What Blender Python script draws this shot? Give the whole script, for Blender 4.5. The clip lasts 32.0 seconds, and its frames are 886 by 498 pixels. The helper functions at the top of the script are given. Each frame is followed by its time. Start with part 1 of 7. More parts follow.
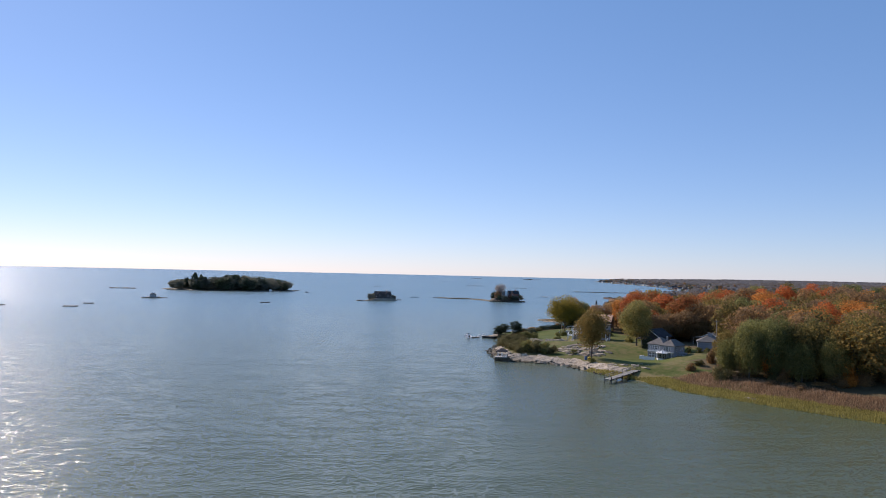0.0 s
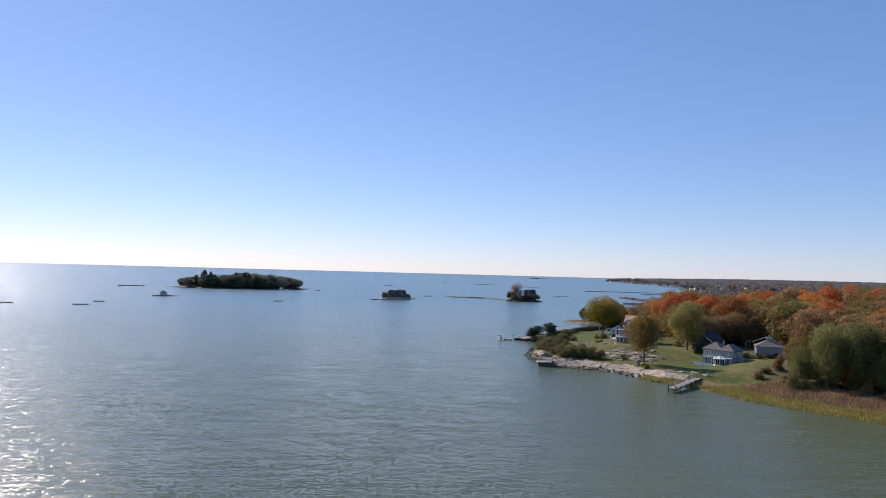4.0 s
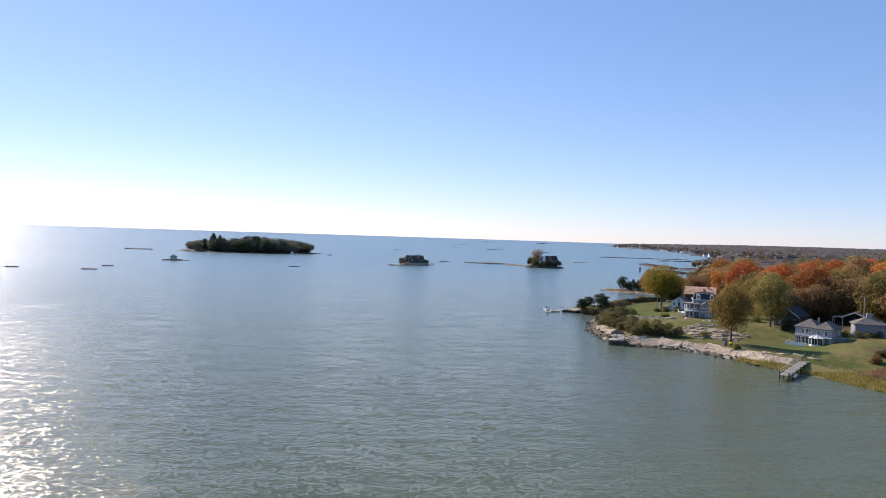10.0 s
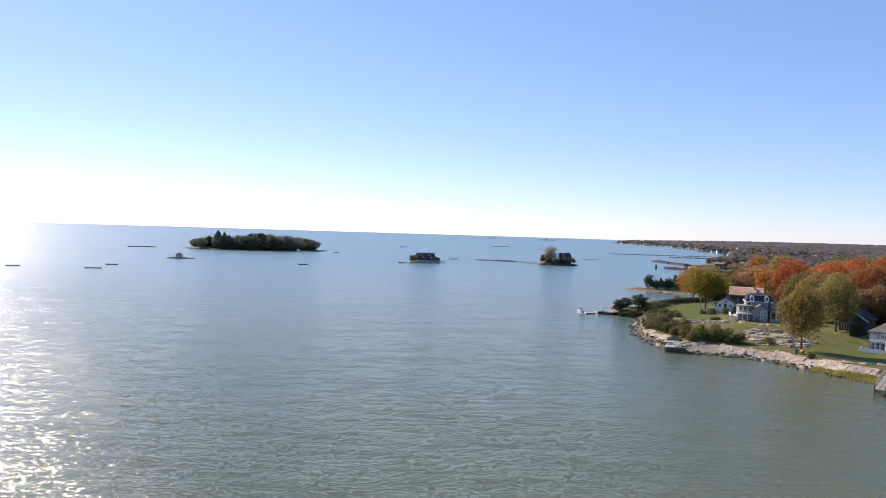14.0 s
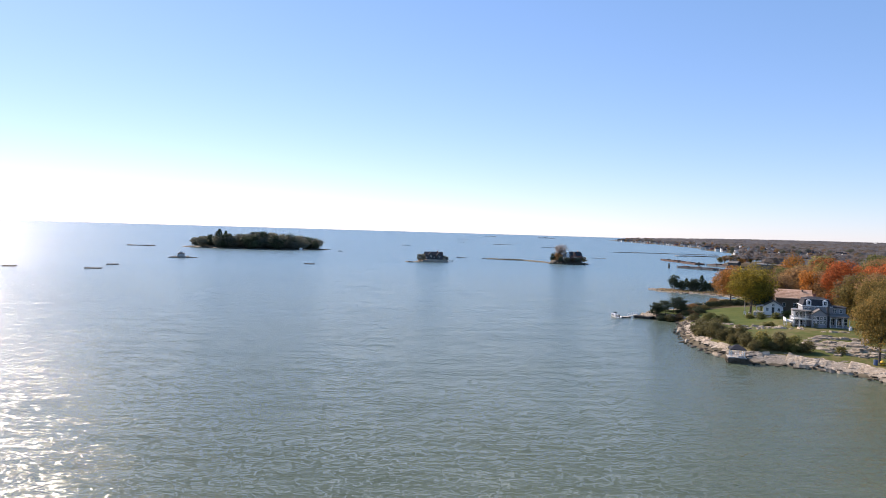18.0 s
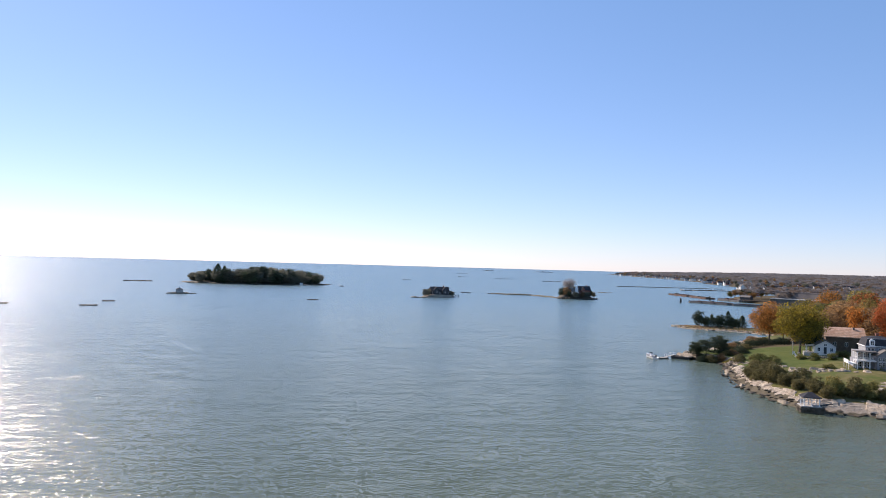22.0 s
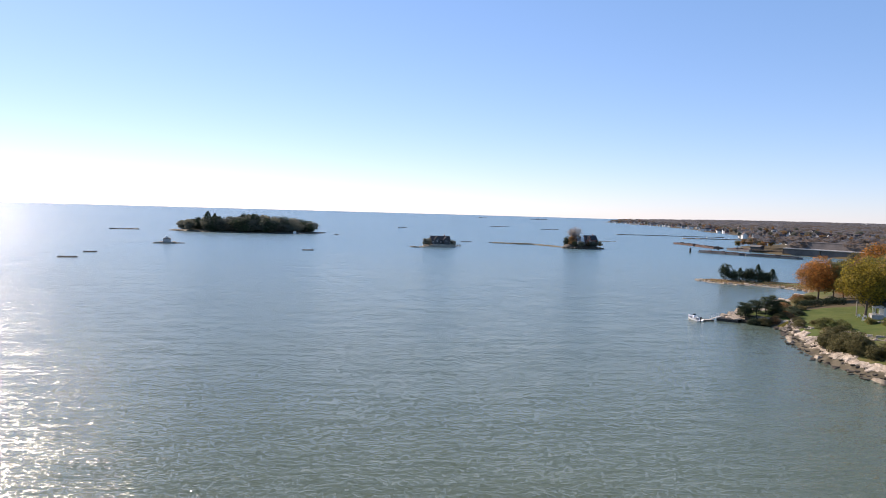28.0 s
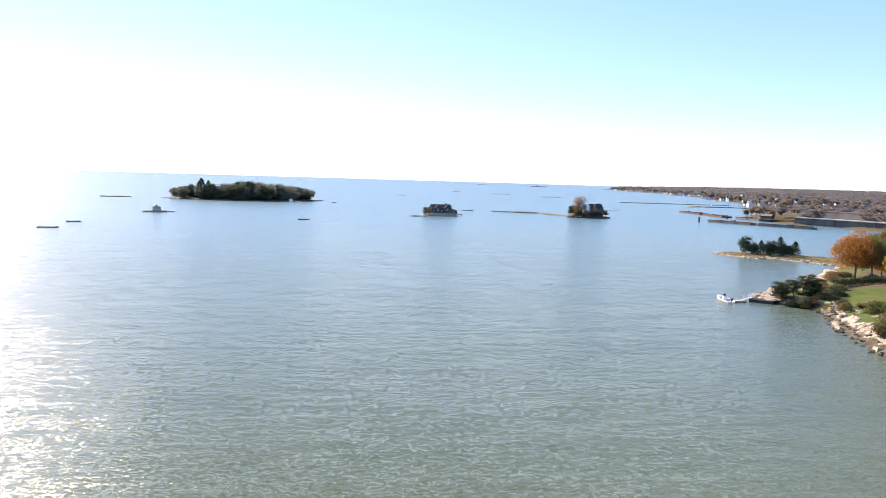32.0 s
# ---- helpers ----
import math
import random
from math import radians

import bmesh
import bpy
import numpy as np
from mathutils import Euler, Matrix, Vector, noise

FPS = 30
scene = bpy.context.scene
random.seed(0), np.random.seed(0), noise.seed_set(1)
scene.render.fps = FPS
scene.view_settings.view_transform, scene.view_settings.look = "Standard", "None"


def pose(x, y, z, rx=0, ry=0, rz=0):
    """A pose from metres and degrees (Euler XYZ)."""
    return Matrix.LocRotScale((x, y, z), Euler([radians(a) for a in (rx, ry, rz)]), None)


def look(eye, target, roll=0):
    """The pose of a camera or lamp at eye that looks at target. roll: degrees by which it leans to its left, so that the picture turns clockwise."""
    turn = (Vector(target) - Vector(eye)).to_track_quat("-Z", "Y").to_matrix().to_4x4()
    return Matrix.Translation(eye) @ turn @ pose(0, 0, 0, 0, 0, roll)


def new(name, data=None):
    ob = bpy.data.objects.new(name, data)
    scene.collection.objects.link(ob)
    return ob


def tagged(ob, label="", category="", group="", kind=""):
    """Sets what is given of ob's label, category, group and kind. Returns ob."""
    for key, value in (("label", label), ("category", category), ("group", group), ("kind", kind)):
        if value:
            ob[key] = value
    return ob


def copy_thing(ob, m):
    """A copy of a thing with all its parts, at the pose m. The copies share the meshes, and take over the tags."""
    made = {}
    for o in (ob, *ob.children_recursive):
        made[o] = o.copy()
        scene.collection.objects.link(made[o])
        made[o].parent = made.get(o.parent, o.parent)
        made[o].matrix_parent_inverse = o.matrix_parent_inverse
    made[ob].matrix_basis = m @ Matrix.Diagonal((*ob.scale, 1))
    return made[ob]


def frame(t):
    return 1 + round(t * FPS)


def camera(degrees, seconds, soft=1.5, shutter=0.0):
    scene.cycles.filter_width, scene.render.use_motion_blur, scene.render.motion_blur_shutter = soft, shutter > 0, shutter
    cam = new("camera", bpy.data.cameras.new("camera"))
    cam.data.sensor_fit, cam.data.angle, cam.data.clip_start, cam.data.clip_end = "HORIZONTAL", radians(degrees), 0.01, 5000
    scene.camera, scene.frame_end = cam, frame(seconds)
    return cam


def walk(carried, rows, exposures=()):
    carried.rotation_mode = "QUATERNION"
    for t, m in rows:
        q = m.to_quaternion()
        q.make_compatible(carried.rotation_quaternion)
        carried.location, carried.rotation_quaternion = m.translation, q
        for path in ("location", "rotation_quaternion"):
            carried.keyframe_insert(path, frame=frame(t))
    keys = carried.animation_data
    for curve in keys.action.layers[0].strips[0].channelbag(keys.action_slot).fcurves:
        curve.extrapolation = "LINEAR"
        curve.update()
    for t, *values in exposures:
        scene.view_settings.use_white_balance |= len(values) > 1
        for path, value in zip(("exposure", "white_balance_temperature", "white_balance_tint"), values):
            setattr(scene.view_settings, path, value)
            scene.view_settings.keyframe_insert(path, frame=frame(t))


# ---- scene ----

# ---- camera ----
cam = camera(64.14, 32.0, soft=0.9)
PATH = [
    (0, (28.55, -21.83, 27.51), (37.22, 77.74, 30.94), 1.30),
    (0.5, (27.48, -19.85, 27.52), (36.15, 79.72, 30.84), 1.30),
    (1, (26.39, -17.86, 27.55), (35.02, 81.71, 30.81), 1.29),
    (1.5, (25.28, -15.89, 27.57), (33.83, 83.70, 30.74), 1.28),
    (2, (24.12, -13.93, 27.58), (32.66, 85.65, 30.78), 1.27),
    (2.5, (22.89, -12.01, 27.53), (31.28, 87.59, 30.68), 1.29),
    (3, (21.62, -10.09, 27.47), (29.97, 89.51, 30.65), 1.36),
    (3.5, (20.37, -8.17, 27.41), (28.53, 91.44, 30.61), 1.45),
    (5.5, (15.62, -0.24, 27.23), (23.52, 99.40, 30.36), 1.66),
    (6, (14.60, 1.92, 27.21), (22.44, 101.58, 29.73), 1.73),
    (6.5, (13.61, 4.07, 27.16), (21.42, 103.76, 28.69), 1.72),
    (7, (12.59, 6.26, 27.15), (20.42, 105.95, 27.69), 1.76),
    (7.5, (11.55, 8.48, 27.16), (19.36, 108.17, 27.12), 1.80),
    (8, (10.52, 10.69, 27.19), (18.31, 110.38, 26.78), 1.83),
    (8.5, (9.48, 12.89, 27.25), (17.25, 112.59, 26.43), 1.88),
    (9, (8.39, 15.09, 27.31), (16.19, 114.78, 26.09), 1.92),
    (9.5, (7.30, 17.27, 27.34), (15.08, 116.95, 25.77), 1.90),
    (10, (6.21, 19.41, 27.36), (13.98, 119.09, 25.51), 1.84),
    (10.5, (5.19, 21.53, 27.41), (12.86, 121.21, 25.30), 1.84),
    (11, (4.19, 23.61, 27.45), (11.80, 123.30, 25.29), 1.77),
    (11.5, (3.19, 25.68, 27.50), (10.79, 125.37, 25.29), 1.77),
    (12, (2.15, 27.73, 27.52), (9.74, 127.41, 25.30), 1.76),
    (12.5, (1.08, 29.76, 27.51), (8.66, 129.44, 25.29), 1.74),
    (13, (-0.03, 31.78, 27.47), (7.61, 131.47, 25.21), 1.73),
    (13.5, (-1.19, 33.83, 27.41), (6.52, 133.50, 25.11), 1.75),
    (14, (-2.35, 35.87, 27.35), (5.36, 135.55, 25.01), 1.74),
    (14.5, (-3.46, 37.89, 27.30), (4.29, 137.56, 24.89), 1.76),
    (16.5, (-7.72, 46.05, 27.31), (0.07, 145.72, 24.75), 1.74),
    (17, (-8.76, 48.02, 27.34), (-0.95, 147.68, 24.75), 1.71),
    (17.5, (-9.80, 49.97, 27.37), (-1.82, 149.62, 24.77), 1.69),
    (18, (-10.80, 51.91, 27.41), (-2.70, 151.55, 24.79), 1.70),
    (18.5, (-11.78, 53.88, 27.45), (-3.56, 153.51, 24.81), 1.64),
    (19, (-12.75, 55.89, 27.48), (-4.48, 155.51, 24.84), 1.58),
    (19.5, (-13.67, 57.93, 27.50), (-5.29, 157.54, 24.81), 1.58),
    (20, (-14.57, 59.99, 27.49), (-6.08, 159.60, 24.82), 1.59),
    (20.5, (-15.44, 62.07, 27.44), (-6.97, 161.68, 24.76), 1.60),
    (21, (-16.27, 64.17, 27.37), (-7.80, 163.77, 24.69), 1.61),
    (21.5, (-17.07, 66.28, 27.30), (-8.59, 165.90, 25.52), 1.59),
    (22, (-17.80, 68.40, 27.24), (-9.29, 168.01, 29.48), 1.56),
    (22.5, (-18.52, 70.56, 27.19), (-9.86, 169.96, 33.92), 1.45),
    (23, (-19.21, 72.76, 27.17), (-10.46, 172.05, 35.18), 1.41),
    (23.5, (-19.85, 74.97, 27.20), (-10.93, 174.25, 35.13), 1.40),
    (24, (-20.45, 77.20, 27.27), (-11.41, 176.48, 35.09), 1.37),
    (24.5, (-20.97, 79.43, 27.36), (-11.75, 178.80, 33.62), 1.40),
    (25, (-21.42, 81.65, 27.44), (-12.00, 181.10, 32.01), 1.46),
    (25.5, (-21.83, 83.90, 27.52), (-12.31, 183.41, 30.42), 1.52),
    (27.5, (-22.57, 93.32, 27.93), (-12.74, 192.77, 24.31), 1.64),
    (28, (-22.70, 95.72, 28.05), (-12.87, 195.10, 22.82), 1.63),
    (28.5, (-22.82, 98.12, 28.19), (-12.92, 197.39, 21.37), 1.64),
    (29, (-22.92, 100.53, 28.32), (-12.96, 199.69, 20.09), 1.70),
    (29.5, (-22.95, 102.92, 28.43), (-12.98, 201.98, 19.16), 1.70),
    (30, (-22.94, 105.31, 28.54), (-12.92, 204.30, 18.59), 1.73),
    (30.5, (-22.90, 107.70, 28.62), (-12.84, 206.70, 18.67), 1.75),
    (31, (-22.79, 110.08, 28.66), (-12.73, 209.07, 18.72), 1.77),
    (31.5, (-22.61, 112.42, 28.68), (-12.53, 211.41, 18.79), 1.73),
    (32, (-22.41, 114.75, 28.67), (-12.32, 213.75, 18.79), 1.71),
]
EXPOSURES = [(0, 0.05, 6790, 20), (3.5, 0.07, 6790, 20), (6, 0.0, 6840, 20), (7, 0.16, 6940, 20), (9, 0.31, 7090, 21), (13, 0.45, 7190, 21), (17, 0.49, 7190, 21), (21, 0.49, 7190, 21),
             (22, 0.37, 7140, 21), (23, 0.22, 7040, 21), (24, 0.05, 6940, 20), (25, -0.07, 6840, 19), (25.5, -0.07, 6840, 19),
             (28, 0.43, 7240, 21), (29, 0.63, 7340, 21), (30, 0.83, 7390, 21), (32, 1.09, 7490, 21)]
walk(cam, [(t, look(eye, target, roll)) for t, eye, target, roll in PATH], EXPOSURES)

# ---- sky and sun ----
SUN_AZ, SUN_EL = -36.0, 33.5  # degrees from the y axis to the right; above the horizon
to_sun = Vector((math.sin(radians(SUN_AZ)) * math.cos(radians(SUN_EL)),
                 math.cos(radians(SUN_AZ)) * math.cos(radians(SUN_EL)), math.sin(radians(SUN_EL))))
world = bpy.data.worlds.new("sky")
scene.world = world
world.use_nodes = True
wn = world.node_tree.nodes
sky = wn.new("ShaderNodeTexSky")
sky.sky_type, sky.sun_disc = "NISHITA", False
sky.sun_elevation, sky.sun_rotation = radians(SUN_EL), radians(SUN_AZ)
sky.altitude, sky.air_density, sky.dust_density, sky.ozone_density = 0.0, 0.85, 0.07, 4.0
wn["Background"].inputs["Strength"].default_value = 0.12
clear = wn.new("ShaderNodeMix")
clear.data_type, clear.blend_type = "RGBA", "MULTIPLY"
clear.inputs[0].default_value, clear.inputs[7].default_value = 1.0, (1.07, 0.985, 1.02, 1)
world.node_tree.links.new(sky.outputs[0], clear.inputs[6])
veil = wn.new("ShaderNodeMix")  # clear blue air scattered evenly over the whole sky
veil.data_type, veil.blend_type = "RGBA", "MIX"
veil.inputs[0].default_value, veil.inputs[7].default_value = 0.33, (0.9, 3.3, 6.9, 1)
world.node_tree.links.new(clear.outputs[2], veil.inputs[6])
world.node_tree.links.new(veil.outputs[2], wn["Background"].inputs["Color"])
sun_data = bpy.data.lights.new("sun", "SUN")
sun_data.energy, sun_data.angle, sun_data.color = 4.8, radians(0.53), (1.0, 0.93, 0.82)
sun = new("sun", sun_data)
sun.matrix_world = look(to_sun * 500, (0, 0, 0))

# ---- materials ----
def mat(name, rough=0.8, metal=0.0, spec=0.3):
    m = bpy.data.materials.new(name)
    m.use_nodes = True
    b = m.node_tree.nodes["Principled BSDF"]
    b.inputs["Roughness"].default_value, b.inputs["Metallic"].default_value = rough, metal
    b.inputs["Specular IOR Level"].default_value = spec
    return m, m.node_tree.nodes, m.node_tree.links, b


def ramp(n, stops):
    r = n.new("ShaderNodeValToRGB")
    e = r.color_ramp.elements
    while len(e) < len(stops):
        e.new(0.5)
    for k, (p, c) in enumerate(stops):
        e[k].position, e[k].color = p, (*c, 1)
    return r


def noise_node(n, l, co, scale, detail=4.0, rough=0.55):
    t = n.new("ShaderNodeTexNoise")
    t.inputs["Scale"].default_value, t.inputs["Detail"].default_value, t.inputs["Roughness"].default_value = scale, detail, rough
    l.new(co, t.inputs["Vector"])
    return t


def mix_rgb(n, l, fac, a, b, how="MIX"):
    x = n.new("ShaderNodeMix")
    x.data_type, x.blend_type = "RGBA", how
    for sock, v in ((x.inputs[0], fac), (x.inputs[6], a), (x.inputs[7], b)):
        if isinstance(v, (int, float)):
            sock.default_value = v
        elif isinstance(v, tuple):
            sock.default_value = (*v, 1)
        else:
            l.new(v, sock)
    return x.outputs[2]


def math_node(n, l, op, a, b=0.0, clamp=False):
    x = n.new("ShaderNodeMath")
    x.operation, x.use_clamp = op, clamp
    for sock, v in zip(x.inputs, (a, b)):
        if isinstance(v, (int, float)):
            sock.default_value = v
        else:
            l.new(v, sock)
    return x.outputs[0]


def bump_node(n, l, b, height, strength, dist):
    x = n.new("ShaderNodeBump")
    x.inputs["Strength"].default_value, x.inputs["Distance"].default_value = strength, dist
    l.new(height, x.inputs["Height"])
    l.new(x.outputs[0], b.inputs["Normal"])
    return x


def surface(name, a, b_col, scale=1.5, fine=12.0, rough=0.8, bump=0.3, dist=0.03, metal=0.0, spec=0.3, vary=0.0):
    """Two tones mixed by coarse and fine noise, in object space, with a light relief; vary: change from object to object."""
    m, n, l, b = mat(name, rough, metal, spec)
    co = n.new("ShaderNodeTexCoord").outputs["Object"]
    t1, t2 = noise_node(n, l, co, scale), noise_node(n, l, co, fine, 5.0, 0.65)
    f = math_node(n, l, "ADD", math_node(n, l, "MULTIPLY", t1.outputs[0], 0.6), math_node(n, l, "MULTIPLY", t2.outputs[0], 0.4))
    r = ramp(n, [(0.36, a), (0.64, b_col)])
    l.new(f, r.inputs[0])
    col = r.outputs[0]
    if vary:
        hsv = n.new("ShaderNodeHueSaturation")
        l.new(col, hsv.inputs["Color"])
        rnd = n.new("ShaderNodeObjectInfo").outputs["Random"]
        l.new(math_node(n, l, "ADD", math_node(n, l, "MULTIPLY", rnd, vary * 2), 1 - vary), hsv.inputs["Value"])
        col = hsv.outputs[0]
    l.new(col, b.inputs["Base Color"])
    bump_node(n, l, b, t2.outputs[0], bump, dist)
    return m


def leaves(name, stops, thin=0.48, vary=0.16, mottle=0.45):
    """Foliage: a tone for each leaf clump out of the ramp, shifted from tree to tree, a little light through it."""
    m, n, l, b = mat(name, 0.75, 0.0, 0.2)
    rnd = n.new("ShaderNodeObjectInfo").outputs["Random"]
    isl = n.new("ShaderNodeNewGeometry").outputs["Random Per Island"]
    co = n.new("ShaderNodeTexCoord").outputs["Object"]
    big = noise_node(n, l, co, 0.28, 2.0)
    f = math_node(n, l, "ADD", math_node(n, l, "MULTIPLY", isl, mottle), math_node(n, l, "MULTIPLY", big.outputs[0], 0.75))
    f = math_node(n, l, "ADD", f, math_node(n, l, "MULTIPLY", math_node(n, l, "SUBTRACT", rnd, 0.6), 0.4))
    r = ramp(n, stops)
    l.new(f, r.inputs[0])
    hsv = n.new("ShaderNodeHueSaturation")
    l.new(r.outputs[0], hsv.inputs["Color"])
    l.new(math_node(n, l, "ADD", math_node(n, l, "MULTIPLY", isl, vary * 2), 1 - vary), hsv.inputs["Value"])
    l.new(hsv.outputs[0], b.inputs["Base Color"])
    tr = n.new("ShaderNodeBsdfTranslucent")
    l.new(hsv.outputs[0], tr.inputs["Color"])
    mx = n.new("ShaderNodeMixShader")
    mx.inputs[0].default_value = thin
    l.new(b.outputs[0], mx.inputs[1])
    l.new(tr.outputs[0], mx.inputs[2])
    l.new(mx.outputs[0], n["Material Output"].inputs["Surface"])
    return m


M = {}
M["leaf_red"] = leaves("leaf_red", [(0.2, (0.18, 0.10, 0.04)), (0.45, (0.39, 0.125, 0.045)), (0.7, (0.58, 0.15, 0.048)), (0.95, (0.62, 0.23, 0.07))], 0.54)
M["leaf_orange"] = leaves("leaf_orange", [(0.2, (0.20, 0.14, 0.05)), (0.45, (0.44, 0.195, 0.055)), (0.7, (0.64, 0.255, 0.06)), (0.95, (0.70, 0.34, 0.085))], 0.58)
M["leaf_yellow"] = leaves("leaf_yellow", [(0.2, (0.20, 0.155, 0.035)), (0.5, (0.38, 0.285, 0.04)), (0.75, (0.50, 0.37, 0.045)), (0.95, (0.56, 0.42, 0.07))], 0.48)
M["leaf_olive"] = leaves("leaf_olive", [(0.2, (0.11, 0.10, 0.04)), (0.5, (0.21, 0.165, 0.055)), (0.75, (0.33, 0.22, 0.065)), (0.95, (0.46, 0.23, 0.06))], 0.52)
M["leaf_green"] = leaves("leaf_green", [(0.2, (0.13, 0.14, 0.055)), (0.5, (0.21, 0.21, 0.075)), (0.75, (0.30, 0.265, 0.09)), (0.95, (0.43, 0.285, 0.09))], 0.54)
M["leaf_brown"] = leaves("leaf_brown", [(0.2, (0.16, 0.12, 0.075)), (0.5, (0.29, 0.18, 0.09)), (0.75, (0.40, 0.235, 0.10)), (0.95, (0.46, 0.28, 0.12))], 0.52)
M["leaf_dark"] = leaves("leaf_dark", [(0.2, (0.03, 0.042, 0.024)), (0.5, (0.05, 0.068, 0.034)), (0.8, (0.075, 0.092, 0.045)), (0.95, (0.095, 0.105, 0.055))], 0.15)
# far leaf tones: haze of distance put into the colour, grey and even
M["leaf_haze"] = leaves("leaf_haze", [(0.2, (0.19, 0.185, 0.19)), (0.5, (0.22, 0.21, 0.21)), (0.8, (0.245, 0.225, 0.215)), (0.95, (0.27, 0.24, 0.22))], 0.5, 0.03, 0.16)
M["leaf_russet_haze"] = leaves("leaf_russet_haze", [(0.2, (0.16, 0.14, 0.115)), (0.5, (0.205, 0.16, 0.125)), (0.8, (0.25, 0.175, 0.13)), (0.95, (0.30, 0.19, 0.125))], 0.5, 0.04, 0.22)
M["leaf_scrub"] = leaves("leaf_scrub", [(0.2, (0.095, 0.088, 0.04)), (0.5, (0.155, 0.14, 0.06)), (0.8, (0.22, 0.185, 0.08)), (0.95, (0.29, 0.22, 0.10))], 0.48)
# bare and grove tones lightened too, haze over distant trees put into them
M["leaf_bare_haze"] = leaves("leaf_bare_haze", [(0.2, (0.24, 0.22, 0.215)), (0.5, (0.295, 0.265, 0.25)), (0.8, (0.34, 0.305, 0.28)), (0.95, (0.38, 0.33, 0.285))], 0.55, 0.04)
M["leaf_grove_haze"] = leaves("leaf_grove_haze", [(0.2, (0.115, 0.125, 0.10)), (0.5, (0.165, 0.17, 0.13)), (0.8, (0.22, 0.21, 0.15)), (0.95, (0.29, 0.25, 0.16))], 0.45)
M["bark"] = surface("bark", (0.07, 0.055, 0.045), (0.16, 0.13, 0.11), 3.0, 20.0, 0.9, 0.6, 0.05)
M["granite"] = surface("granite", (0.26, 0.205, 0.15), (0.60, 0.50, 0.39), 0.8, 4.0, 0.85, 0.8, 0.12, vary=0.12)
M["weedy_rock"] = surface("weedy_rock", (0.045, 0.035, 0.022), (0.13, 0.105, 0.075), 0.8, 7.0, 0.7, 0.8, 0.12, vary=0.2)
M["dull_granite"] = surface("dull_granite", (0.20, 0.16, 0.115), (0.39, 0.325, 0.25), 0.6, 6.0, 0.85, 0.8, 0.12, vary=0.15)
M["siding_grey"] = surface("siding_grey", (0.27, 0.275, 0.29), (0.33, 0.335, 0.35), 0.8, 14.0, 0.7, 0.15, 0.01)
M["siding_blue"] = surface("siding_blue", (0.25, 0.26, 0.29), (0.31, 0.32, 0.35), 0.8, 14.0, 0.7, 0.15, 0.01)
M["siding_dark"] = surface("siding_dark", (0.06, 0.058, 0.058), (0.095, 0.092, 0.09), 0.8, 14.0, 0.8, 0.15, 0.01)
M["white_paint"] = surface("white_paint", (0.72, 0.72, 0.70), (0.82, 0.82, 0.80), 1.0, 16.0, 0.55, 0.1, 0.01)
M["roof_grey"] = surface("roof_grey", (0.12, 0.11, 0.10), (0.20, 0.185, 0.17), 0.7, 9.0, 0.9, 0.5, 0.03)
M["roof_dark"] = surface("roof_dark", (0.035, 0.036, 0.042), (0.07, 0.07, 0.078), 0.7, 9.0, 0.95, 0.5, 0.03, spec=0.1)
M["roof_tile"] = surface("roof_tile", (0.42, 0.23, 0.14), (0.62, 0.42, 0.30), 0.9, 8.0, 0.85, 0.5, 0.03, vary=0.15)
M["old_wood"] = surface("old_wood", (0.26, 0.235, 0.20), (0.42, 0.385, 0.33), 2.0, 18.0, 0.85, 0.4, 0.02, vary=0.15)
M["dark_wood"] = surface("dark_wood", (0.035, 0.03, 0.027), (0.085, 0.075, 0.065), 2.0, 12.0, 0.85, 0.5, 0.03)
M["brown_wood"] = surface("brown_wood", (0.12, 0.085, 0.06), (0.2, 0.15, 0.11), 1.2, 10.0, 0.85, 0.4, 0.03)
M["brick"] = surface("brick", (0.24, 0.10, 0.075), (0.36, 0.17, 0.12), 1.5, 14.0, 0.85, 0.4, 0.02)
M["steel"] = surface("steel", (0.12, 0.115, 0.11), (0.22, 0.21, 0.2), 0.4, 5.0, 0.6, 0.2, 0.02, 0.3)
M["rust"] = surface("rust", (0.085, 0.055, 0.045), (0.17, 0.10, 0.08), 0.15, 2.5, 0.85, 0.4, 0.05, vary=0.12)
M["hull_white"] = surface("hull_white", (0.74, 0.75, 0.76), (0.82, 0.82, 0.82), 1.0, 20.0, 0.3, 0.05, 0.005, spec=0.5)
M["rubber"] = surface("rubber", (0.015, 0.015, 0.017), (0.03, 0.03, 0.03), 4.0, 30.0, 0.6, 0.1, 0.01)
M["yellow_paint"] = surface("yellow_paint", (0.62, 0.36, 0.03), (0.72, 0.44, 0.05), 2.0, 20.0, 0.5, 0.1, 0.01)
M["blue_paint"] = surface("blue_paint", (0.08, 0.12, 0.22), (0.12, 0.17, 0.28), 2.0, 20.0, 0.5, 0.1, 0.01)
M["town_white"] = surface("town_white", (0.62, 0.62, 0.6), (0.76, 0.76, 0.74), 0.1, 1.0, 0.7, 0.1, 0.01, vary=0.15)
M["concrete"] = surface("concrete", (0.36, 0.345, 0.32), (0.48, 0.465, 0.44), 0.5, 8.0, 0.85, 0.4, 0.03)
M["reed_green"] = leaves("reed_green", [(0.2, (0.22, 0.19, 0.055)), (0.5, (0.33, 0.28, 0.08)), (0.8, (0.44, 0.37, 0.12)), (0.95, (0.52, 0.43, 0.17))], 0.3)
M["reed_brown"] = leaves("reed_brown", [(0.2, (0.20, 0.125, 0.075)), (0.5, (0.33, 0.21, 0.125)), (0.8, (0.43, 0.29, 0.17)), (0.95, (0.50, 0.36, 0.22))], 0.35)
glass, gn, gl, gb = mat("window_glass", 0.06, 0.0, 0.6)
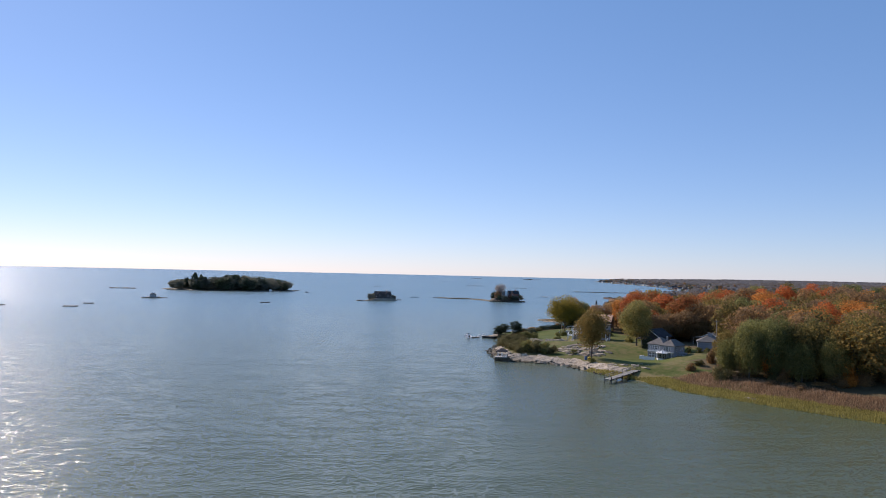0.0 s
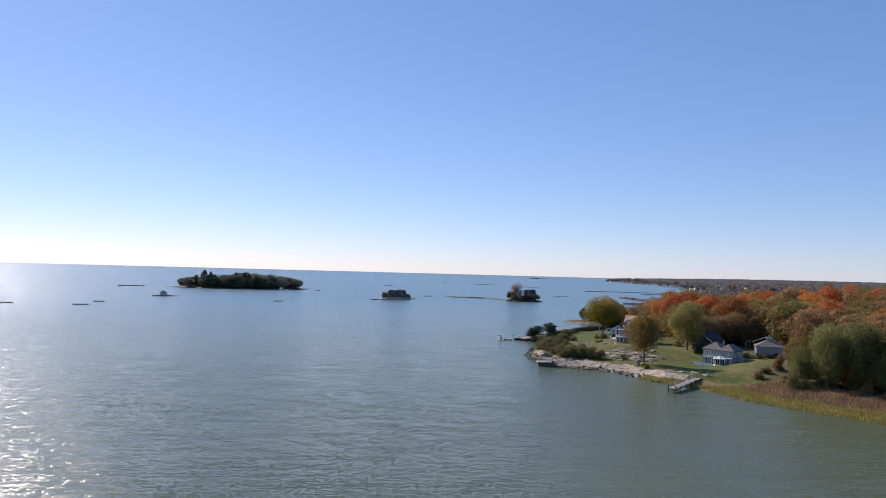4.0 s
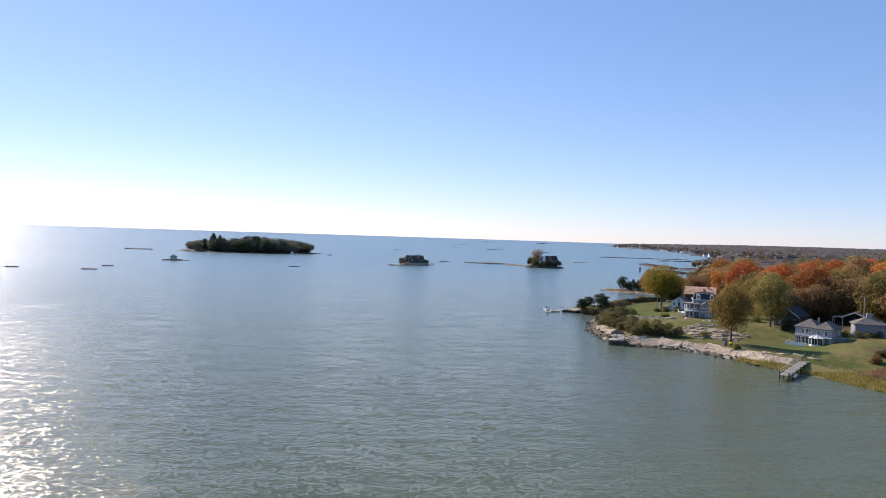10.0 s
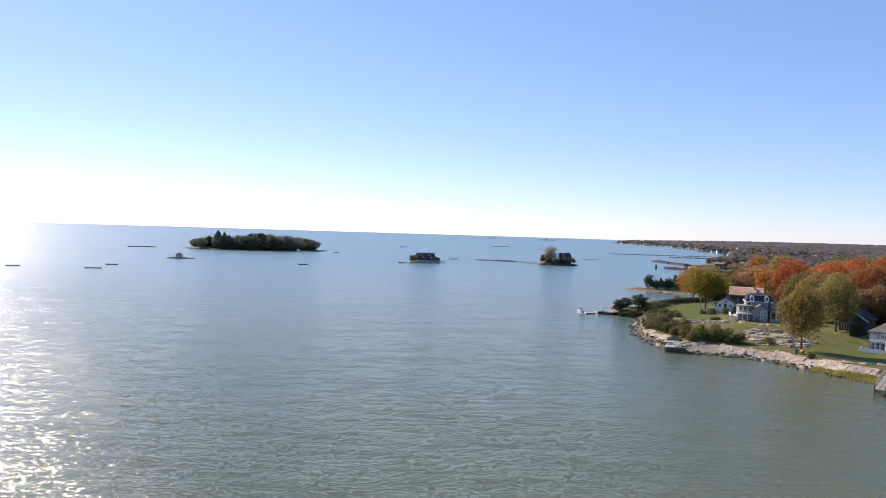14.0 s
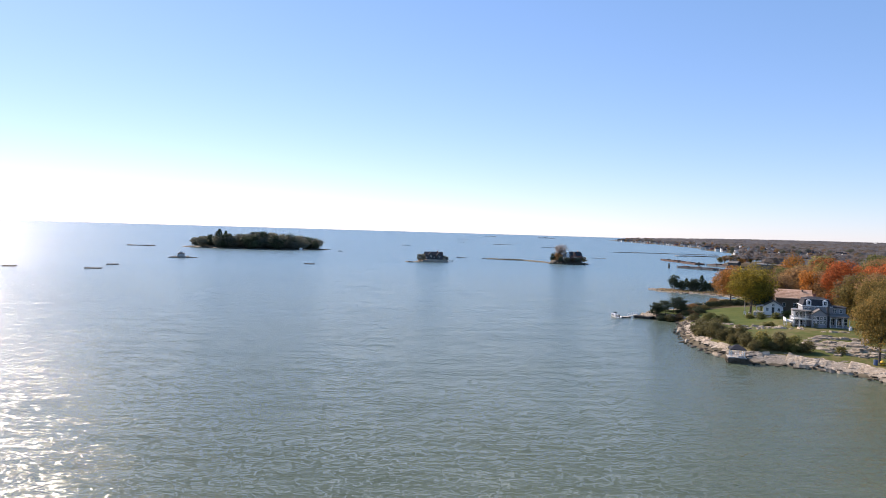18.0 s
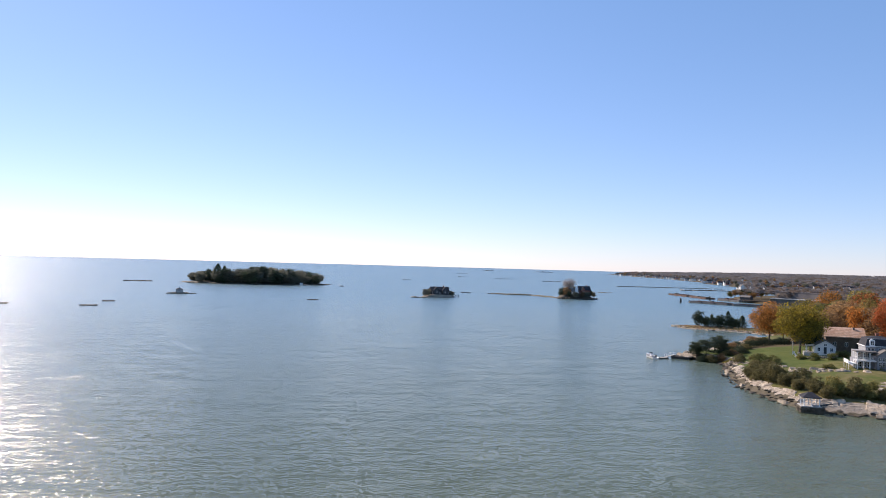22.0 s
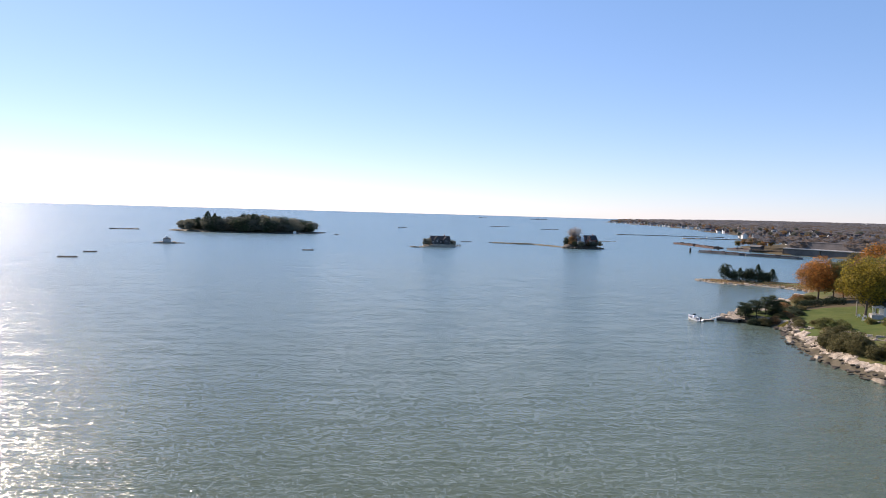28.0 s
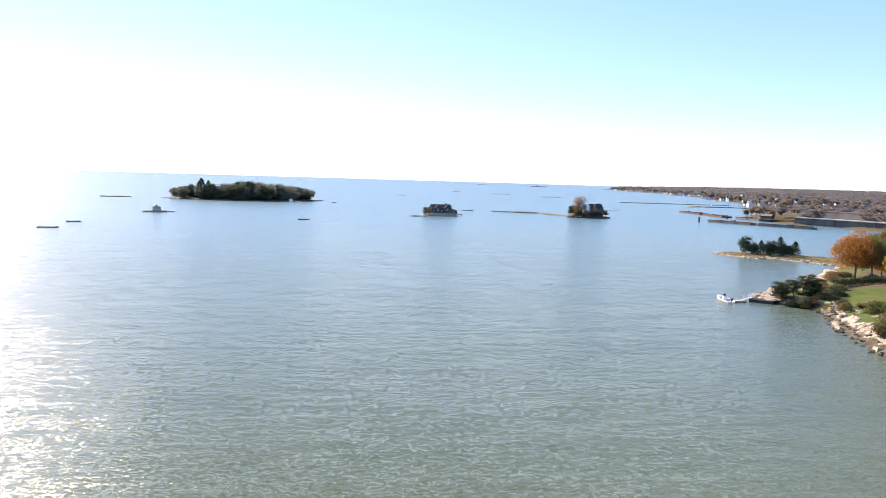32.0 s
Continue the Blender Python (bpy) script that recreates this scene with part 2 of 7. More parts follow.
gb.inputs["Base Color"].default_value = (0.025, 0.03, 0.036, 1)
M["glass"] = glass


def water_material():
    """Sea: ripples of several sizes tilt the surface; silty green near the point, farther out the blue sky reflection
    is put into the colour.
    """
    m, n, l, b = mat("sea_water", 0.07, 0.0, 0.5)
    b.inputs["IOR"].default_value = 1.333
    co = n.new("ShaderNodeTexCoord").outputs["Object"]
    drift = noise_node(n, l, co, 0.006, 3.0, 0.55)
    patch = noise_node(n, l, co, 0.02, 3.0, 0.6)
    calm = math_node(n, l, "ADD", math_node(n, l, "MULTIPLY", patch.outputs[0], 0.5), 0.75)

    def vec(op, a, c):
        x = n.new("ShaderNodeVectorMath")
        x.operation = op
        for sock, v in zip(x.inputs, (a, c)):
            if isinstance(v, tuple):
                sock.default_value = v
            else:
                l.new(v, sock)
        return x

    tilt = None
    away = n.new("ShaderNodeVectorMath")
    away.operation = "LENGTH"
    l.new(co, away.inputs[0])

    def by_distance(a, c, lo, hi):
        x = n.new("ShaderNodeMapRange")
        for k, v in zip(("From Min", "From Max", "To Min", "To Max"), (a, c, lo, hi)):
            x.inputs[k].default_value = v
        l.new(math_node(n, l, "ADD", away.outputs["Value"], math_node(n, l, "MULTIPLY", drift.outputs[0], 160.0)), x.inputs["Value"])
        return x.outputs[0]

    # swell crests, wind ripples that run across, and small facets: (scale across, scale along, turn, slope)
    for sx, sy, turn, k in ((0.06, 0.34, -9, 0.16), (0.2, 0.9, 7, 0.24), (0.8, 2.2, -14, 0.2), (1.8, 2.7, -8, 0.66), (8.0, 5.0, 0, 0.95)):
        mp = n.new("ShaderNodeMapping")
        mp.inputs["Rotation"].default_value[2] = radians(turn)
        mp.inputs["Scale"].default_value = (sx, sy, 1.0)
        l.new(co, mp.inputs[0])
        t = noise_node(n, l, mp.outputs[0], 1.0, 1.0, 0.5)
        w = vec("SUBTRACT", t.outputs["Color"], (0.5, 0.5, 0.5)).outputs[0]
        w = vec("MULTIPLY", w, (k, k, 0.0)).outputs[0]
        tilt = w if tilt is None else vec("ADD", tilt, w).outputs[0]
    sc = n.new("ShaderNodeVectorMath")
    sc.operation = "SCALE"
    l.new(tilt, sc.inputs[0])
    l.new(calm, sc.inputs["Scale"])
    up = vec("NORMALIZE", vec("ADD", sc.outputs[0], (0.0, 0.0, 1.0)).outputs[0], (0.0, 0.0, 0.0)).outputs[0]
    l.new(up, b.inputs["Normal"])
    f = math_node(n, l, "ADD", math_node(n, l, "MULTIPLY", drift.outputs[0], 0.6), math_node(n, l, "MULTIPLY", patch.outputs[0], 0.4))
    r = ramp(n, [(0.35, (0.085, 0.100, 0.050)), (0.65, (0.103, 0.119, 0.062))])
    l.new(f, r.inputs[0])

    # ripples too small to stand out singly make the open sea rougher
    l.new(by_distance(150.0, 700.0, 0.16, 0.26), b.inputs["Roughness"])
    # blue of sky mirrored in distant waves, put into base colour by distance
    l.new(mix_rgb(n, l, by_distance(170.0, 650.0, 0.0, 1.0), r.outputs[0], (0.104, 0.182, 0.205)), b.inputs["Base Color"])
    return m


def ground_material():
    """Lawn, bare rock, marsh and woodland floor, told apart by the masks that the ground carries."""
    m, n, l, b = mat("ground_cover", 0.92, 0.0, 0.15)
    co = n.new("ShaderNodeTexCoord").outputs["Object"]
    big, mid, fine = noise_node(n, l, co, 0.07, 4.0), noise_node(n, l, co, 0.45, 4.0, 0.6), noise_node(n, l, co, 3.0, 5.0, 0.7)
    mixf = math_node(n, l, "ADD", math_node(n, l, "MULTIPLY", big.outputs[0], 0.5), math_node(n, l, "MULTIPLY", mid.outputs[0], 0.5))
    lawn = ramp(n, [(0.38, (0.066, 0.088, 0.02)), (0.465, (0.092, 0.106, 0.027)), (0.52, (0.125, 0.118, 0.04)), (0.60, (0.17, 0.14, 0.062))])
    floor = ramp(n, [(0.35, (0.07, 0.055, 0.03)), (0.65, (0.14, 0.105, 0.055))])
    rock = ramp(n, [(0.35, (0.22, 0.18, 0.135)), (0.65, (0.46, 0.39, 0.31))])
    weed = ramp(n, [(0.35, (0.06, 0.05, 0.032)), (0.65, (0.15, 0.125, 0.085))])
    l.new(mid.outputs[0], weed.inputs[0])
    marsh = ramp(n, [(0.35, (0.16, 0.135, 0.055)), (0.65, (0.26, 0.205, 0.095))])
    for r in (lawn, floor, marsh):
        l.new(mixf, r.inputs[0])
    l.new(math_node(n, l, "ADD", math_node(n, l, "MULTIPLY", fine.outputs[0], 0.5), math_node(n, l, "MULTIPLY", mid.outputs[0], 0.5)), rock.inputs[0])

    def mask(name, soft=0.25):
        a = n.new("ShaderNodeAttribute")
        a.attribute_name = name
        v = math_node(n, l, "ADD", a.outputs["Fac"], math_node(n, l, "MULTIPLY", math_node(n, l, "SUBTRACT", mid.outputs[0], 0.5), 1.2))
        return math_node(n, l, "DIVIDE", math_node(n, l, "SUBTRACT", v, 0.5 - soft / 2), soft, True)

    lush = ramp(n, [(0.38, (0.064, 0.092, 0.02)), (0.6, (0.105, 0.122, 0.032))])
    l.new(mixf, lush.inputs[0])
    col = mix_rgb(n, l, mask("lush", 0.5), lawn.outputs[0], lush.outputs[0])
    col = mix_rgb(n, l, mask("wood"), col, floor.outputs[0])
    col = mix_rgb(n, l, mask("marsh"), col, marsh.outputs[0])
    col = mix_rgb(n, l, mask("rock"), col, rock.outputs[0])
    col = mix_rgb(n, l, mask("weed"), col, weed.outputs[0])
    l.new(col, b.inputs["Base Color"])
    bump_node(n, l, b, math_node(n, l, "ADD", mid.outputs[0], math_node(n, l, "MULTIPLY", fine.outputs[0], 0.4)), 0.8, 0.15)
    return m


M["water"], M["ground"] = water_material(), ground_material()

# ---- building helpers ----
rnd = random.Random(7)
nrs = np.random.RandomState(11)


def part(name, bm, material, parent=None, label=""):
    """Links a bmesh as one mesh object, under a thing or part where one is given."""
    me = bpy.data.meshes.new(name)
    bm.to_mesh(me)
    bm.free()
    me.materials.append(material)
    ob = new(name, me)
    ob.parent = parent
    return tagged(ob, label)


def mesh_quads(name, co, material, smooth=False):
    """A mesh of loose quads from an array of (n, 4, 3) corners."""
    k = len(co)
    me = bpy.data.meshes.new(name)
    me.vertices.add(4 * k), me.loops.add(4 * k), me.polygons.add(k)
    me.vertices.foreach_set("co", np.ascontiguousarray(co, dtype=np.float32).ravel())
    me.loops.foreach_set("vertex_index", np.arange(4 * k, dtype=np.int32))
    me.polygons.foreach_set("loop_start", np.arange(0, 4 * k, 4, dtype=np.int32))
    me.polygons.foreach_set("loop_total", np.full(k, 4, dtype=np.int32))
    me.update(calc_edges=True)
    me.materials.append(material)
    return me


def box(bm, x0, x1, y0, y1, z0, z1, bevel=0.0):
    m = Matrix.LocRotScale(((x0 + x1) / 2, (y0 + y1) / 2, (z0 + z1) / 2), None, (abs(x1 - x0), abs(y1 - y0), abs(z1 - z0)))
    g = bmesh.ops.create_cube(bm, size=1.0, matrix=m)
    if bevel:
        es = list({e for v in g["verts"] for e in v.link_edges})
        bmesh.ops.bevel(bm, geom=es, offset=bevel, segments=1, affect="EDGES")
    return bm


def tube(bm, pts, radii, seg=6):
    """A tapered tube along points."""
    rings = []
    pts = [Vector(p) for p in pts]
    for k, (p, r) in enumerate(zip(pts, radii)):
        d = (pts[min(k + 1, len(pts) - 1)] - pts[max(k - 1, 0)]).normalized()
        a = d.orthogonal().normalized()
        b = d.cross(a)
        rings.append([bm.verts.new(p + r * (math.cos(t) * a + math.sin(t) * b)) for t in np.arange(seg) * 2 * math.pi / seg])
    for q, s in zip(rings, rings[1:]):
        for k in range(seg):
            bm.faces.new((q[k], q[(k + 1) % seg], s[(k + 1) % seg], s[k]))
    bm.faces.new(rings[0][::-1]), bm.faces.new(rings[-1])
    return bm


def prism(bm, poly, z0, z1):
    """An upright prism over a plan polygon, given anticlockwise."""
    lo = [bm.verts.new((x, y, z0)) for x, y in poly]
    hi = [bm.verts.new((x, y, z1)) for x, y in poly]
    bm.faces.new(lo[::-1]), bm.faces.new(hi)
    for k in range(len(poly)):
        j = (k + 1) % len(poly)
        bm.faces.new((lo[k], lo[j], hi[j], hi[k]))
    return bm


def thing(name, m, label, category, group="", kind=""):
    e = new(name)
    e.empty_display_size = 0.5
    e.matrix_basis = m
    return tagged(e, label, category, group, kind)


# ---- the lie of the land ----
# The shore of the mainland and its point, anticlockwise seen from above, from the marsh round the point to the far coast.
SHORE = [(420, -300), (300, -60), (200, 30), (165, 62), (140, 92), (127, 109), (119.5, 119), (114, 127.5), (108, 137.5), (101.7, 145.5), (99.6, 155),
         (97.5, 162), (93.7, 169), (90.5, 174.5), (88.6, 181), (86, 189), (81, 194), (76.5, 198), (70.7, 201.3), (67, 203), (66.2, 211), (66.6, 221),
         (67.2, 230), (70.4, 241), (76.3, 257), (82.2, 269), (83.2, 272.5), (79.6, 277.8), (77.2, 282), (74.7, 284.6), (75.8, 288.6), (86, 298), (102, 312),
         (115, 326), (127, 339), (146, 357), (152.4, 365.5), (149, 374.5), (142, 384), (132, 389), (126.2, 396), (125, 405), (126.7, 411.5),
         (132, 410), (142, 404), (153, 402), (163, 397), (171, 388), (188, 378), (222, 390), (264, 432), (305, 485), (335, 522), (346, 548),
         (338, 572), (345, 602), (338, 640), (316, 662), (320, 705), (332, 765), (380, 830), (474, 914), (515, 1034), (530, 1155), (588, 1208),
         (660, 1371), (723, 1646), (823, 1900), (965, 2560), (1031, 3209), (1250, 3800), (1480, 4265), (1900, 4700), (4400, 4850), (4400, -300)]
SEG_A = np.array(SHORE, float)
SEG_B = np.roll(SEG_A, -1, axis=0)


def shore_distance(x, y):
    """Metres inland of the shore, negative out at sea."""
    x, y = np.asarray(x, float), np.asarray(y, float)
    best, inside = np.full(x.shape, 1e9), np.zeros(x.shape, bool)
    for (ax, ay), (bx, by) in zip(SEG_A, SEG_B):
        dx, dy = bx - ax, by - ay
        t = np.clip(((x - ax) * dx + (y - ay) * dy) / (dx * dx + dy * dy), 0, 1)
        best = np.minimum(best, np.hypot(x - ax - t * dx, y - ay - t * dy))
        if ay != by:
            inside ^= ((ay > y) != (by > y)) & (x < (bx - ax) * (y - ay) / (by - ay) + ax)
    return np.where(inside, best, -best)


def lift(x, y):
    """The far rim of the sheet rises a little, so that the horizon stands where it is seen."""
    s = np.clip((np.hypot(np.asarray(x, float), np.asarray(y, float) - 50) - 3200) / 1700, 0, 1)
    return 13.0 * s * s


def step(a, b, v):
    s = np.clip((v - a) / (b - a), 0, 1)
    return s * s * (3 - 2 * s)


def wobble(x, y, s):
    return (np.sin(x / s * 1.7 + 1.3) * np.cos(y / s * 1.3 + 0.4) + np.sin((x + y) / s * 0.9 + 2.0) * np.cos((x - 1.4 * y) / s * 0.7)) * 0.5


def land_height(x, y):
    x, y = np.asarray(x, float), np.asarray(y, float)
    d = shore_distance(x, y)
    marsh = (1 - step(163, 176, y)) * (1 - step(400, 500, x))
    spit = step(345, 360, y) * (1 - step(416, 445, y)) * (1 - step(175, 200, x))
    rocky = -0.3 + 2.1 * step(-0.5, 5.5, d) + 0.105 * np.clip(d - 4, 0, 26)
    wet = -0.2 + 0.55 * step(-1, 3, d) + 1.3 * step(8, 15, d) + 0.1 * np.clip(d - 13, 0, 22)
    low = -0.2 + 0.8 * step(-1, 5, d) + 0.04 * np.clip(d, 0, 8)
    h = rocky * (1 - marsh) + wet * marsh
    h = h * (1 - spit) + low * spit
    h = h - 2.3 * np.exp(-((x - 111.5) ** 2 + (y - 193) ** 2) / 130) * step(8, 16, d)
    north = step(430, 480, y)
    h = h * (1 - north) + north * (-0.3 + 1.8 * step(-1, 6, d) + 0.02 * np.clip(d, 0, 260))
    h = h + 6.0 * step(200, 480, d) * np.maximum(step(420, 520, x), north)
    h = h + 4.0 * step(165, 255, x) * step(18, 60, d) * (1 - step(360, 440, y))
    h = h + 0.22 * wobble(x, y, 6.0) * step(2, 8, d) + 0.12 * wobble(x, y, 2.3) * step(0, 2, d)
    h = np.where(d < -0.5, np.maximum(-3.0, d * 0.35), h)
    return h + lift(x, y)


def ground_z(x, y):
    return float(land_height(np.array([x]), np.array([y]))[0])


def build_ground():
    xs = np.r_[np.arange(60, 160, 1.2), np.arange(160, 240, 4), np.arange(240, 480, 12), np.arange(480, 1000, 40), np.arange(1000, 4401, 170)]
    ys = np.r_[np.arange(-300, 90, 20), np.arange(90, 345, 1.2), np.arange(345, 420, 2), np.arange(420, 760, 12), np.arange(760, 2000, 50), np.arange(2000, 4850, 120)]
    X, Y = np.meshgrid(xs, ys)
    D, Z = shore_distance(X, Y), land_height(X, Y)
    nx, ny = len(xs), len(ys)
    idx = np.arange(nx * ny).reshape(ny, nx)
    f = np.stack([idx[:-1, :-1], idx[:-1, 1:], idx[1:, 1:], idx[1:, :-1]], -1).reshape(-1, 4)
    f = f[(Z.ravel()[f] > -2.9).any(1)]
    used = np.unique(f)
    back = np.full(nx * ny, -1)
    back[used] = np.arange(len(used))
    v = np.stack([X, Y, Z], -1).reshape(-1, 3)[used]
    me = bpy.data.meshes.new("ground")
    me.from_pydata(v.tolist(), [], back[f].tolist())
    me.polygons.foreach_set("use_smooth", np.ones(len(me.polygons), bool))
    x, y, d = v[:, 0], v[:, 1], D.ravel()[used]
    marsh = (1 - step(163, 176, y)) * (1 - step(9, 12, d)) + step(348, 360, y) * (1 - step(416, 445, y)) * (1 - step(3, 6, d)) * 0.9
    rock = step(165, 176, y) * (1 - step(3.6, 6.2, d)) * (1 - step(340, 350, y)) * (1 - step(400, 420, x))
    rock = np.maximum(rock, (1 - step(4.0, 9, np.hypot((x - 95) * 0.9, y - 206))) * 0.6)
    rock = np.maximum(rock, (1 - step(5, 10, np.abs((x - 105) - (y - 312) * 0.9))) * step(283, 290, y) * (1 - step(330, 338, y)) * 0.9)
    rock = np.where((y > 206) & (y < 260) & (x < 84), rock * (1 - step(3.6, 4.8, d)), rock)
    rock = np.maximum(rock, step(350, 360, y) * (1 - step(414, 420, y)) * (1 - step(175, 195, x)) * (1 - step(1.6, 3.2, d)))
    weed = np.where(y > 340, 1 - step(0.2, 1.0, d), np.where(y < 172, 0, 1 - step(1.3, 2.1, d - 1.7 * step(204, 214, y) * (1 - step(76, 84, x)))))
    # leaf litter, its edge drawn toward the houses to darken lawn for tree shade
    edge = 128 - 0.14 * (y - 190)
    wood = step(-4, 6, np.where(y < 178, x - (117 + (y - 178) * -0.02), np.where(y > 284, d - 14, x - edge - 6)))
    wood = np.where(y > 430, 1.0, wood)
    lush = np.maximum(step(240, 254, y) * (1 - step(292, 300, y)), 1.2 * np.exp(-((x - 107) ** 2 + (y - 188) ** 2) / 110))
    for name, val in (("marsh", marsh), ("rock", rock), ("weed", weed), ("wood", wood), ("lush", lush)):
        a = me.attributes.new(name, "FLOAT", "POINT")
        a.data.foreach_set("value", np.clip(val, 0, 1).astype(np.float32))
    me.materials.append(M["ground"])
    return tagged(new("ground", me), "grassy point with rocky shore, marsh and woodland floor", "ground", kind="structure")


build_ground()


def build_sea():
    r = np.r_[0, 60, 150, 300, 600, 1200, 2200, 3200, 3500, 3800, 4100, 4400, 4700, 4900]
    n = 144
    a = np.arange(n) * 2 * math.pi / n
    v = [(0, 0, 0)] + [(q * math.sin(t), q * math.cos(t), float(lift(q * math.sin(t), 50 + q * math.cos(t)))) for q in r[1:] for t in a]
    f = [(0, 1 + (k + 1) % n, 1 + k) for k in range(n)]
    for i in range(len(r) - 2):
        for k in range(n):
            p, q = 1 + i * n, 1 + (i + 1) * n
            f.append((p + k, p + (k + 1) % n, q + (k + 1) % n, q + k))
    me = bpy.data.meshes.new("water")
    me.from_pydata(v, [], f)
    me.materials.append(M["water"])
    if me.polygons[0].normal.z < 0:
        me.flip_normals()
    ob = new("water", me)
    ob.location.y = 50
    return tagged(ob, "grey-green sea with small wind ripples", "sea", kind="structure")


build_sea()

# ---- trees ----
def leaf_quads(centres, normals, size, rs, stray=0.55):
    k = len(centres)
    nrm = normals + rs.normal(0, stray, (k, 3))
    nrm /= np.linalg.norm(nrm, axis=1, keepdims=True) + 1e-9
    u = np.cross(nrm, rs.normal(0, 1, (k, 3)))
    u /= np.linalg.norm(u, axis=1, keepdims=True) + 1e-9
    w = np.cross(nrm, u)
    s = (size * rs.uniform(0.55, 1.35, k))[:, None]
    a = rs.uniform(0.55, 1.0, k)[:, None]
    droop = nrm * s * 0.25
    return np.stack([centres - u * s, centres - w * s * a - droop, centres + u * s, centres + w * s * a - droop], 1)


def ball(k, rs):
    d = rs.normal(0, 1, (k, 3))
    return d / np.linalg.norm(d, axis=1, keepdims=True)


def crown_quads(seed, k, lobes, leaf, low=0.28, flat=1.0, ragged=0.12, open_=0.0, lobe=1.0):
    """A crown for a tree one metre high and with a reach of half a metre: lobes of leaf clumps with gaps between."""
    rs = np.random.RandomState(seed)
    c = []
    while len(c) < lobes:
        p = rs.uniform(-1, 1, 3)
        if np.linalg.norm(p) < 1 and (p[2] > -0.75 or rs.rand() < 0.3):
            q = np.array([p[0] * 0.34, p[1] * 0.34, low + (1 - low) * (0.5 + 0.36 * p[2] * flat)])
            if all(np.linalg.norm(q - o[0]) > 0.10 for o in c):
                c.append((q, rs.uniform(0.085, 0.195) * lobe))
    cen, rad = np.array([q for q, _ in c]), np.array([r for _, r in c])
    which = rs.choice(lobes, k, p=rad ** 2 / (rad ** 2).sum())
    d = ball(k, rs)
    d[:, 2] = np.where(rs.rand(k) < 0.35, np.abs(d[:, 2]), d[:, 2])
    rr = rad[which] * (1 - np.abs(rs.normal(0, ragged + 0.1, k)) + np.abs(rs.normal(0, ragged, k)))
    pos = cen[which] + d * rr[:, None] * np.array([1.15, 1.15, 0.95])
    keep = rs.rand(k) > open_
    return leaf_quads(pos[keep], d[keep], leaf, rs), cen


def trunk_bm(cen, seed, girth=0.02, fork=0.32, limbs=9, lean=0.02):
    rs = np.random.RandomState(seed)
    bm = bmesh.new()
    top = np.array([rs.normal(0, lean), rs.normal(0, lean), 0.72])
    mid = np.array([rs.normal(0, lean), rs.normal(0, lean), fork])
    tube(bm, [(0, 0, -0.04), (0, 0, 0.02), mid * np.array([0.5, 0.5, 0.5]), mid, (mid + top) / 2, top],
         [girth * 1.5, girth * 1.15, girth * 0.95, girth * 0.85, girth * 0.5, girth * 0.15], 7)
    order = rs.permutation(len(cen))[:limbs]
    for k in order:
        z = fork * rs.uniform(0.75, 1.35)
        s = np.array([mid[0], mid[1], min(z, 0.6)])
        e = cen[k]
        m = (s + e) / 2 + np.array([0, 0, -0.03]) + rs.normal(0, 0.015, 3)
        tube(bm, [s, m, e], [girth * 0.55, girth * 0.36, girth * 0.08], 5)
    return bm


def tree_proto(name, tone, seed, k, lobes, leaf, girth=0.02, fork=0.3, low=0.28, flat=1.0, open_=0.0, limbs=9, ragged=0.12):
    q, cen = crown_quads(seed, k, lobes, leaf, low, flat, ragged, open_)
    return mesh_quads("crown", q, M[tone]), trunk_bm(cen, seed, girth, fork, limbs)


def conifer_quads(seed, k, leaf, full=0.26, low=0.1, tiers=9, flat_top=False):
    rs = np.random.RandomState(seed)
    z = rs.uniform(low, 1.0, k) ** (0.9 if not flat_top else 0.6)
    z = np.clip(low + (z - low) * 0.97 / (1 - low), 0, 0.999)
    tier = np.abs(((z * tiers) % 1.0) - 0.2)
    r = full * (1 - z) ** 0.75 * (0.75 + 0.4 * tier) + 0.015
    if flat_top:
        r = full * (0.45 + 0.75 * np.sin(np.clip(z, 0, 1) * 2.7)) * (0.5 + 0.5 * tier)
    t = rs.uniform(0, 2 * math.pi, k)
    wob = 1 + 0.3 * np.sin(3 * t + seed) * np.sin(z * 14 + seed)
    rr = r * wob * np.sqrt(rs.uniform(0.35, 1.05, k))
    pos = np.stack([rr * np.cos(t), rr * np.sin(t), z], 1)
    nrm = np.stack([np.cos(t), np.sin(t), np.full(k, 0.5)], 1)
    return leaf_quads(pos, nrm, leaf, rs)


PROTO = {}
TREE_LABEL = {"red": ("red-orange autumn maple with a full rounded crown", "leaf_red"), "orange": ("orange autumn maple with a dense rounded crown", "leaf_orange"),
              "yellow": ("yellow-green broad tree with a full autumn crown", "leaf_yellow"), "olive": ("olive and brown oak turning in autumn", "leaf_olive"),
              "green": ("green broadleaf tree with a dense uneven crown", "leaf_green"), "brown": ("russet brown tree with thinning autumn leaves", "leaf_brown"),
              "dark": ("dark green broad evergreen tree", "leaf_dark"), "bare": ("grey-brown distant tree with haze put into its leaf colour", "leaf_bare_haze"), "grove": ("dark olive island tree with a rounded crown", "leaf_grove_haze")}


def repeat(ob, m):
    """A copy at the full pose m, whatever the scale of the first."""
    return copy_thing(ob, m @ Matrix.Diagonal((1 / ob.scale.x, 1 / ob.scale.y, 1 / ob.scale.z, 1)))


def scaled(x, y, z, rz, sx, sy, sz):
    return Matrix.LocRotScale((x, y, z), Euler((0, 0, rz)), (sx, sy, sz))


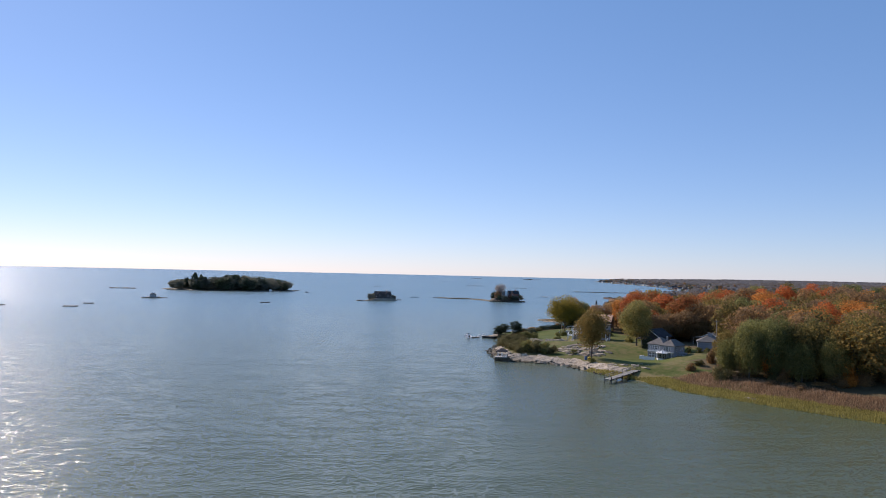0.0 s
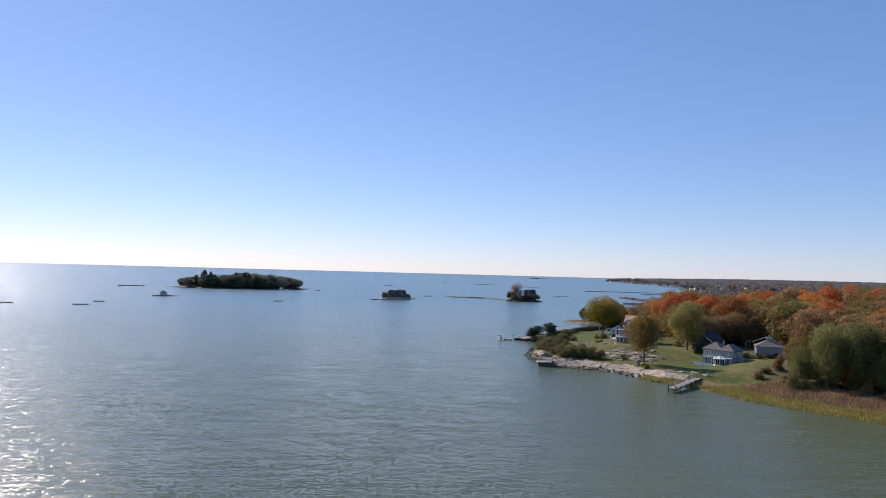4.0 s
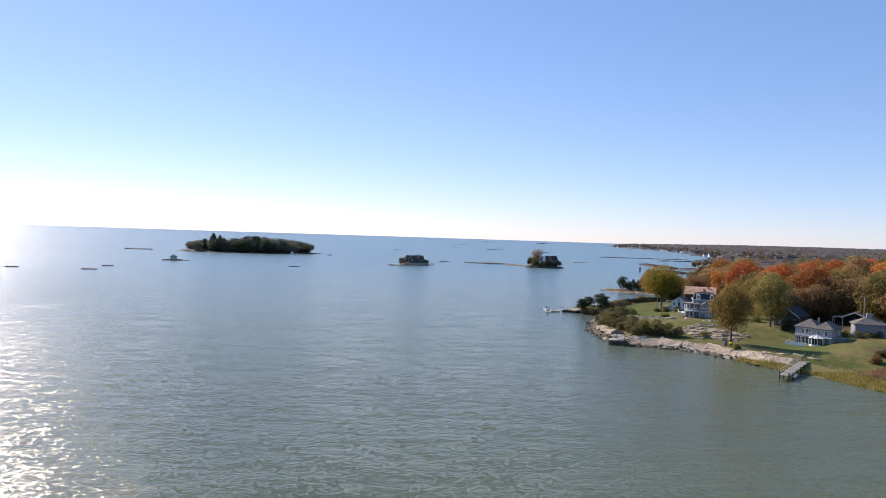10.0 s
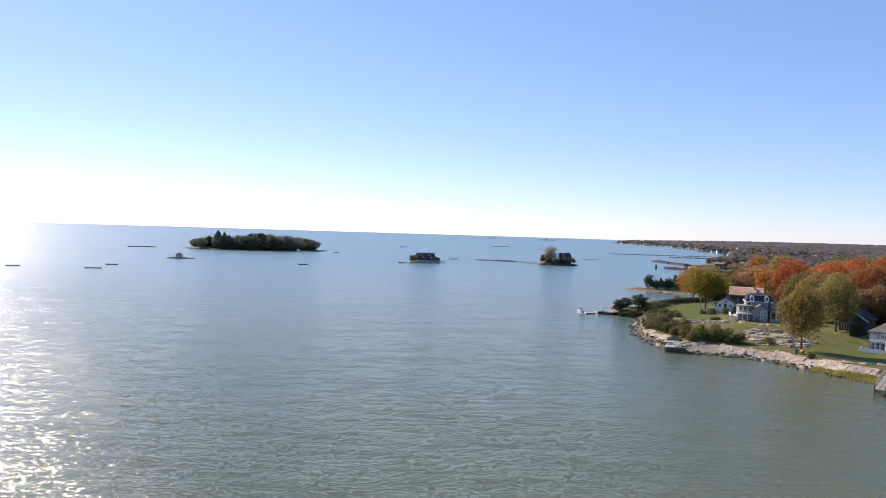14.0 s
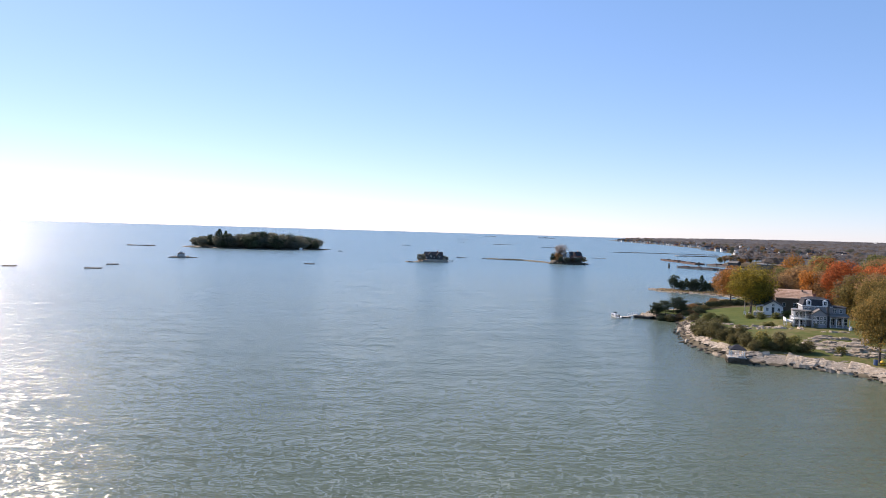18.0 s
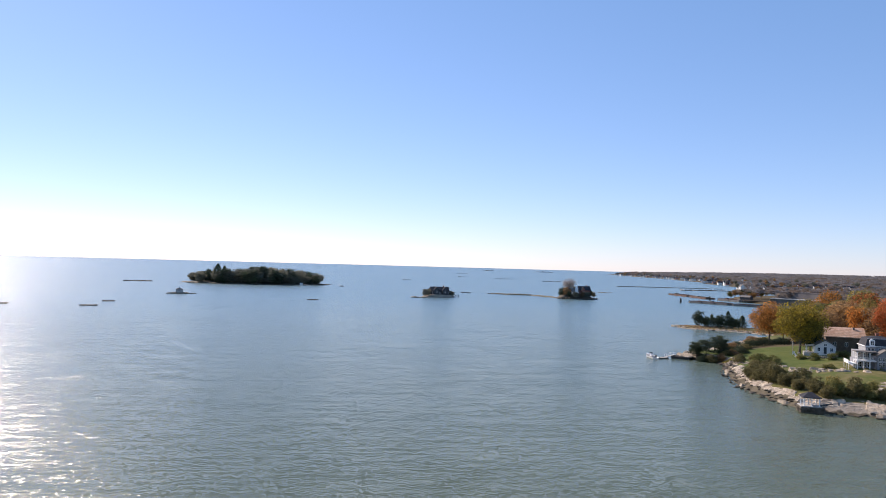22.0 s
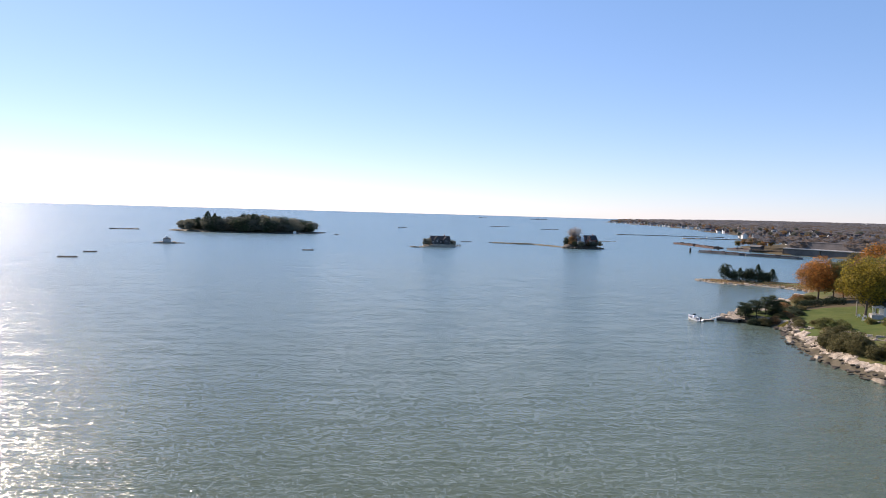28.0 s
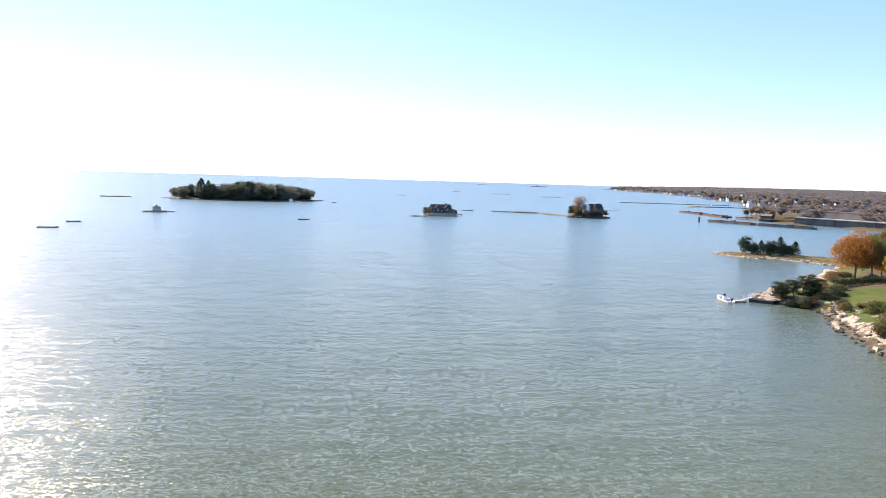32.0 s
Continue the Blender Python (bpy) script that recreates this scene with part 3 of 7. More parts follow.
def tree(tone, x, y, h, reach, fine=False, seed=0, z=None, group="trees on the point", low=0.06, label="", open_=0.0, girth=0.02):
    """A broad tree h metres high whose crown reaches so far from its trunk. fine: many small leaf clumps of its own."""
    key = (tone, seed % 3, fine, low, open_, group)
    z = ground_z(x, y) if z is None else z
    m = scaled(x, y, z - 0.05, rnd.uniform(0, 6.28), reach * 2, reach * 2, h)
    if key in PROTO and not label:
        return repeat(PROTO[key], m)
    text, leaf = TREE_LABEL[tone]
    distant = group in ("island trees", "trees of the far town", "harbour trees")
    k, lobes, size = (15000, 46, 0.0132) if fine else (6500, 34, 0.0182) if group == "trees of the wood" else (1500, 26, 0.036) if distant else (3800, 30, 0.0235)
    me, tb = tree_proto(tone, leaf, 31 + 17 * (seed % 3) + len(PROTO), k, lobes, size, girth, 0.3, low, open_=open_)
    t = thing(f"{tone}_tree", m, label or text, "tree", group)
    part("trunk", tb, M["bark"], t)
    new("crown", me).parent = t
    if not label:
        PROTO[key] = t
    return t


def conifer(x, y, h, reach, seed=0, z=None, group="conifers", flat_top=False, label="dark green pointed cedar tree", low=0.06):
    key = ("conifer", seed % 3, flat_top, low)
    z = ground_z(x, y) if z is None else z
    m = scaled(x, y, z - 0.05, rnd.uniform(0, 6.28), reach * 4, reach * 4, h)
    if key in PROTO:
        return repeat(PROTO[key], m)
    t = thing("pine_tree" if flat_top else "cedar_tree", m, label, "tree", group)
    bm = bmesh.new()
    tube(bm, [(0, 0, -0.04), (0.01, 0, 0.4), (0, 0.01, 0.97)], [0.022, 0.016, 0.004], 6)
    part("trunk", bm, M["bark"], t)
    new("crown", mesh_quads("crown", conifer_quads(60 + seed, 1500, 0.022, 0.25, low, 9, flat_top), M["leaf_dark"])).parent = t
    PROTO[key] = t
    return t


def shrub(tone, x, y, h, reach, seed=0, z=None, label="", group="shrubs by the shore"):
    key = ("shrub", tone, seed % 3)
    z = ground_z(x, y) if z is None else z
    m = scaled(x, y, z - 0.05, rnd.uniform(0, 6.28), reach * 2, reach * 2, h * 1.35)
    if key in PROTO:
        return repeat(PROTO[key], m)
    t = thing("shrub", m, label or {"olive": "rounded dark olive shrub by the rocks", "green": "dense green rounded shrub by the rocks",
                                    "dark": "dark green low shrub", "brown": "dry brown leafy shrub", "orange": "low orange autumn shrub", "yellow": "yellowish leafy shrub"}[tone], "shrub", group)
    q, cen = crown_quads(90 + seed, 4000, 22, 0.029, -0.5, 1.0, 0.12, 0.0, 1.3)
    bm = bmesh.new()
    for c in cen[:7]:
        tube(bm, [(0, 0, -0.05), c * 0.5, c], [0.02, 0.014, 0.004], 5)
    part("stem", bm, M["bark"], t)
    new("foliage", mesh_quads("foliage", q, M["leaf_" + {"olive": "scrub"}.get(tone, tone)])).parent = t
    PROTO[key] = t
    return t


# trees that stand out
tree("olive", 94.2, 193.2, 15.6, 5.9, True, 0, label="large oak with olive and rust leaves beside the ledges", low=0.1)
tree("yellow", 104.8, 266.5, 15.4, 8.0, True, 0, low=0.2, label="yellow-green spreading tree with a bare lower trunk")
tree("dark", 110.0, 269.5, 9.0, 4.6, True, 0)
tree("orange", 118.6, 307, 14.2, 7.4, True, 0, low=0.1)
tree("green", 123.5, 306.5, 13.4, 5.2, True, 1)
tree("orange", 130, 311, 10.5, 5.0, True, 1)
tree("green", 116.0, 213.5, 15.4, 6.4, True, 0, low=0.06)
tree("olive", 124, 235.0, 14.5, 6.2, True, 1)
tree("red", 136, 267.5, 16.6, 7.8, True, 0)
tree("red", 145, 260, 16.5, 7.2, True, 2)
tree("red", 144.5, 239, 17.6, 7.2, True, 1)
tree("olive", 134, 250, 15.5, 6.6, True, 2)
tree("brown", 141, 298, 14.2, 7.4, True, 0)
tree("brown", 158, 322, 14.0, 7.0, True, 1)
tree("brown", 127, 288, 11.5, 5.5, True, 0)
tree("brown", 150, 283, 13.5, 6.5, True, 1)
for k, (x, y, h, r) in enumerate([(122, 150.5, 15.8, 4.6), (121, 160, 12.4, 4.2), (128.0, 147.5, 17.0, 4.8), (125.5, 155.5, 14.5, 4.6), (132.5, 152, 15.8, 4.8), (129, 161, 13.0, 4.6), (118.5, 155, 10.5, 3.4), (133.5, 144.5, 14.0, 4.4), (137.5, 149.5, 15.0, 4.6), (131, 142.5, 10.5, 3.8), (141.5, 142.5, 14.5, 4.8), (137, 139.5, 11.5, 4.2), (146.5, 144, 15.5, 5.0)]):
    tree(("green", "olive", "green")[k % 3], x, y, h, r, True, k, low=-0.02)
tree("orange", 150, 169.5, 17.6, 7.0, True, 0)
tree("orange", 143.5, 155, 13.5, 5.6, True, 1)
tree("yellow", 156, 139.5, 12.5, 5.0, True, 1, low=0.08)
tree("green", 139.5, 145, 12.0, 5.4, True, 2, low=0.08)
tree("green", 184, 240, 13.5, 7.0, False, 0)
# the wood behind
ws = random.Random(21)
tones = ["olive", "brown", "olive", "red", "olive", "brown", "green", "brown", "orange", "brown", "olive", "brown", "red"]


def wood(n, x0, x1, y0, y1, ok, h0, h1, gap):
    placed = []
    tries = 0
    while len(placed) < n and tries < n * 40:
        tries += 1
        x, y = ws.uniform(x0, x1), ws.uniform(y0, y1)
        if not ok(x, y) or any((x - a) ** 2 + (y - b) ** 2 < gap * gap for a, b in placed):
            continue
        placed.append((x, y))
        h = ws.uniform(h0, h1)
        tree(ws.choice(tones), x, y, h, h * ws.uniform(0.42, 0.54), False, ws.randrange(3), group="trees of the wood", low=-0.08)


def wood_edge(y):
    """How far inland of the marsh shore the wood begins."""
    return min(30.0, max(11.0, 11 + 1.35 * (150 - y)))


def in_wood(x, y):
    if y < 172:
        if shore_distance([x], [y])[0] < wood_edge(y) + 3:
            return False
        return x > 128 + (165 - y) * 0.05 and x - 126.5 > (114 - y) * 0.62 + 8
    if y < 250:
        return x > 149 + (y - 190) * -0.08
    return x > 142 and x < 200 + (y - 250) * 0.2 and y < 345


for k in range(60):  # its lower front towards the marsh
    x, y = ws.uniform(126, 176), ws.uniform(104, 150)
    if wood_edge(y) < shore_distance([x], [y])[0] < wood_edge(y) + 14:
        tree(ws.choice(("brown", "olive", "brown", "orange", "green")), x, y, ws.uniform(8, 12.5), ws.uniform(3.4, 4.8), False, k, group="trees of the wood", low=-0.08)
wood(30, 126, 152, 228, 304, lambda x, y: not (x < 133 and y > 256), 11, 16, 5.5)
wood(120, 120, 215, 70, 340, in_wood, 14, 18.5, 6.2)
wood(190, 195, 420, 20, 420, lambda x, y: shore_distance([x], [y])[0] > 6, 15, 20, 8.5)

# ---- woodland to the horizon ----
def far_wood(name, n, place, tone, leaf, seed, h0, h1, per=26, reach=5.0):
    """Tree crowns far off, each a clump of leaf faces, in one piece."""
    rs = np.random.RandomState(seed)
    xy = place(rs, n)
    d = shore_distance(xy[:, 0], xy[:, 1])
    town = (xy[:, 1] > 760) & (xy[:, 1] < 3400)
    xy = xy[d > np.where(town, 130, 8)]
    z = land_height(xy[:, 0], xy[:, 1])
    h = rs.uniform(h0, h1, len(xy))
    big = np.repeat(np.arange(len(xy)), per)
    dirs = ball(len(big), rs)
    dirs[:, 2] = np.abs(dirs[:, 2]) - 0.25
    r = (reach * rs.uniform(0.75, 1.25, len(xy)))[big]
    c = np.stack([xy[big, 0] + dirs[:, 0] * r, xy[big, 1] + dirs[:, 1] * r, z[big] + h[big] * (0.66 + 0.34 * dirs[:, 2])], 1)
    me = mesh_quads(name, leaf_quads(c, dirs * (0.5, 0.5, 1.0) + (0, 0, 1.3), leaf, rs, 0.25), M[tone])
    return tagged(new(name, me), "autumn woodland stretching to the horizon", "woodland", kind="stuff")


def band(x0, x1, y0, y1):
    return lambda rs, n: np.stack([rs.uniform(x0, x1, n), rs.uniform(y0, y1, n)], 1)


# these hazed leaf tones stand in for the air over the distance
for k, tone in enumerate(("leaf_russet_haze", "leaf_haze", "leaf_russet_haze", "leaf_haze")):
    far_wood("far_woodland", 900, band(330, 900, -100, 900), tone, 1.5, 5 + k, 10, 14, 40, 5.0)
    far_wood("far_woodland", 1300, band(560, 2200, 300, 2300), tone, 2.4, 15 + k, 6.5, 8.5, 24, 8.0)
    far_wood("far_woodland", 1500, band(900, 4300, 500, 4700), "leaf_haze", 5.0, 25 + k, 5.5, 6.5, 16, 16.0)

# ---- rocks and ledges ----
def rock_mesh(name, seed, material, boxy=0.5):
    rs = np.random.RandomState(seed)
    bm = bmesh.new()
    bmesh.ops.create_icosphere(bm, subdivisions=3, radius=0.5)
    cuts = [(Vector(d).normalized(), rs.uniform(0.26, 0.42)) for d in rs.normal(0, 1, (7, 3))] + [(Vector((0, 0, 1)), 0.3)]
    for v in bm.verts:
        p = v.co.copy()
        for d, r in cuts:
            over = p.dot(d) - r
            if over > 0:
                p -= d * over * 0.9
        q = p * 3.1 + Vector((seed, 0, 0))
        p += p.normalized() * (0.05 * noise.noise(q) + 0.03 * noise.noise(q * 3))
        v.co = p
    me = bpy.data.meshes.new(name)
    bm.to_mesh(me)
    bm.free()
    me.materials.append(material)
    return me


ROCKS = {k: [rock_mesh("rock", 3 + 5 * j + 50 * i, M[k]) for j in range(5)] for i, k in enumerate(("granite", "weedy_rock", "dull_granite"))}


def slab_mesh(name, seed, material):
    """A bedded slab: an uneven angular plate with a nearly flat top, a broken rim and a low step across it."""
    rs = np.random.RandomState(seed)
    n, rings = 18, (1.0, 0.97, 0.7, 0.35)
    t = np.arange(n) * 2 * math.pi / n
    rim = (np.abs(np.cos(t)) ** 4 + np.abs(np.sin(t)) ** 4) ** -0.25 * rs.uniform(0.8, 1.05, n) * 0.5
    cut = rs.uniform(-0.2, 0.2)
    bm = bmesh.new()
    rows = [[bm.verts.new((r * 1.28 * math.cos(a), r * 1.28 * math.sin(a), -0.6)) for r, a in zip(rim, t)]]
    for f in rings:
        row = []
        for r, a in zip(rim, t):
            x, y = r * f * math.cos(a), r * f * math.sin(a)
            z = (0.32 if f == 1.0 else 0.42) + (0.14 if x + 0.4 * y > cut else 0.0) + rs.normal(0, 0.035)
            row.append(bm.verts.new((x, y, z)))
        rows.append(row)
    for q, s in zip(rows, rows[1:]):
        for k in range(n):
            bm.faces.new((q[k], q[(k + 1) % n], s[(k + 1) % n], s[k]))
    bm.faces.new(rows[-1])
    me = bpy.data.meshes.new(name)
    bm.to_mesh(me)
    bm.free()
    me.materials.append(material)
    return me


for k_, m_ in (("slab", "granite"), ("dull_slab", "dull_granite")):
    ROCKS[k_] = [slab_mesh("rock", 7 + 3 * j, M[m_]) for j in range(7)]
rk = random.Random(5)


def rock(kind, x, y, z, sx, sy, sz, rz, label="", group="shore rocks", tilt=0.12):
    ob = new("rock", rk.choice(ROCKS[kind]))
    ob.matrix_basis = Matrix.LocRotScale((x, y, z), Euler((rk.uniform(-tilt, tilt), rk.uniform(-tilt, tilt), rz)), (sx, sy, sz))
    return tagged(ob, label or {"slab": "long pale bedded granite slab sloping to the water", "dull_slab": "flat grey granite slab", "granite": "pale weathered granite ledge on the shore", "weedy_rock": "dark weed-covered rock at the waterline",
                                "dull_granite": "grey-brown granite boulder lying on the shore"}[kind], "rock", group)


def along(points, gap):
    """Places along a line of points, so far apart, with the direction of the line and the way inland."""
    pts = [Vector(p) for p in points]
    for a, b in zip(pts, pts[1:]):
        d = b - a
        n = max(1, round(d.length / gap))
        for k in range(n):
            yield a + d * ((k + rk.uniform(0.2, 0.8)) / n), d.normalized(), Vector((d.y, -d.x)).normalized()


SOUTH = [p for p in SHORE if 168 < p[1] < 204 and 66 < p[0] < 95]
WEST = [p for p in SHORE if 202 < p[1] < 258 and 66 < p[0] < 79]
COVE = [p for p in SHORE if 254 < p[1] < 289 and 73 < p[0] < 86]
NORTH = [p for p in SHORE if 288 < p[1] < 345 and 75 < p[0] < 130]
SPIT = [p for p in SHORE if 362 < p[1] < 412 and 121 < p[0] < 153]
def bedded(kind, q, ang, sx, sy, sz, dip, up=0.0, group="shore ledges"):
    """A slab that dips towards the sea across the line of the shore."""
    ob = new("rock", rk.choice(ROCKS[kind]))
    ob.matrix_basis = Matrix.LocRotScale((q.x, q.y, ground_z(q.x, q.y) + up), Euler((dip + rk.uniform(-0.05, 0.05), rk.uniform(-0.05, 0.05), ang + rk.uniform(-0.12, 0.12)), "XYZ"), (sx, sy, sz))
    return tagged(ob, "long pale bedded granite slab sloping to the water" if kind == "slab" else "flat grey-brown granite slab by the shore", "rock", group)


def ledge_block(line, s0, s1, d0, d1, seed):
    """One block of the bare ledge: a cracked, bedded sheet of granite that follows the shore between two joints."""
    rs = np.random.RandomState(seed)
    pts = np.array(line, float)
    run = np.r_[0, np.cumsum(np.hypot(*np.diff(pts, axis=0).T))]
    nu, nv = max(5, int((s1 - s0) / 0.3)), 16
    u, v = np.meshgrid(np.linspace(0, 1, nu), np.linspace(0, 1, nv), indexing="ij")
    skew = rs.uniform(-0.5, 0.5)
    s = s0 + (s1 - s0) * u + skew * (v - 0.5) + rs.normal(0, 0.05, u.shape)
    d = d0 + 0.45 * np.sin(s * 1.1 + 1) + 0.25 * np.sin(s * 2.9) + (d1 - d0 + 0.7 * np.sin(s * 0.6) - 0.2 * np.sin(s * 2.3)) * v + rs.normal(0, 0.05, u.shape)
    sx, sy = np.interp(s, run, pts[:, 0]), np.interp(s, run, pts[:, 1])
    tx, ty = np.interp(s + 2.5, run, pts[:, 0]) - np.interp(s - 2.5, run, pts[:, 0]), np.interp(s + 2.5, run, pts[:, 1]) - np.interp(s - 2.5, run, pts[:, 1])
    ln = np.hypot(tx, ty) + 1e-6
    x, y = sx + ty / ln * d, sy - tx / ln * d
    rough = np.array([0.5 * noise.noise(Vector((a * 0.45, b * 0.45, 3))) + 0.3 * noise.noise(Vector((a * 1.2 + b * 0.5, b * 1.6, 7))) + 0.1 * noise.noise(Vector((a * 2.9, b * 2.9, 1))) for a, b in zip(x.ravel(), y.ravel())]).reshape(x.shape)
    z = land_height(x, y) + 0.10 + rs.uniform(-0.08, 0.1) + rs.uniform(-0.2, 0.2) * (u - 0.5) + 0.42 * rough
    bed = 0.32
    z = 0.5 * z + 0.5 * (np.floor(z / bed) + 0.5) * bed + rs.normal(0, 0.012, x.shape)
    rim = (u == 0) | (u == 1) | (v == 0) | (v == 1)
    z = np.where(rim, z - 0.5, z)
    cx, cy = float(x.mean()), float(y.mean())
    co = np.stack([x - cx, y - cy, z], -1).reshape(-1, 3)
    k = np.arange(nu * nv).reshape(nu, nv)
    f = np.stack([k[:-1, :-1], k[1:, :-1], k[1:, 1:], k[:-1, 1:]], -1).reshape(-1, 4)
    me = bpy.data.meshes.new("rock")
    me.from_pydata(co.tolist(), [], f.tolist())
    if sum(p.normal.z for p in me.polygons) < 0:
        me.flip_normals()
    me.materials.append(M["granite"])
    ob = new("rock", me)
    ob.location = (cx, cy, 0)
    return tagged(ob, "pale cracked granite ledge sloping to the water", "rock", "shore ledges")


for line, d0, d1 in ((SOUTH, 2.2, 5.7), (WEST, 2.7, 5.2)):
    s_, total = 0.3, sum(math.dist(a, b) for a, b in zip(line, line[1:]))
    while s_ < total - 1.5:
        ln_ = min(rk.uniform(2.5, 8.5), total - s_)
        ledge_block(line, s_ - 0.12, s_ + ln_ + 0.12, d0 + rk.uniform(-0.3, 0.3), d1 + rk.uniform(-0.5, 0.4), int(s_ * 10) + int(d0 * 10))
        s_ += ln_
WEED = []
for line in (SOUTH, WEST):
    west = line is WEST
    for p, d, n in along(line, 4.2):
        if rk.random() < (0.25 if west else 0.3):
            bedded("slab", p + n * rk.uniform(5.4, 6.4), math.atan2(-d.y, -d.x), rk.uniform(2.2, 4.6), rk.uniform(1.4, 2.2), rk.uniform(0.5, 0.8), -0.1, -0.22)
    for p, d, n in along(line, 4.5):
        if rk.random() < 0.6:
            bedded("dull_slab", p + n * rk.uniform(1.2, 2.0), math.atan2(-d.y, -d.x), rk.uniform(2.2, 4.0), rk.uniform(1.2, 1.8), rk.uniform(0.7, 1.0), -0.2, -0.15)
    for p, d, n in along(line, 0.6 if west else 0.8):
        q = p + n * rk.uniform(-0.5, 3.4 if west else 2.6)
        WEED.append(("weedy_rock", q.x, q.y, max(0.05, ground_z(q.x, q.y)) + rk.uniform(-0.15, 0.1), rk.uniform(0.6, 1.8), rk.uniform(0.5, 1.3), rk.uniform(0.4, 0.8), rk.uniform(0, 3.1)))
for p, d, n in along(COVE, 1.7):
    q = p + n * rk.uniform(-0.3, 3.5)
    rock("weedy_rock" if rk.random() < 0.72 else "dull_granite", q.x, q.y, max(0.1, ground_z(q.x, q.y) - 0.1), rk.uniform(1.2, 2.8), rk.uniform(1.0, 2.0), rk.uniform(0.6, 1.3), rk.uniform(0, 3.1))
for p, d, n in along(NORTH, 3.2):
    q = p + n * rk.uniform(0.5, 6.5)
    rock("slab" if rk.random() < 0.3 else "dull_slab", q.x, q.y, ground_z(q.x, q.y) - 0.2, rk.uniform(2.4, 5.0), rk.uniform(1.6, 3.4), rk.uniform(0.8, 1.3), rk.uniform(0, 3.1))
for p, d, n in along(SPIT, 1.7):
    q = p + n * rk.uniform(0.2, 3.2)
    rock("slab" if rk.random() < 0.65 else "weedy_rock", q.x, q.y, max(0.1, ground_z(q.x, q.y) - 0.1), rk.uniform(1.2, 3.4), rk.uniform(1.0, 1.8), rk.uniform(0.4, 0.9), rk.uniform(0, 3.1))
for k in range(64):  # ledges that break through the lawn by the oak
    a, r = rk.uniform(0, 6.28), math.sqrt(rk.random())
    x, y = 95.5 + 8.5 * r * math.cos(a), 207 + 10 * r * math.sin(a)
    rock("dull_slab" if rk.random() < 0.75 else "slab", x, y, ground_z(x, y) + rk.uniform(-0.32, -0.12), rk.uniform(1.6, 3.8), rk.uniform(1.1, 2.0), rk.uniform(0.7, 1.1),
         -0.9 + rk.uniform(-0.4, 0.4), "flat grey granite ledge breaking through the lawn", "lawn ledges")
for x0, y0, x1, y1, n in ((84, 238, 95, 231, 12), (88, 243, 98, 226, 14), (83, 252, 90, 246, 7), (99, 221, 108, 222, 5)):
    for k in range(n):
        t = (k + rk.random()) / n
        x, y = x0 + (x1 - x0) * t + rk.uniform(-0.8, 0.8), y0 + (y1 - y0) * t + rk.uniform(-0.8, 0.8)
        rock(rk.choice(("slab", "slab", "granite", "dull_granite")), x, y, ground_z(x, y) + 0.0, rk.uniform(1.2, 3.0), rk.uniform(0.7, 1.4), rk.uniform(0.5, 0.9), rk.uniform(0, 3.1),
             "pale boulder lying in the lawn", "lawn boulders")
rock("granite", 110.7, 157.0, 0.6, 2.2, 1.3, 1.2, 0.4, "white boulder among the marsh reeds", "marsh boulders")
for x, y in ((113.2, 134.2), (103.5, 172.5), (101.5, 175.5), (99, 177.5), (96.5, 179.5)):
    rock("granite", x, y, ground_z(x, y) + 0.1, 3.2, 1.0, 0.7, 2.2, "long pale stone above the marsh edge", "marsh boulders")

# ---- shrubs, hedges and reeds ----
for k, (x, y, h, r) in enumerate([(75.5, 237, 3.0, 2.7), (75, 232, 3.4, 2.9), (75.5, 226.5, 3.2, 2.8), (77.5, 229, 3.4, 3.0), (76.5, 221.5, 3.2, 2.7), (78.5, 241, 2.6, 2.4),
                                  (79.5, 234.5, 3.0, 2.6), (75.6, 216.5, 2.6, 2.0), (80.5, 223.5, 2.6, 2.2)]):
    shrub("olive", x - 1.6, y - 0.5, h, r, k)
for k, (x, y, h, r) in enumerate([(76.3, 212.0, 3.0, 2.4), (78.5, 209.5, 3.2, 2.5), (81.5, 207.8, 3.2, 2.5), (83.8, 206.4, 2.9, 2.3), (86, 204.8, 2.6, 2.0), (80, 212, 2.8, 2.3), (75.6, 208.2, 2.2, 1.7)]):
    shrub(("olive", "green")[k % 2], x - 1.6, y - 1.0, h, r, k)
for k, (x, y, h, r) in enumerate([(86.5, 256, 2.4, 2.6), (89, 253.5, 2.2, 2.4), (84, 262, 1.6, 1.8), (86.5, 266, 1.5, 2.0), (88.5, 262, 1.4, 1.6), (83.5, 246, 1.8, 1.8)]):
    shrub("green" if k < 2 else "olive", x, y, h, r, k)
for k, (x, y, h, r) in enumerate([(80.5, 276.8, 2.6, 2.2), (82.3, 275, 2.8, 2.4), (85, 274.4, 2.0, 1.8), (88, 281, 1.6, 2.4), (92, 285, 1.8, 2.6), (97, 291, 1.8, 2.8), (102, 299, 1.8, 2.6),
                                  (110, 303, 2.2, 2.8), (113.5, 310, 2.4, 3.0), (118, 300, 2.4, 2.6), (121, 315, 2.2, 2.8)]):
    shrub(("dark", "olive", "brown")[k % 3], x, y, h * 0.8, r, k)
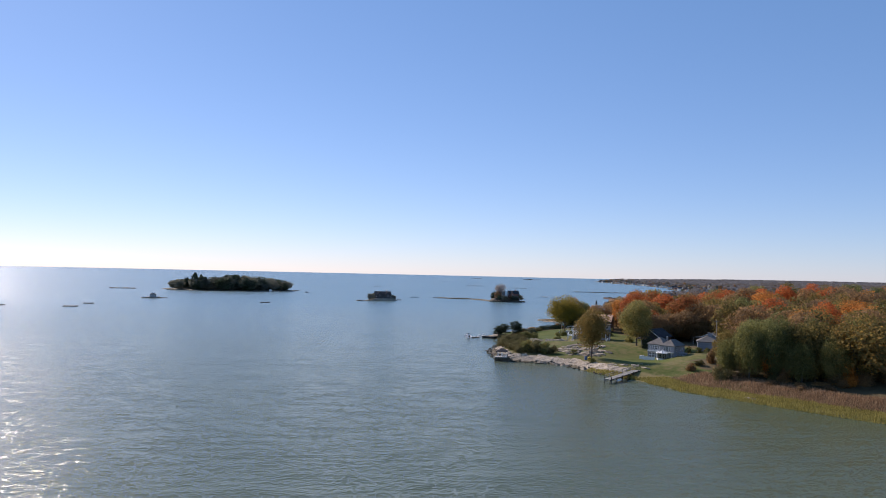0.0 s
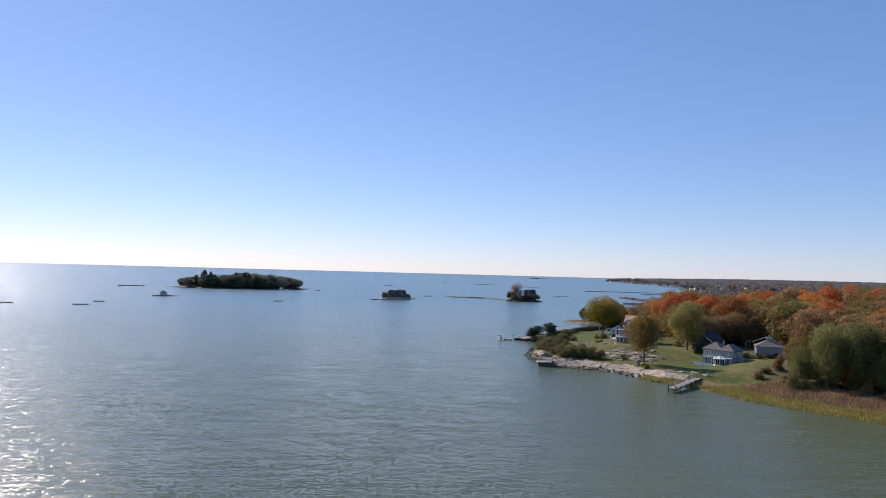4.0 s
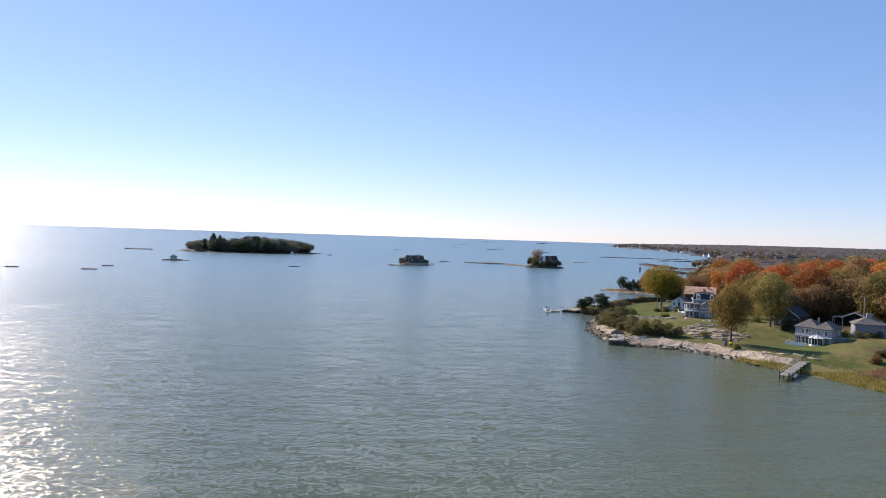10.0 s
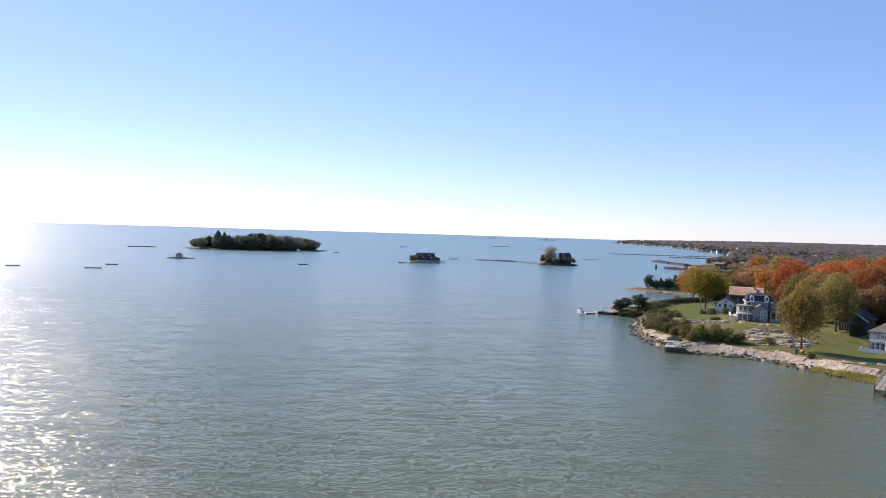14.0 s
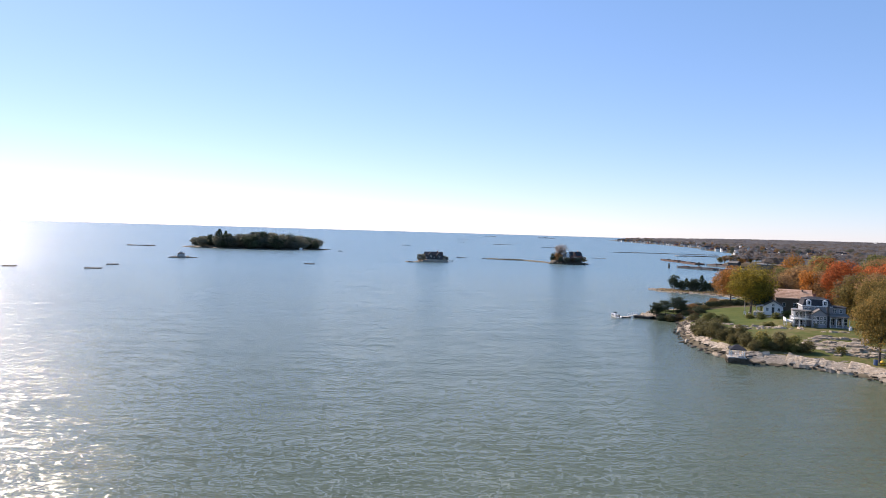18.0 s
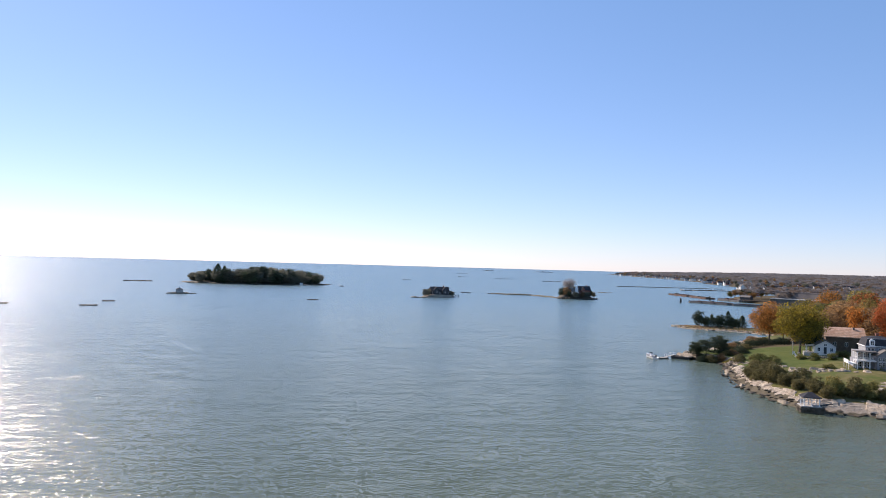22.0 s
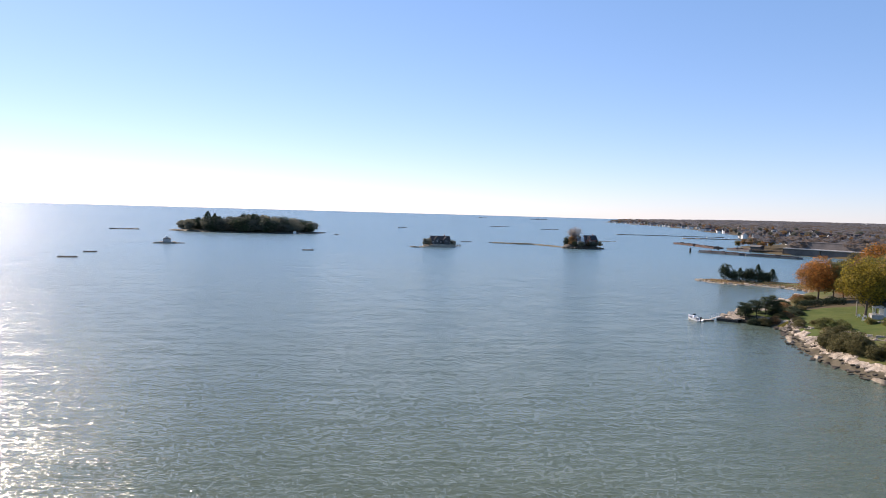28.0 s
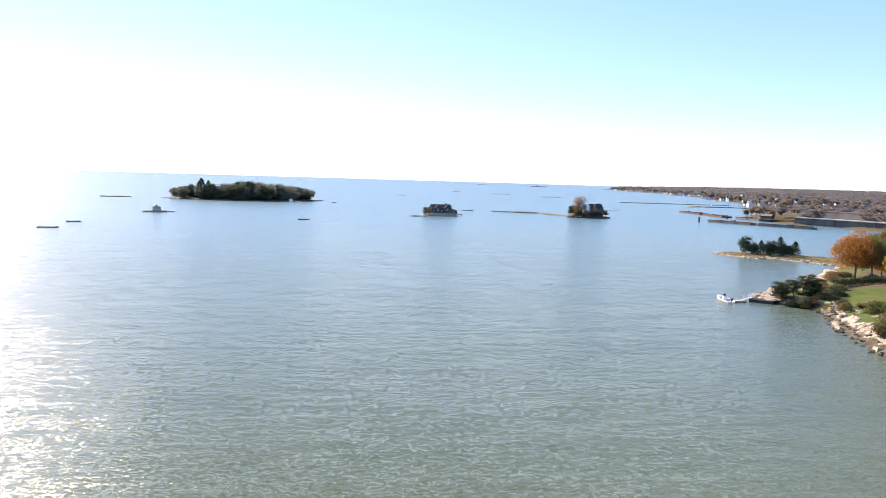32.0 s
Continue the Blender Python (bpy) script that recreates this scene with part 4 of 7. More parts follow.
for k, (x, y, h, r) in enumerate([(104, 231.5, 1.2, 1.2), (95, 238, 1.3, 1.6), (101, 253, 1.8, 1.8), (104, 250, 1.6, 1.6), (111, 255.5, 1.8, 2.0), (115, 254, 2.0, 2.0), (118, 250, 2.6, 2.2), (100, 258, 1.5, 1.4),
                                  (117.5, 224, 2.0, 1.8), (129, 193.8, 1.5, 1.4), (132, 194, 1.4, 1.3), (135, 194.8, 1.5, 1.4), (138, 195.6, 1.4, 1.3), (126.5, 196, 1.8, 1.1), (92.5, 186.5, 1.2, 1.1), (91, 201, 1.4, 1.5)]):
    shrub("green", x, y, h, r, k, group="garden shrubs")
for x, y, h, r in ((117.2, 206.9, 3.6, 1.7), (119.6, 208.6, 2.8, 1.6)):
    shrub("dark", x, y, h, r, 1, group="garden shrubs")
for k in range(26):
    x, y = rk.uniform(117, 131), rk.uniform(160, 190)
    if x - 117 > (190 - y) * -0.2 and y < 186 - (x - 117) * 0.6 and y < 172:
        shrub(rk.choice(("olive", "olive", "green")), x, y, rk.uniform(0.8, 1.6), rk.uniform(0.9, 1.6), k, group="wood edge shrubs")
for k, (x, y, h, r) in enumerate([(88, 277.5, 1.4, 2.0), (91, 279, 1.3, 2.2), (94.5, 281.5, 1.4, 2.4), (98, 284, 1.3, 2.2), (90.5, 275.4, 1.0, 1.6), (94, 278.4, 1.0, 1.7)]):
    shrub(("olive", "brown", "dark")[k % 3], x, y, h, r, k, group="bank shrubs")
us = random.Random(33)
for k in range(46):  # tall undergrowth along the marsh side of the wood
    x, y = us.uniform(128, 156), us.uniform(118, 176)
    if wood_edge(y) < shore_distance([x], [y])[0] < wood_edge(y) + 20:
        shrub(us.choice(("brown", "orange", "olive", "brown", "olive")), x, y, us.uniform(3.0, 5.0), us.uniform(2.2, 3.4), k, group="wood edge shrubs")
for k in range(150):  # undergrowth at the foot of the wood
    x, y = us.uniform(114, 176), us.uniform(92, 172)
    d = shore_distance([x], [y])[0]
    if 15 < d < 40:
        tall = 0.45 if d < wood_edge(y) else 1.0
        shrub(us.choice(("brown", "olive", "brown", "brown")), x, y, us.uniform(1.6, 4.2) * tall, us.uniform(1.4, 2.6), k, group="wood edge shrubs")
for k in range(44):  # undergrowth behind the gardens
    x, y = us.uniform(138, 160), us.uniform(182, 330)
    if in_wood(x + 3, y) or x > 146:
        shrub(us.choice(("brown", "olive", "green", "dark")), x, y, us.uniform(2.0, 4.5), us.uniform(1.6, 2.8), k, group="wood edge shrubs")


def hedge(points, wide, high, tone, label):
    rs = np.random.RandomState(len(points) + int(high * 10))
    cs, ns = [], []
    for (x0, y0), (x1, y1) in zip(points, points[1:]):
        n = int(math.hypot(x1 - x0, y1 - y0) * 420)
        t, s, u = rs.rand(n), rs.uniform(-1, 1, n), rs.rand(n) ** 0.6
        ln = math.hypot(x1 - x0, y1 - y0)
        px, py = -(y1 - y0) / ln, (x1 - x0) / ln
        x, y = x0 + (x1 - x0) * t + px * s * wide, y0 + (y1 - y0) * t + py * s * wide
        z = land_height(x, y) + u * high * (0.85 + 0.15 * np.sin(x * 1.9 + y))
        cs.append(np.stack([x, y, z], 1)), ns.append(np.stack([px * s, py * s, u], 1))
    c = np.concatenate(cs)
    o = np.array([c[0, 0], c[0, 1], 0])
    t = thing("hedge", Matrix.Translation(o), label, "hedge", "hedges")
    new("foliage", mesh_quads("foliage", leaf_quads(c - o, np.concatenate(ns), 0.12, rs), M["leaf_" + tone])).parent = t
    return t


hedge([(99.5, 288), (107, 290.5), (116.5, 291)], 1.2, 2.2, "dark", "clipped dark green hedge before the path")


def reeds(name, n, d0, d1, y0, y1, h, tone, label, x1=240, wide=0.16):
    rs = np.random.RandomState(n)
    x, y = rs.uniform(84, x1, n * 6), rs.uniform(y0, y1, n * 6)
    d = shore_distance(x, y)
    ok = (d > d0 + 1.2 * wobble(x, y, 4)) & (d < d1 + 1.5 * wobble(x, y, 5)) & (d > 0)
    x, y = x[ok][:n], y[ok][:n]
    z = land_height(x, y)
    k = len(x)
    a = rs.uniform(0, 6.28, k)
    u = np.stack([np.cos(a), np.sin(a), 0 * a], 1) * (wide * rs.uniform(0.6, 1.4, k))[:, None]
    up = np.stack([rs.normal(0, 0.18, k), rs.normal(0, 0.18, k), np.ones(k)], 1) * (h * rs.uniform(0.55, 1.25, k))[:, None]
    b = np.stack([x, y, z - 0.05], 1)
    me = mesh_quads(name, np.stack([b - u, b + u, b + u * 0.25 + up, b - u * 0.25 + up], 1), M[tone])
    return tagged(new(name, me), label, "reeds", kind="stuff")


reeds("marsh_grass", 52000, 0.0, 9.5, 90, 165, 0.5, "reed_green", "yellow-green salt marsh grass along the water", wide=0.11)
reeds("marsh_grass", 4500, 0.0, 2.8, 165, 181, 0.6, "reed_green", "yellow-green salt marsh grass along the water", 110)
reeds("dry_reeds", 48000, 9.0, 19.0, 95, 163, 0.7, "reed_brown", "dry reddish brown reeds behind the marsh", wide=0.08)
reeds("marsh_grass", 4000, 0.3, 3.2, 258, 272, 0.5, "reed_green", "yellow-green salt marsh grass along the water", 92)
reeds("marsh_grass", 3200, 1.8, 8.0, 360, 405, 0.4, "reed_brown", "low brownish marsh grass on the spit", 185)
# conifers on the spit and by the jetty
for k, (x, y, h, r) in enumerate([(136.5, 395, 7.4, 2.7), (140.5, 390.5, 5.6, 1.8), (142.5, 389, 6.6, 2.0), (145, 388.3, 6.2, 2.2), (147, 387.2, 7.2, 2.2), (149.3, 387.5, 6.0, 2.0), (151.5, 387.3, 4.6, 1.8), (156, 391, 5.4, 2.2), (139, 393.5, 5.6, 2.0)]):
    if k % 3 == 1:
        conifer(x - 0.5, y + 4.5, h * 1.15, r * 1.3, k, group="cedars on the spit", label="dark green cedar on the spit", low=0.0)
    else:
        tree("dark", x - 0.5, y + 4.5, h * 1.1, r * 1.4, False, k, group="cedars on the spit", low=-0.2)


def bent_pine(x, y, h, lean, seed):
    """A wind-bent pine: a crooked trunk with flat pads of needles on level boughs."""
    rs = np.random.RandomState(seed)
    t = thing("pine_tree", pose(x, y, ground_z(x, y) - 0.05, 0, 0, rs.uniform(-30, 30)), "dark green wind-bent pine with flat layered boughs", "tree", "wind-bent pines by the jetty")
    bm = bmesh.new()
    line = [np.array([lean * f * f * h * 0.5, 0.12 * math.sin(4 * f), f * h * 0.9]) for f in (-0.05, 0.3, 0.6, 0.85, 1.0)]
    tube(bm, line, [0.17, 0.14, 0.11, 0.07, 0.03], 7)
    cs, ns = [], []
    for k in range(11):
        f = 0.34 + 0.66 * k / 10
        a = k * 2.4 + rs.uniform(-0.4, 0.4)
        out = h * (0.46 - 0.26 * f) * rs.uniform(0.7, 1.25)
        b = np.array([lean * f * f * h * 0.5, 0.12 * math.sin(4 * f), f * h * 0.9])
        e = b + np.array([math.cos(a) * out + lean * 0.5, math.sin(a) * out, rs.uniform(0.0, 0.35)])
        tube(bm, [b, (b + e) / 2 - np.array([0, 0, 0.1]), e], [0.06, 0.045, 0.015], 5)
        n = 420
        w = rs.uniform(0.8, 1.3) * h * 0.23
        q = rs.normal(0, 0.5, (n, 3)) * np.array([w, w, 0.34])
        m = rs.rand(n)[:, None] * 0.75
        cs.append(e * (1 - m * 0.5) + b * m * 0.5 + q + np.array([0, 0, 0.12]))
        ns.append(np.tile((0.0, 0.0, 1.0), (n, 1)))
    part("trunk", bm, M["bark"], t)
    new("crown", mesh_quads("crown", leaf_quads(np.concatenate(cs), np.concatenate(ns), 0.115, rs, 0.7), M["leaf_dark"])).parent = t
    return t


for k, (x, y, h, lean) in enumerate([(79.8, 280, 4.6, -0.3), (82.6, 279.4, 5.3, -0.2), (85.8, 280.8, 5.4, 0.35), (81.4, 282, 3.8, -0.35), (87.6, 279.6, 4.2, 0.3)]):
    bent_pine(x, y, h, lean, 40 + k)

# ---- houses ----
WINDOWS = {}


def lattice(bm, xs, zs, y0, y1):
    """A frame with bars in one piece: cells between odd and even lines are open."""
    v = {(i, j, k): bm.verts.new((x, y, z)) for i, x in enumerate(xs) for j, z in enumerate(zs) for k, y in enumerate((y0, y1))}
    full = {(i, j): not (i % 2 and j % 2) for i in range(len(xs) - 1) for j in range(len(zs) - 1)}
    for (i, j), solid in full.items():
        if not solid:
            continue
        bm.faces.new((v[i, j, 0], v[i + 1, j, 0], v[i + 1, j + 1, 0], v[i, j + 1, 0]))
        bm.faces.new((v[i, j, 1], v[i, j + 1, 1], v[i + 1, j + 1, 1], v[i + 1, j, 1]))
        for (di, dj), (a, b) in (((-1, 0), ((i, j + 1), (i, j))), ((1, 0), ((i + 1, j), (i + 1, j + 1))), ((0, -1), ((i, j), (i + 1, j))), ((0, 1), ((i + 1, j + 1), (i, j + 1)))):
            if not full.get((i + di, j + dj), False):
                bm.faces.new((v[(*a, 0)], v[(*a, 1)], v[(*b, 1)], v[(*b, 0)]))
    return bm


def window(parent, x, y, z, w, h, rz=0.0, bars=1, trim="white_paint"):
    """A framed window on a wall that faces -y of its house, turned by rz degrees; x, z: its middle and sill."""
    key = (w, h, bars, trim)
    if key not in WINDOWS:
        bm = bmesh.new()
        t = 0.09
        xs = [-w / 2, -w / 2 + t]
        for k in range(bars):
            c = -w / 2 + w * (k + 1) / (bars + 1)
            xs += [c - 0.03, c + 0.03]
        lattice(bm, xs + [w / 2 - t, w / 2], [0, t, h * 0.5 - 0.025, h * 0.5 + 0.025, h - t, h], -0.06, 0.0)
        f = part("window", bm, M[trim], parent)
        bm = bmesh.new()
        box(bm, -w / 2 + t, w / 2 - t, -0.022, -0.008, t, h - t)
        g = part("pane", bm, M["glass"], f)
        WINDOWS[key] = (f.data, g.data)
    else:
        f = new("window", WINDOWS[key][0])
        f.parent = parent
        g = new("pane", WINDOWS[key][1])
        g.parent = f
    f.matrix_basis = pose(x, y, z, 0, 0, rz)
    return f


def gable(bm, x0, x1, y0, y1, ze, zr, over=0.35, along_x=True, thick=0.18):
    """Two sloping roof slabs over a plan rectangle."""
    if along_x:
        ym = (y0 + y1) / 2
        s = (zr - ze) / (ym - y0)
        prof = [(y0 - over, ze - s * over), (ym, zr), (y1 + over, ze - s * over)]
        pts = [(x0 - over, x1 + over, p, q) for p, q in zip(prof, prof[1:])]
        for a, b, (ya, za), (yb, zb) in pts:
            slab(bm, [(a, ya, za), (b, ya, za), (b, yb, zb), (a, yb, zb)], thick)
    else:
        xm = (x0 + x1) / 2
        s = (zr - ze) / (xm - x0)
        prof = [(x0 - over, ze - s * over), (xm, zr), (x1 + over, ze - s * over)]
        for (xa, za), (xb, zb) in zip(prof, prof[1:]):
            slab(bm, [(xa, y0 - over, za), (xb, y0 - over, zb), (xb, y1 + over, zb), (xa, y1 + over, za)], thick)
    return bm


def slab(bm, pts, thick):
    hi = [bm.verts.new((x, y, z + thick)) for x, y, z in pts]
    lo = [bm.verts.new(p) for p in pts]
    bm.faces.new(hi), bm.faces.new(lo[::-1])
    n = len(pts)
    for k in range(n):
        j = (k + 1) % n
        bm.faces.new((lo[k], lo[j], hi[j], hi[k]))


def hip(bm, x0, x1, y0, y1, ze, zr, over=0.35, inset=None):
    """A closed hipped roof."""
    x0, x1, y0, y1 = x0 - over, x1 + over, y0 - over, y1 + over
    w, d = x1 - x0, y1 - y0
    i = inset if inset is not None else min(w, d) / 2
    if w >= d:
        a, b = (x0 + i, (y0 + y1) / 2, zr), (x1 - i, (y0 + y1) / 2, zr)
    else:
        a, b = ((x0 + x1) / 2, y0 + i, zr), ((x0 + x1) / 2, y1 - i, zr)
    c = [bm.verts.new(p) for p in ((x0, y0, ze), (x1, y0, ze), (x1, y1, ze), (x0, y1, ze))]
    e = [bm.verts.new(p) for p in ((x0, y0, ze - 0.16), (x1, y0, ze - 0.16), (x1, y1, ze - 0.16), (x0, y1, ze - 0.16))]
    a, b = bm.verts.new(a), bm.verts.new(b)
    if w >= d:
        fs = [(c[0], c[1], b, a), (c[1], c[2], b), (c[2], c[3], a, b), (c[3], c[0], a)]
    else:
        fs = [(c[0], c[1], a), (c[1], c[2], b, a), (c[2], c[3], b), (c[3], c[0], a, b)]
    for f in fs:
        bm.faces.new(f)
    for k in range(4):
        bm.faces.new((e[k], e[(k + 1) % 4], c[(k + 1) % 4], c[k]))
    bm.faces.new(e[::-1])
    return bm


def gable_wall(bm, x0, x1, y0, y1, z0, ze, zr, along_x=True):
    """A closed block with gabled ends."""
    if along_x:
        ym = (y0 + y1) / 2
        ends = [[(x, y0, z0), (x, y1, z0), (x, y1, ze), (x, ym, zr), (x, y0, ze)] for x in (x0, x1)]
    else:
        xm = (x0 + x1) / 2
        ends = [[(x0, y, z0), (x1, y, z0), (x1, y, ze), (xm, y, zr), (x0, y, ze)] for y in (y0, y1)]
    a, b = [[bm.verts.new(p) for p in e] for e in ends]
    bm.faces.new(a), bm.faces.new(b[::-1])
    for k in range(5):
        bm.faces.new((a[k], b[k], b[(k + 1) % 5], a[(k + 1) % 5]))
    bmesh.ops.recalc_face_normals(bm, faces=bm.faces)
    return bm


def bx(*a):
    return box(bmesh.new(), *a)


def sea_house():
    """The grey two-storey house with its glazed bay and deck above the marsh."""
    h = thing("house", scaled(113.4, 197.1, 1.75, radians(-50), 0.87, 0.78, 1.05), "two-storey grey clapboard house with white trim and glazed bay", "house", "houses on the point")
    part("wall", box(box(bmesh.new(), 0, 5.6, 0.5, 8.2, -1.2, 4.7), 5.6, 10.6, 0.0, 8.6, -1.2, 4.6), M["siding_grey"], h)
    part("roof", hip(hip(bmesh.new(), 0, 6.4, 0.5, 8.2, 4.72, 6.7, 0.35), 5.4, 10.6, 0.0, 8.6, 4.62, 6.4, 0.35), M["roof_grey"], h, "weathered grey shingle roof")
    part("chimney", bx(4.5, 5.0, 6.4, 6.9, 5.6, 6.9), M["concrete"], h, "short grey chimney")
    for x in (2.3, 3.3, 4.3):
        window(h, x, 0.5, 3.1, 0.8, 1.25)
    window(h, 0.9, 0.5, 3.3, 0.6, 1.0)
    for x in (1.1, 2.3, 3.5, 4.7):
        window(h, x, 0.5, 0.6, 0.95, 1.7)
    for x in (6.9, 7.8, 8.7):
        window(h, x, 0.0, 3.0, 0.75, 1.25)
    for y, z in ((1.8, 3.0), (5.0, 3.0), (6.8, 3.0), (1.8, 0.5), (6.9, 0.5)):
        window(h, 10.6, y, z, 0.9, 1.3, 90)
    part("balcony", box(bx(0.4, 5.5, -0.5, 0.5, 2.55, 2.72), 0.4, 5.5, -0.5, -0.43, 2.72, 3.0), M["white_paint"], h, "white ledge above the ground floor")
    part("deck", bx(-1.4, 4.6, -3.2, 0.48, -1.2, 0.35), M["old_wood"], h, "raised wooden deck")
    part("deck_wall", box(box(bx(-1.4, 4.6, -3.3, -3.2, -1.2, 1.1), -1.5, -1.4, -3.3, 0.5, -1.2, 1.1), -1.0, 1.2, -2.6, -0.9, 0.35, 0.85), M["white_paint"], h, "low white deck wall with bench")
    # glazed bay
    n, cx, cy, r = 8, 6.6, -1.3, 2.0
    ang = [math.pi / 8 + k * math.pi / 4 for k in range(n)]
    part("bay_base", prism(bmesh.new(), [(cx + r * math.cos(a), cy + r * math.sin(a)) for a in ang], -1.2, 0.9), M["white_paint"], h)
    part("bay_glazing", prism(bmesh.new(), [(cx + r * 0.96 * math.cos(a), cy + r * 0.96 * math.sin(a)) for a in ang], 0.9, 2.45), M["glass"], h)
    for k, a in enumerate(ang):
        part("post", tube(bmesh.new(), [(cx + r * math.cos(a), cy + r * math.sin(a), 0.9), (cx + r * math.cos(a), cy + r * math.sin(a), 2.5)], [0.1, 0.1], 5), M["white_paint"], h)
        b = (a + math.pi / 8)
        rb = r * 0.94
        part("post", tube(bmesh.new(), [(cx + rb * math.cos(b), cy + rb * math.sin(b), 0.9), (cx + rb * math.cos(b), cy + rb * math.sin(b), 2.5)], [0.05, 0.05], 4), M["white_paint"], h)
    bm = bmesh.new()
    ring = [bm.verts.new((cx + (r + 0.35) * math.cos(a), cy + (r + 0.35) * math.sin(a), 2.45)) for a in ang]
    tip = bm.verts.new((cx, cy + 0.3, 3.4))
    for k in range(n):
        bm.faces.new((ring[k], ring[(k + 1) % n], tip))
    bm.faces.new(ring[::-1])
    part("bay_roof", bm, M["white_paint"], h, "white faceted bay roof")
    for a in ang:
        part("roof_rib", tube(bmesh.new(), [(cx + (r + 0.33) * math.cos(a), cy + (r + 0.33) * math.sin(a), 2.5), (cx, cy + 0.3, 3.45)], [0.06, 0.04], 4), M["siding_grey"], h)
    part("awning", box(bmesh.new(), 8.4, 10.4, -1.6, 0, 2.6, 2.72), M["white_paint"], h)
    for x in (8.5, 10.3):
        part("post", bx(x - 0.06, x + 0.06, -1.55, -1.43, -1.0, 2.6), M["white_paint"], h)
    part("porch", box(bx(10.6, 12.6, 3.2, 6.2, -1.2, 2.4), 10.5, 12.8, 3.0, 6.4, 2.4, 2.58), M["siding_grey"], h)
    for y in (3.9, 5.4):
        window(h, 12.6, y, 0.5, 1.0, 1.5, 90)
    window(h, 11.6, 3.2, 0.5, 1.2, 1.5)
    return h


def garage():
    h = thing("garage", scaled(129.9, 196.8, 4.0, radians(-24), 0.84, 0.7, 1.0), "grey boarded garage with a hipped shingle roof", "garage", "houses on the point")
    part("wall", bx(0, 9.2, 0, 8, -1, 3.6), M["siding_blue"], h)
    part("roof", hip(bmesh.new(), 0, 9.2, 0, 8, 3.65, 5.6, 0.45), M["roof_grey"], h, "grey shingle hipped roof")
    part("cupola", box(bmesh.new(), 3.6, 5.2, 3.2, 4.6, 5.2, 6.3, 0.04), M["siding_grey"], h, "small boxed roof vent")
    window(h, 7.4, 0, 1.7, 0.7, 0.7)
    window(h, 4.0, 0, 0.6, 0.6, 0.7)
    window(h, 8.8, 0, 0.6, 0.6, 0.7)
    for z in (0.7, 1.4, 2.1, 2.8):
        part("board", bx(-0.03, 9.23, -0.03, 0.0, z, z + 0.05), M["siding_grey"], h)
    part("corner_board", bx(-0.05, 0.12, -0.05, 0.12, -1, 3.6), M["white_paint"], h)
    return h


def open_barn():
    h = thing("carport", scaled(141.5, 219.4, 4.7, radians(-40), 0.72, 0.72, 0.9), "open-fronted carport with pale gabled roof edges", "carport", "houses on the point")
    part("wall", box(bx(0, 0.2, 0, 7, -1, 2.6), 8.8, 9, 0, 7, -1, 2.6), M["siding_dark"], h)
    part("back_wall", bx(0.2, 8.8, 6.8, 7, -1, 2.6), M["siding_dark"], h)
    part("roof", gable(bmesh.new(), 0, 9, 0, 7, 2.65, 4.3, 0.6, False), M["roof_grey"], h, "grey low-pitched roof")
    bm = bmesh.new()
    for sx in (-1, 1):
        slab(bm, [(4.5, -0.75, 4.18), (4.5, -0.62, 4.18), (4.5 + sx * 5.2, -0.62, 2.28), (4.5 + sx * 5.2, -0.75, 2.28)][::sx], 0.34)
    part("fascia", bm, M["white_paint"], h, "white gable boards")
    part("lean_to", slab_part([(-3.6, -1.2, 2.3), (0.2, -1.2, 2.75), (0.2, 6, 2.75), (-3.6, 6, 2.3)], 0.15), M["roof_grey"], h)
    for x, y in ((-3.4, -1.0), (-3.4, 5.8), (0.1, 0.0), (8.9, 0.0), (4.5, 0.0)):
        part("post", bx(x - 0.08, x + 0.08, y - 0.08, y + 0.08, -1, 2.7), M["white_paint"], h)
    return h


def slab_part(pts, thick):
    bm = bmesh.new()
    slab(bm, pts, thick)
    return bm


